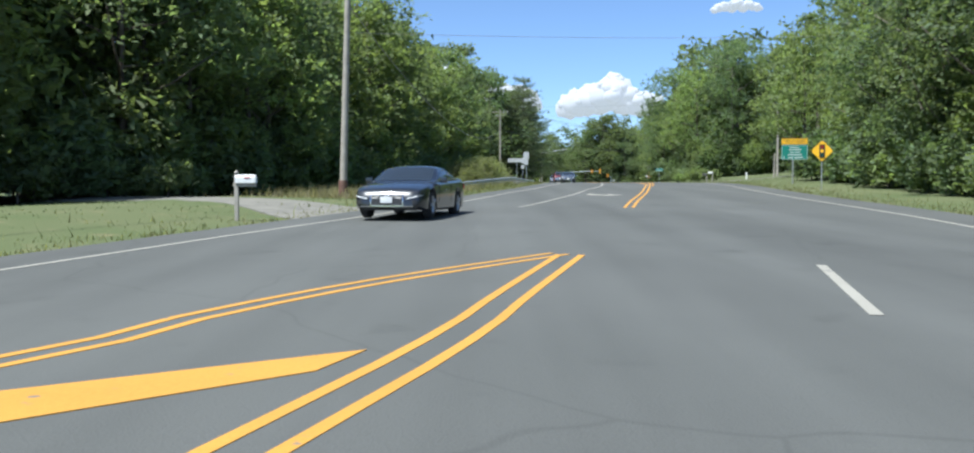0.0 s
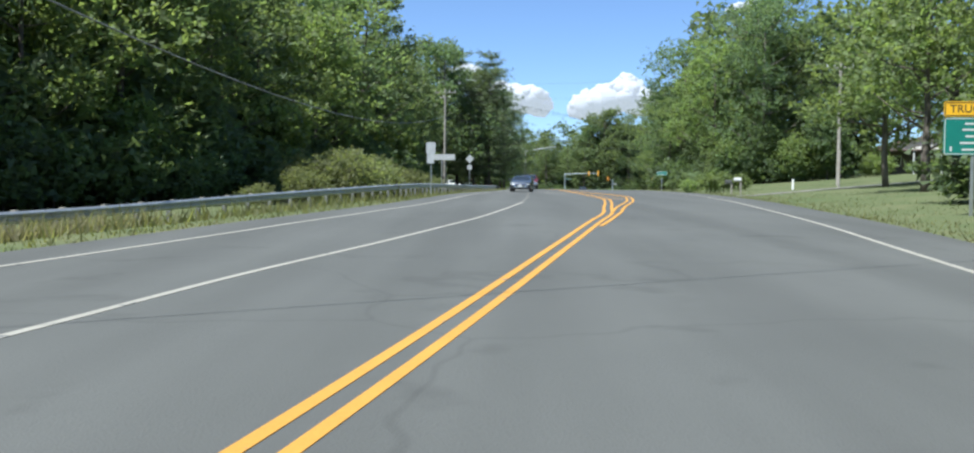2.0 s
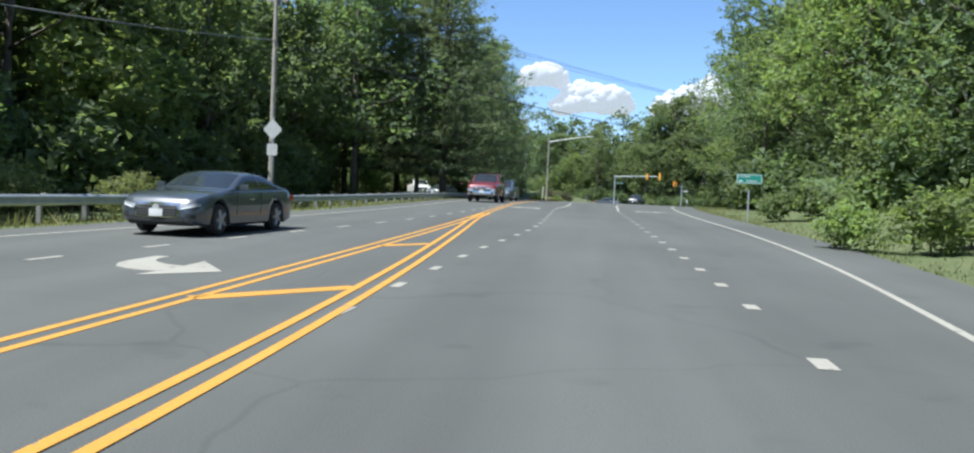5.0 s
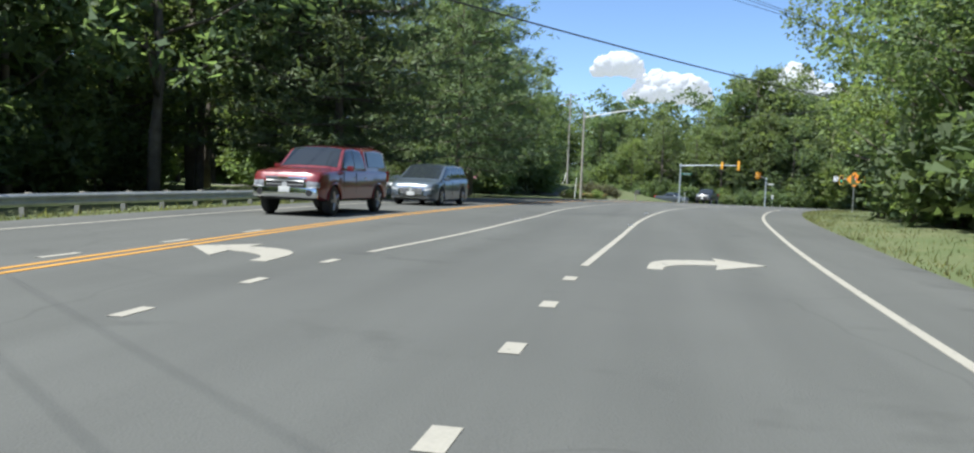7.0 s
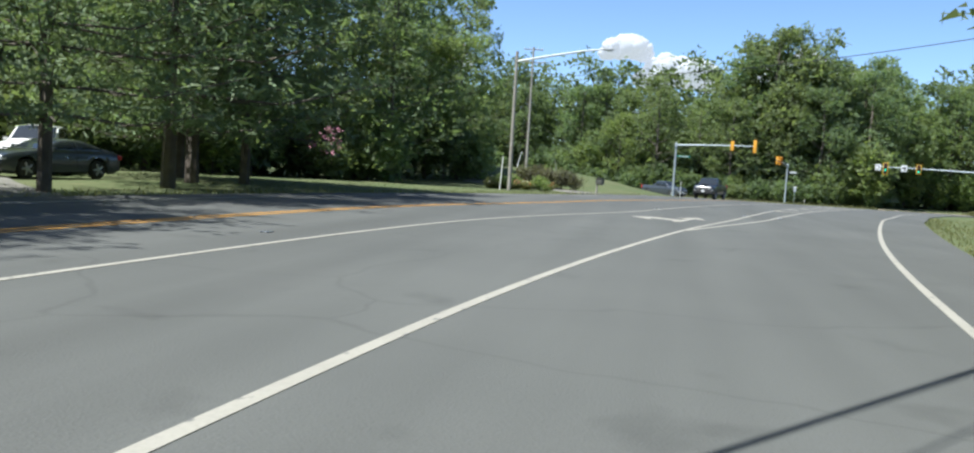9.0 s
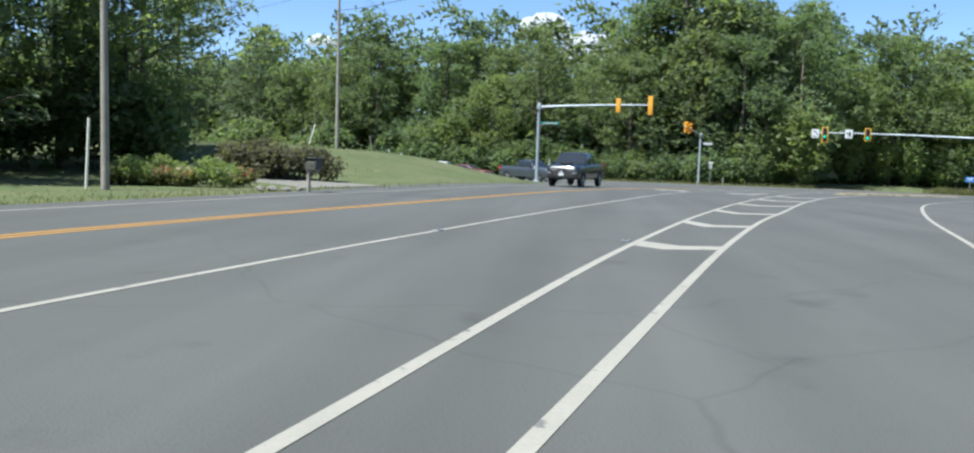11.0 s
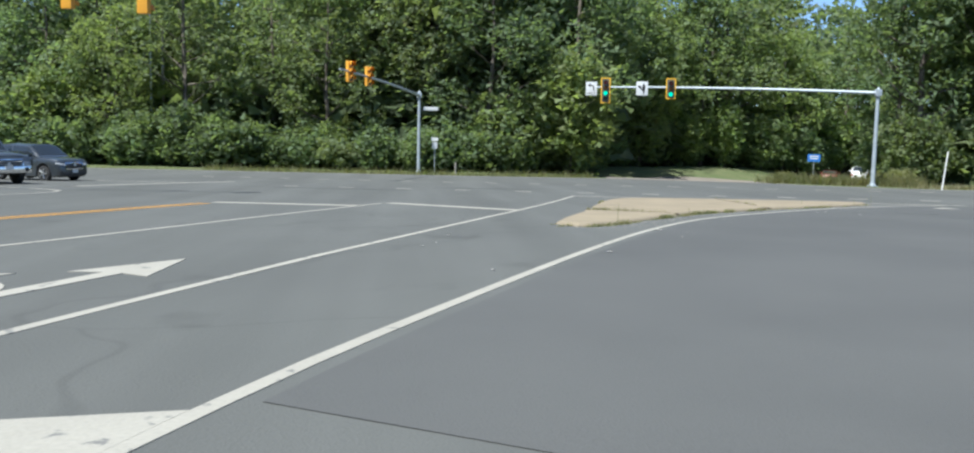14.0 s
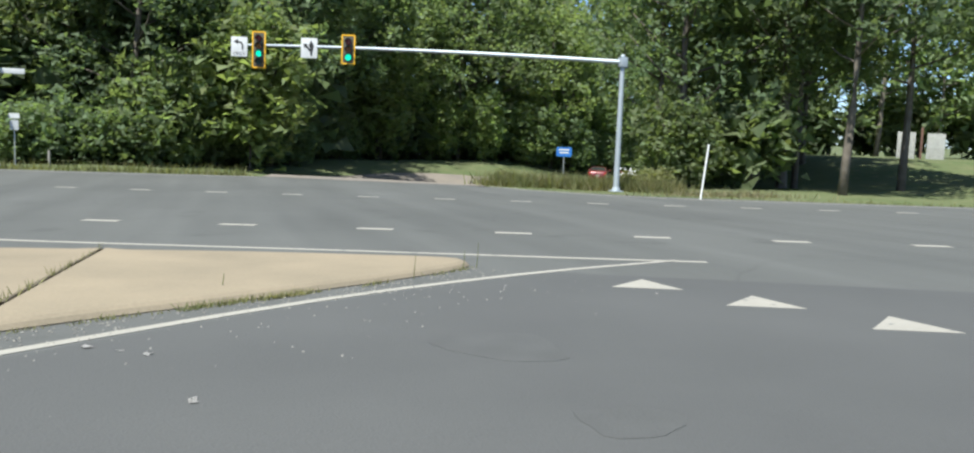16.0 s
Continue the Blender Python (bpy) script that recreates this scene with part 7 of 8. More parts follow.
def build_woods():
    back_fill([(-150, 381), (-90, 363), (-45, 351), (-10, 341), (20, 333), (38, 330), (54, 328), (58, 339), (68, 351), (86, 363), (112, 377)], 1, (0, 8, 16), 5.0)
    back_fill([(-26, 30), (-19, 46), (-13, 64), (-9, 82), (-6.5, 102), (-5.5, 122), (-4.5, 142), (-3, 160), (-4, 176), (-22, 196), (-20, 215)], 1, (6, 14), 5.0)
    back_fill([(80, 311), (86, 321), (92, 328)], -1, (3,), 4.0, 0.8, 1.1)
    back_fill([(40, 146), (36, 158), (35, 172), (38, 188), (44, 204), (52, 220)], -1, (6, 14), 5.0)
    back_fill([(100, 374), (140, 354), (180, 332), (230, 302)], 1, (4, 12), 6.0)
    back_fill([(-14, 224), (-18, 242), (-28, 260), (-46, 288), (-78, 316)], 1, (5, 12), 5.0)
    # the dark grove beside the garden bed
    back_fill([(-10, 229), (-2, 231.5), (3, 234.5), (5, 238)], 1, (2, 6), 3.5, 0.9, 1.3)
    wood = "tall leafy broadleaf tree in a dense wood"
    tall = "tall thicket of saplings and vines at the wood's edge"
    thicket([(-25, 26), (-18, 48), (-15, 64), (-12, 82), (-8.5, 102), (-5, 122), (-4, 142), (-2.5, 160), (-3.5, 176), (-12, 190)], 4.0, tall, "thickets of the western wood")
    thicket([(22.8, 27), (24.2, 36), (26.2, 54), (29, 70)], 4.0, tall, "thickets of the eastern wood", kinds=FINE_TALL)
    thicket([(50, 132), (38, 146), (35.5, 158), (35.8, 172), (39, 188), (44.5, 203), (52, 216)], 4.0, tall, "thickets behind the eastern lawn", kinds=FINE_TALL)
    wood_edge([(-110, 392), (-60, 378), (-20, 368), (20, 358), (48, 356)], 2, 6.0, 7.0, 1, wood, "trees beyond the crossing", 0.8, 0.92, MID)
    thicket([(-30, 339), (-8, 333), (20, 326.5), (38, 324), (54, 322), (57, 333), (66, 345), (84, 357), (108, 370)], 3.2, tall, "thickets beyond the crossing", 2.4, TALL, 0.5, 1.5)
    thicket([(77.5, 309), (82, 318), (92, 328)], 3.6, tall, "thickets beside the side road")
    thicket([(-14, 222), (-16, 240), (-26, 258), (-44, 286), (-76, 314)], 5.0, tall, "thickets behind the mound")
    wood_edge([(-31, 10), (-26, 28), (-20, 46), (-16.5, 64), (-13, 82), (-9.5, 102), (-7.5, 122), (-6, 142), (-4, 160), (-4, 176)], 3, 5.0, 6.0, 1, wood, "trees of the western wood")
    bush_edge([(-23, 30), (-17.5, 46), (-14, 62), (-10.5, 80), (-6.5, 100), (-3.5, 120), (-2.8, 140), (-1.5, 160)], 2.6, "leafy undergrowth at the foot of a wood", "undergrowth of the western wood", (2, 1, 2), 1.0, 0.9, 1.5)
    wood_edge([(23.5, 18), (24.8, 30), (26.8, 48), (29, 62), (33, 76)], 2, 5.0, 6.0, -1, wood, "trees of the eastern wood", first=FINE)
    bush_edge([(18.8, 22), (20.6, 30), (23.2, 46), (24.6, 60), (26.6, 72)], 2.2, "leafy undergrowth beside the road", "undergrowth of the eastern wood", (0, 1, 2, 2), 0.7, 0.8, 1.3)
    wood_edge([(52, 78), (60, 96), (58, 122), (50, 136), (40, 146), (37.5, 158), (37.5, 172), (40.8, 188), (46.5, 204), (54, 220)], 2, 5.5, 6.5, -1, wood, "trees behind the eastern lawn", first=FINE)
    bush_edge([(46, 138), (37, 147), (33.6, 158), (34, 172), (37.2, 188), (43, 203)], 2.4, "leafy undergrowth beside the road", "undergrowth behind the eastern lawn", (0, 2, 2), 0.8, 0.9, 1.5)
    wood_edge([(-150, 378), (-90, 360), (-45, 348), (-10, 338), (10, 333), (32, 328)], 3, 6.0, 7.5, 1, wood, "trees beyond the crossing", 0.8, 1.0)
    wood_edge([(38, 327), (54, 325), (58, 336), (68, 348), (86, 360), (112, 374)], 3, 6.0, 7.5, 1, wood, "trees beyond the crossing", 0.95, 1.22)
    for x, y, s, k in ((42.5, 332, 1.4, 3), (47.5, 333.5, 1.45, 3), (39.5, 333, 1.3, 1), (52, 331, 1.3, 1), (60, 341, 1.2, 1), (64, 347, 1.3, 3), (70, 354, 1.25, 0), (76, 359, 1.3, 1)):
        plant("tree", NEAR[k], x, y, wood, "tree", "trees beyond the crossing", s)
    plant("tree", NEAR[0], 39.3, 199.0, "tall leafy tree overhanging the verge", "tree", "trees behind the eastern lawn", 0.95)
    plant("tree", NEAR[1], 43.5, 207.0, "tall leafy tree overhanging the verge", "tree", "trees behind the eastern lawn", 0.95)
    for x, y, s, k in ((34.6, 186.5, 0.95, 0), (33.8, 177.0, 0.85, 1), (33.0, 166.0, 0.8, 2)):
        plant("tree", FINE[k], x, y, "tall leafy tree overhanging the verge", "tree", "trees behind the eastern lawn", s)
    for x, y, s in ((28.7, 141.2, 0.85), (30.0, 140.2, 1.0), (31.0, 142.5, 1.15), (32.0, 145.5, 1.2)):
        plant("bush", BUSHES[1], x, y, "leafy bush round the foot of a guide sign", "bush", "bushes beside the lawn", s)
    plant("sapling_thicket", TALL[1], 42.2, 209.5, tall, "thicket", "thickets behind the eastern lawn", 0.8)
    bush_edge([(-60, 346), (-10, 333), (20, 325.5), (38, 322.5), (53, 321), (60, 332)], 2.6, "leafy undergrowth at the foot of a wood", "undergrowth beyond the crossing", (2, 1, 2), 0.9, 0.9, 1.6)
    wood_edge([(78, 308), (83, 316), (91, 326)], 2, 5.0, 5.0, -1, wood, "trees beside the side road", 0.9, 1.15)
    for x, y, s in ((84.3, 302.5, 1.0), (91.2, 306.0, 1.05), (97.5, 303.0, 0.9), (104, 307, 0.95), (110, 298, 1.0), (86, 308.5, 0.9), (122, 318, 1.0)):
        plant("tree", LAWN_TREES[RNG.randint(2)], x, y, "spreading tree with bare lower trunk on shaded lawn", "tree", "trees on the shaded lawn", s)
    wood_edge([(110, 372), (140, 352), (180, 330), (230, 300)], 2, 7.0, 8.0, 1, wood, "trees behind the shaded lawn", 0.9, 1.2, MID)
    wood_edge([(-24, 190), (-20, 206), (-16, 224), (-20, 244), (-30, 262), (-48, 290), (-80, 318)], 2, 6.0, 7.0, 1, wood, "trees behind the mound", 0.8, 1.1, MID)
    for x, y, s in ((8.9, 199.5, 1.05), (6.4, 205.5, 1.1), (7.2, 176.5, 1.05), (6.6, 181.5, 1.15), (9.6, 192.5, 0.8), (7.2, 208.5, 0.9), (3.2, 210, 1.05), (2.0, 182, 1.1), (-1, 178, 1.05), (4.8, 177, 0.9), (1.5, 212, 0.95), (-6, 222, 1.0)):
        plant("pine_tree", PINES_FINE[RNG.randint(2)], x, y, "tall pine with level boughs beside the road", "tree", "pines by the parking area", s)
    for x, y, s, k in ((34.4, 99.2, 0.95, 2), (35.5, 95.5, 1.0, 0), (29.5, 83.5, 0.9, 2), (40, 101, 1.0, 3)):
        plant("tree", NEAR[k], x, y, "spreading light green tree on a lawn", "tree", "trees on the eastern lawn", s)
    thicket([(-4, 192), (-8, 200), (-6, 210), (-4, 220), (0, 226)], 3.4, tall, "thickets behind the pines")
    # the green banks behind the guardrail
    for x, y, s in ((-2.6, 81.0, 0.55), (-1.5, 86.5, 0.95), (-0.6, 90.5, 1.45), (-2.2, 92.0, 1.35), (-0.2, 94.5, 1.5), (0.3, 99.5, 1.35), (0.8, 104.5, 1.2),
                    (-1.2, 101.0, 1.3), (1.1, 114.5, 1.05), (1.6, 119.5, 1.1), (1.2, 125.0, 0.95), (2.0, 131.0, 0.8)):
        plant("bush", RAIL_BUSH, x, y, "rounded olive green bush behind the guardrail", "bush", "bushes behind the guardrail", s)
    for x, y, s, k in ((5.2, 236.0, 0.85, 1), (1.0, 234.0, 0.95, 0), (-3.5, 232.0, 0.9, 3), (4.6, 248.5, 0.8, 2), (7.2, 249.5, 0.75, 0), (2.5, 252.0, 0.9, 1), (6.0, 254.0, 0.8, 3), (0.5, 246, 0.9, 0), (-8, 231, 0.9, 1)):
        plant("tree", NEAR[k], x, y, "dense dark tree in a grove beside the lawn", "tree", "grove beside the lawn", s)
    for x, y, s in ((2.6, 243.5, 1.0), (1.5, 268, 0.95), (-3, 262, 0.9)):
        plant("pine_tree", PINES[RNG.randint(2)], x, y, "tall dark pine beyond the garden bed", "tree", "pines beyond the garden bed", s)
    thicket([(-6, 229.5), (0, 231.3), (4.5, 234)], 2.6, "dense dark thicket under a grove", "thickets of the grove", 0.6)
    thicket([(0.5, 247.5), (5.2, 248.6), (8.6, 249.6)], 2.4, "dense dark thicket under a grove", "thickets of the grove", 0.5)
    plant("sapling", TALL[2], -4.6, 46.5, "young light green sapling in tall dry grass", "tree", "saplings on the verge", 0.19)
    plant("bush", BUSHES[1], -4.9, 45.2, "low green bush in tall dry grass", "bush", "garden shrubs", 0.42)
    for x, y, s, k in ((0.5, 171.0, 1.15, 1), (-2.5, 180.0, 1.15, 3), (-5.0, 186.0, 1.1, 0)):
        plant("tree", NEAR[k], x, y, wood, "tree", "trees of the western wood", s)
    flowering_shrub(2.6, 229.6, 1.0, "tall shrub with pink blossoms beside the grove", PINK)
    plant("bush", BUSHES[1], -14.6, 41, "rounded garden shrub beside the driveway", "bush", "garden shrubs", 1.0)
    plant("bush", BUSHES[0], -19.5, 38.5, "young light green shrub on the lawn", "bush", "garden shrubs", 0.95)
    plant("tree", NEAR[2], -23.0, 37.0, "slender young tree on the lawn", "tree", "garden trees", 0.36)
    for x, y, s in ((13.4, 248.6, 1.0), (14.5, 249.0, 1.1), (15.4, 248.8, 0.95), (16.5, 249.7, 1.0), (17.3, 249.7, 0.95), (14.9, 250.2, 1.05)):
        plant("bush", RED_BUSH, x, y, "dark reddish garden shrub at the foot of the mound", "bush", "shrubs by the mound", s)
    rb = np.random.RandomState(77)
    for k in range(20):
        u = rb.uniform(0, 1)
        x, y = 12.1 + 4.2 * u + rb.uniform(-0.4, 0.4), 239.0 + 0.6 * u + rb.uniform(0.2, 2.8)
        root = plant("garden_plant", BUSHES[k % 2 * 3], x, y, "leafy garden plant with pale and orange flowers", "plant", "plants in the garden bed", (0.48 if k % 2 == 0 else 0.8) * rb.uniform(0.8, 1.1))
        cs = blob_points(rb, (0, 0, 1.1 if k % 2 == 0 else 0.7), (1.0, 1.0, 0.6) if k % 2 == 0 else (0.6, 0.6, 0.3), 16, 0.85)
        v, f = leaf_cloud(cs, 5, 0.06, 0.085, rb, narrow=0.9)
        piece("blossoms", mesh_np("blossoms", v, f, FLOWER if k % 3 == 0 else PALE_PETALS), root)
    for x, y, s in ((24.9, 122.5, 0.6), (26.6, 121.5, 0.75), (28.2, 123, 0.8), (29.6, 122.6, 0.7)):
        plant("bush", BUSHES[0], x + 1.5, y, "light green bush beside the lawn", "bush", "bushes beside the lawn", s)
    for x, y, s in ((72.6, 302.4, 0.9), (74.5, 303.6, 1.1), (68, 306.5, 0.8)):
        plant("bush", BUSHES[3], x, y, "tall yellow green roadside weeds", "bush", "weeds round the signal pole", s)


def in_glade(x, y):
    """The open strip of lawn that leads up to the house's porch."""
    return 118 < y < 156 and -8.2 < (x - 12) * 0.884 - (y - 56) * 0.467 < 6.5


def open_glade():
    roots = [ob for ob in bpy.data.objects if ob.parent is None and ob.name.split(".")[0] in ("tree", "pine_tree", "sapling_thicket", "bush") and in_glade(*ob.matrix_basis.translation[:2])]
    for ob in roots:
        for child in list(ob.children):
            bpy.data.objects.remove(child)
        bpy.data.objects.remove(ob)
    BACK[:] = [row for row in BACK if not in_glade(row[1], row[2])]
    for x, y, s in ((49.6, 137.6, 1.15), (51.3, 139.0, 1.0), (54.6, 139.4, 0.62), (56.6, 138.6, 0.7), (58.6, 138.2, 0.6)):
        plant("bush", BUSHES[0], x, y, "rounded light green bush before a porch", "bush", "bushes before the porch", s)
    for k, (x, y, s) in enumerate(((44.5, 148.5, 1.0), (49.5, 154.0, 1.1), (55.5, 158.0, 1.15), (62.0, 160.0, 1.1), (68.0, 156.0, 1.15), (73.5, 150.0, 1.1), (58.0, 166.0, 1.3), (66.0, 166.0, 1.3))):
        plant("tree", NEAR[k % 4], x, y, "tall leafy tree behind a house", "tree", "trees behind the house", s)
    for k, (x, y) in enumerate(((48.0, 150.5), (52.0, 154.5), (66.5, 153.5), (69.5, 147.5))):
        plant("sapling_thicket", TALL[k % 3], x, y, "tall thicket of saplings behind a house", "thicket", "thickets behind the house", 1.0)


def blades(name, p, h, material, label, wide=1.0, seed=5):
    """Single bent blades standing on the ground, as one mass."""
    rng = np.random.RandomState(seed)
    n = len(p)
    a = rng.uniform(0, 6.28, n)
    w = rng.uniform(0.012, 0.03, n) * wide
    lean = rng.normal(0, 0.4, (n, 2)) * h[:, None]
    b = np.stack([np.cos(a) * w, np.sin(a) * w, 0 * a], 1)
    v = np.stack([p - b, p + b, np.c_[p[:, :2] + lean, p[:, 2] + h]], 1).reshape(-1, 3)
    tagged(new(name, mesh_np(name, v, np.arange(3 * n).reshape(-1, 3), material)), label, "grass", kind="stuff")


def grass_tufts():
    """Long grass along the pavement edges, on the lawns and banks, and weeds in the island's joints."""
    rng = np.random.RandomState(5)
    rows = []
    for line, sgn, y0, y1, dens in ((LEFT, -1, 5, 272, 60), (RIGHT, 1, 12, 232, 60)):
        base = 1.45 if sgn < 0 else 1.85
        for y in np.arange(y0, y1, 1.0):
            n = rng.poisson(dens)
            o = base + np.abs(rng.normal(0, 2.2, n)) * rng.uniform(0.2, 1.0)
            yy = y + rng.uniform(0, 1, n)
            rows.append(np.c_[on_edge(line, yy) + sgn * o, yy])
    for x in np.arange(-20, 56, 0.7):
        n = rng.poisson(40)
        xx = x + rng.uniform(0, 0.7, n)
        rows.append(np.c_[xx, np.interp(xx, FAR_X, FAR_Y) + 0.2 + np.abs(rng.normal(0, 3.0, n))])
    xx = rng.uniform(66, 120, 3000)
    rows.append(np.c_[xx, np.interp(xx, FAR_X, FAR_Y) + 0.2 + np.abs(rng.normal(0, 1.2, 3000))])
    p = np.vstack(rows)
    p = p[off_road(p[:, 0], p[:, 1])[0] > 0.03]
    z = land(p[:, 0], p[:, 1]) - 0.02
    h = rng.uniform(0.04, 0.15, len(p)) * np.where(rng.uniform(size=len(p)) < 0.08, 2.4, 1.0)
    blades("roadside_grass", np.c_[p, z], h, LEAF_DRY, "long dry roadside grass and weeds along the pavement")
    # lawns
    q = []
    for x0, x1, y0, y1, n in ((20, 44, 64, 132, 16000), (-2, 17, 206, 250, 12000), (2, 30, 250, 286, 12000), (26, 36, 128, 180, 5000), (-26, -4, 18, 48, 7000)):
        q.append(np.c_[rng.uniform(x0, x1, n), rng.uniform(y0, y1, n)])
    q = np.vstack(q)
    q = q[off_road(q[:, 0], q[:, 1])[0] > 0.4]
    blades("lawn_grass", np.c_[q, land(q[:, 0], q[:, 1]) - 0.02], rng.uniform(0.02, 0.055, len(q)), LEAF_LAWN, "short mown lawn grass", 1.5, 6)
    # tall weeds round the far signal pole and beyond the crossing, and behind the guardrail
    u = rng.uniform(0, 1, 7000)
    q = [np.c_[66.8 + 7.4 * u + rng.normal(0, 0.4, 7000), 304.3 - 4.4 * u + np.abs(rng.normal(0, 1.5, 7000))]]
    xx = rng.uniform(28, 56, 2500)
    q.append(np.c_[xx, np.interp(xx, FAR_X, FAR_Y) + 0.4 + np.abs(rng.normal(0, 1.4, 2500))])
    yy = rng.uniform(58, 150, 4200)
    q.append(np.c_[on_edge(LEFT, yy) - rng.uniform(4.2, 7.0, 4200), yy])
    q = np.vstack(q)
    q = q[off_road(q[:, 0], q[:, 1])[0] > 0.25]
    high = np.where((q[:, 0] > 65) & (q[:, 1] > 296), 1.35, 1.0)
    blades("tall_weeds", np.c_[q, land(q[:, 0], q[:, 1]) - 0.02], high * rng.uniform(0.15, 0.75, len(q)) * rng.uniform(0.5, 1.0, len(q)), LEAF_DRY, "tall yellow green weeds on the banks", 1.6, 8)
    q = np.c_[rng.normal(75.5, 1.6, 900), rng.normal(298.6, 0.5, 900)]
    q = q[off_road(q[:, 0], q[:, 1])[0] > 0.1]
    blades("dry_grass", np.c_[q, land(q[:, 0], q[:, 1]) - 0.02], rng.uniform(0.1, 0.4, len(q)), LEAF_STRAW, "withered straw-coloured grass beside the signal pole", 1.2, 13)
    yy = rng.uniform(38, 64, 9000)
    q = np.c_[on_edge(LEFT, yy) - 5.0 - np.abs(rng.normal(0, 2.2, 9000)), yy]
    blades("dry_grass", np.c_[q, land(q[:, 0], q[:, 1]) - 0.02], rng.uniform(0.2, 0.75, len(q)) * rng.uniform(0.5, 1.0, len(q)), LEAF_STRAW, "tall dry straw-coloured grass before the wood", 1.0, 12)
    # weeds in the joints and along the foot of the island, and grit washed against it
    side = curve([(45.93, 265.65), (46.05, 265.2), (46.4, 265.02), (46.92, 265.35), (47.53, 266.06), (48.23, 267.05), (49.23, 268.35), (50.23, 269.55), (52.93, 271.85), (54.73, 273.1), (56.43, 274.35), (57.45, 275.3)], 0.05)
    mid = side[rng.randint(0, len(side), 60)]
    size = rng.uniform(0.3, 1.0, 60) ** 2
    w = rng.choice(60, 3600, p=size / size.sum())
    pick = mid[w] + rng.normal(0, 0.13, (3600, 1)) * np.array((0.75, 0.66)) + rng.normal(0, 0.022, (3600, 2)) + np.array((0.02, -0.02))
    joint = np.vstack([np.array((53.05, 276.8)) + rng.uniform(0, 1, (70, 1)) * np.array((-0.27, -4.05)), np.array((47.36, 269.5)) + rng.beta(1.2, 2.4, (260, 1)) * np.array((1.84, -0.98)),
                       np.array((48.75, 274.3)) + rng.uniform(-0.5, 0.5, (120, 1)) * np.array((0.35, 1.0))])
    h = np.r_[rng.uniform(0.02, 0.10, 3600) * (0.35 + 0.9 * size[w]), rng.uniform(0.02, 0.06, len(joint)) + 0.06]
    q = np.vstack([pick, joint + rng.normal(0, 0.018, joint.shape)])
    dry = rng.uniform(size=len(q)) < 0.4
    root_z = grade(q[:, 1]) + 0.005
    root_z[3600:3930] += 0.06
    blades("island_weeds", np.c_[q, root_z][~dry], h[~dry], LEAF_DRY, "small green weeds along a concrete island", 0.35, 9)
    blades("island_weeds", np.c_[q, root_z][dry], h[dry], LEAF_STRAW, "withered small weeds along a concrete island", 0.3, 10)
    for x, y, tall in ((47.2, 265.62, 0.42), (54.47, 273.55, 0.2), (56.5, 274.42, 0.26), (57.25, 275.1, 0.24), (57.46, 275.25, 0.32), (49.6, 268.75, 0.2)):
        bm = B()
        bent_tube(bm, [(0, 0, -0.02), (0.01, 0.005, tall * 0.5), (0.02, 0.02, tall)], 0.006, 0.003, 6)
        for k in range(5):
            zz = tall * (0.2 + 0.16 * k)
            a = 2.4 * k
            vs = [bm.verts.new(c) for c in ((0.01, 0.005, zz), (0.012 + 0.02 * math.cos(a), 0.008 + 0.02 * math.sin(a), zz + 0.012), (0.01 + 0.045 * math.cos(a), 0.005 + 0.045 * math.sin(a), zz + 0.03))]
            bm.faces.new(vs)
        ob = part("weed_stalk", bm, LEAF_PRIVET)
        ob.matrix_basis = Matrix.Translation((x, y, gz(x, y)))
        tagged(ob, "thin upright weed stalk beside a concrete island", "weed", "weed stalks at the island")
    g = side[rng.randint(0, len(side), 1500)] + np.abs(rng.normal(0, 0.32, (1500, 1))) * np.array((0.6, -0.8)) + rng.normal(0, 0.05, (1500, 2))
    far = rng.uniform(size=1500) < 0.16
    g[far] += np.abs(rng.normal(0, 1.1, (far.sum(), 1))) * np.array((0.6, -0.8))
    r = rng.uniform(0.004, 0.017, 1500)
    v, f = [], []
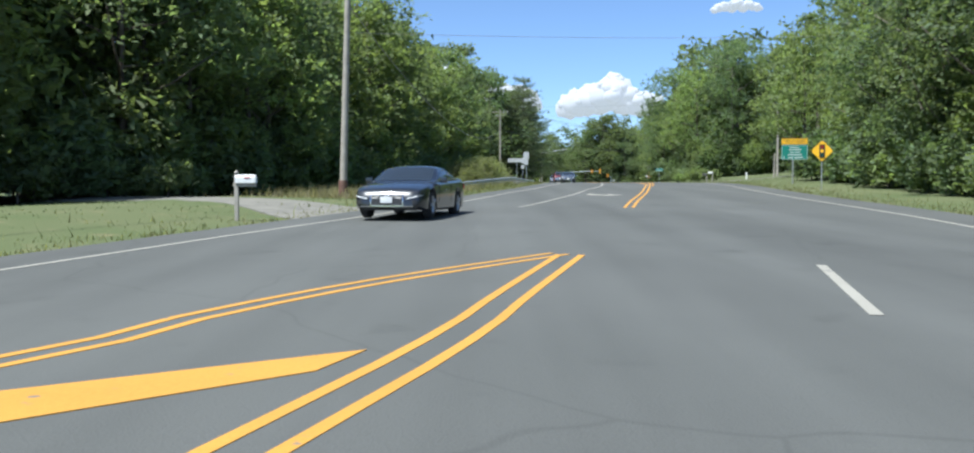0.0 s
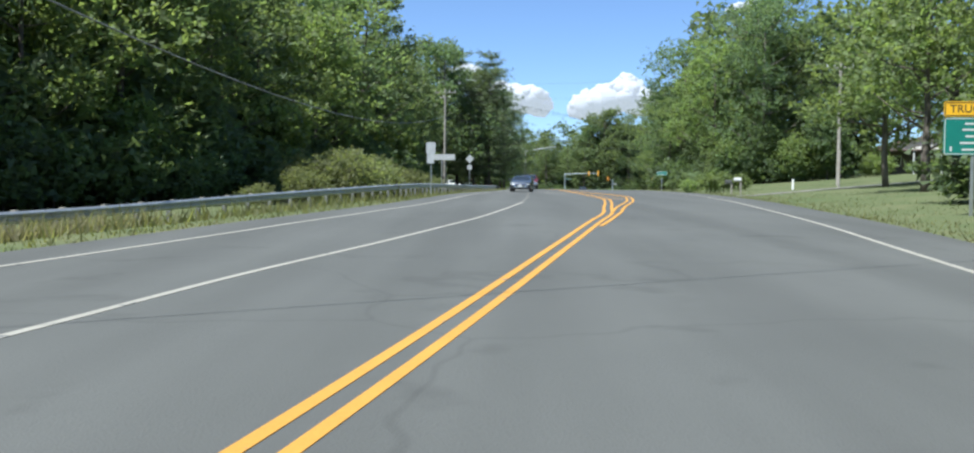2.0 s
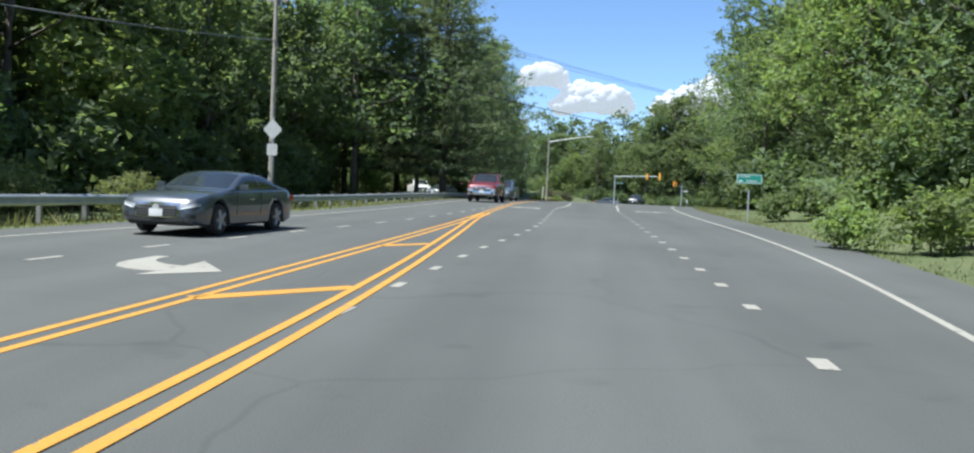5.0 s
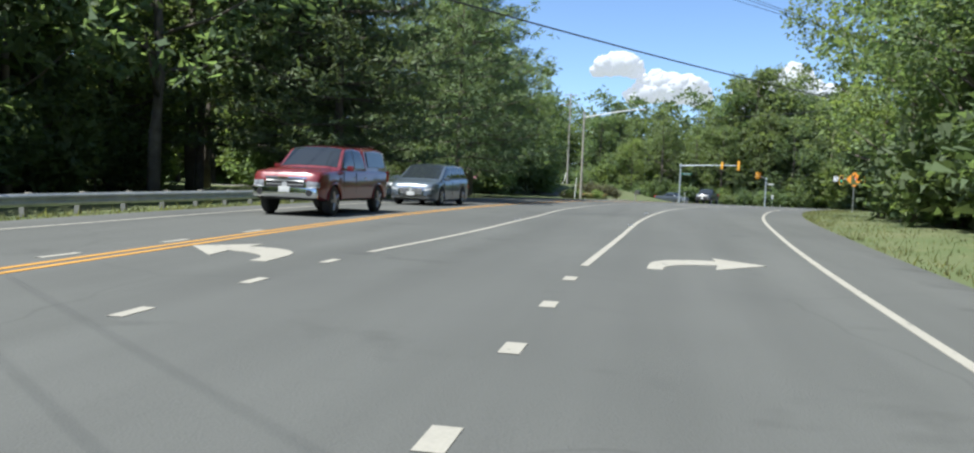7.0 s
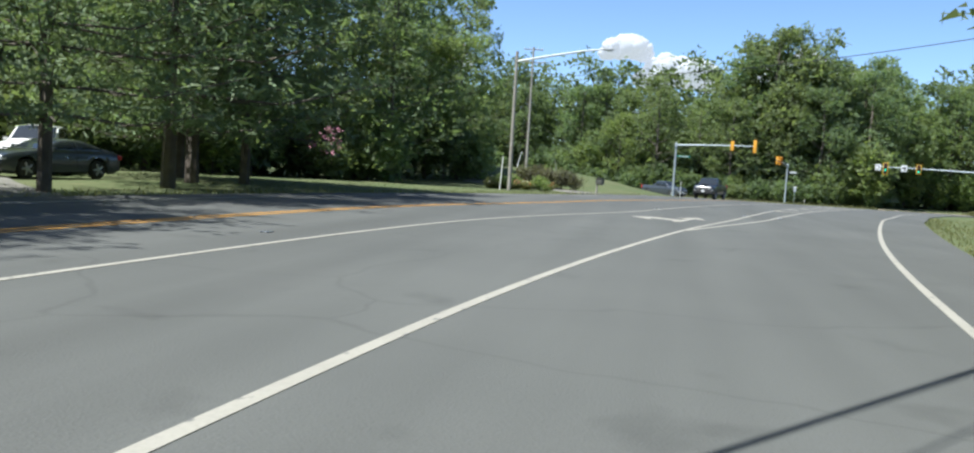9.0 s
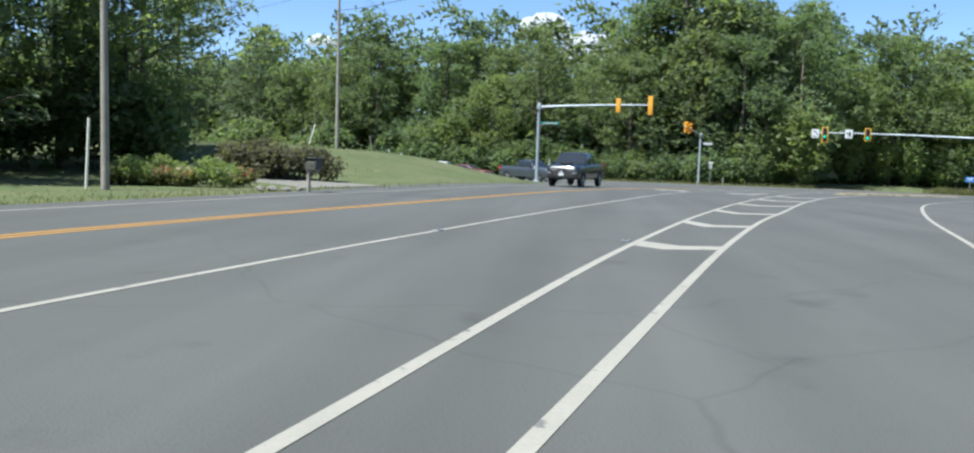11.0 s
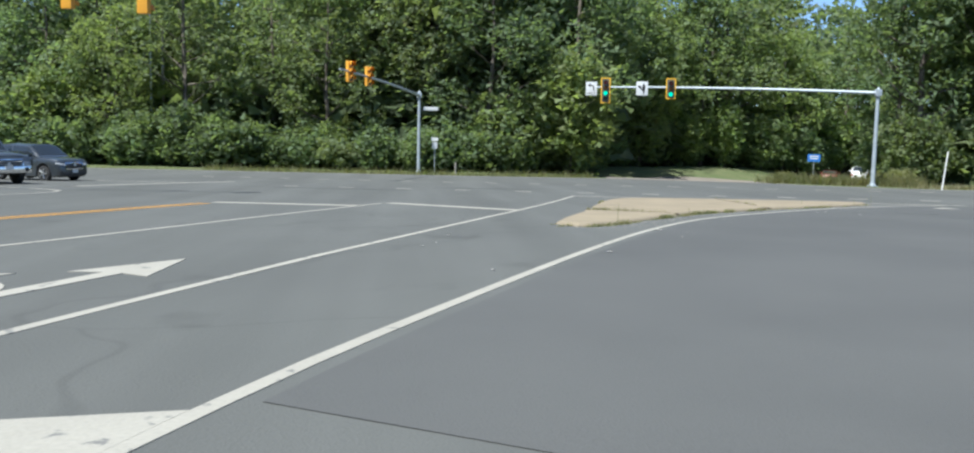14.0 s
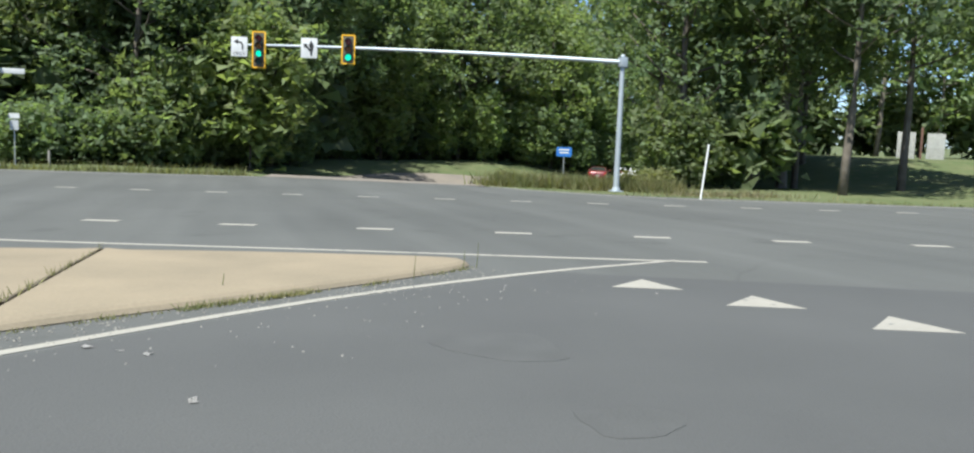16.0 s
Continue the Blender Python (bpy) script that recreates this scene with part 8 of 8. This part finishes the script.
    corner = np.array([(1, 0, 0), (-0.5, 0.87, 0), (-0.5, -0.87, 0), (0, 0, 0.9)])
    for k in range(1500):
        a = rng.uniform(0, 6.28)
        c, s_ = math.cos(a), math.sin(a)
        m = corner * r[k]
        v.append(np.c_[m[:, 0] * c - m[:, 1] * s_ + g[k, 0], m[:, 0] * s_ + m[:, 1] * c + g[k, 1], m[:, 2] + grade(g[k, 1]) + 0.004])
        f.append(np.array([(0, 1, 3), (1, 2, 3), (2, 0, 3)]) + 4 * k)
    tagged(new("grit", mesh_np("grit", np.vstack(v), np.vstack(f), GRIT)), "loose grit on the asphalt beside the island", "gravel", kind="stuff")


def litter():
    """Scraps of paper and a few fallen leaves on the asphalt."""
    rng = np.random.RandomState(21)
    for k, (x, y) in enumerate(SCRAPS):
        bm = B()
        n = 3
        r = rng.uniform(0.018, 0.045) if k < 12 else 0.05
        rows = [[bm.verts.new((r * (i - 1) + rng.uniform(-0.3, 0.3) * r, 0.7 * r * (j - 1) + rng.uniform(-0.3, 0.3) * r, rng.uniform(0.1, 0.5) * r)) for i in range(n)] for j in range(n)]
        for j in range(n - 1):
            for i in range(n - 1):
                bm.faces.new((rows[j][i], rows[j][i + 1], rows[j + 1][i + 1], rows[j + 1][i]))
        bmesh.ops.solidify(bm, geom=bm.faces[:], thickness=0.002)
        leaf = k == 12
        ob = part("fallen_leaf" if leaf else "paper_scrap", bm, RUST if leaf else PAPER, smooth=False)
        ob.matrix_basis = pose(x, y, gz(x, y) + 0.004, 0, 0, rng.uniform(0, 360))
        tagged(ob, "curled brown leaf lying on the asphalt" if leaf else "crumpled white paper scrap on the asphalt", "leaf" if leaf else "litter", "litter on the road")


SCRAPS = [(43.36, 261.27), (43.57, 261.71), (45.92, 260.56), (43.8, 263.04), (45.73, 263.27), (44.13, 258.63), (47.69, 264.41), (53.81, 271.16), (53.99, 271.01), (53.59, 271.28), (54.3, 269.81), (54.51, 273.39), (35.96, 237.33)]
litter()
build_woods()
open_glade()
join_back()
grass_tufts()
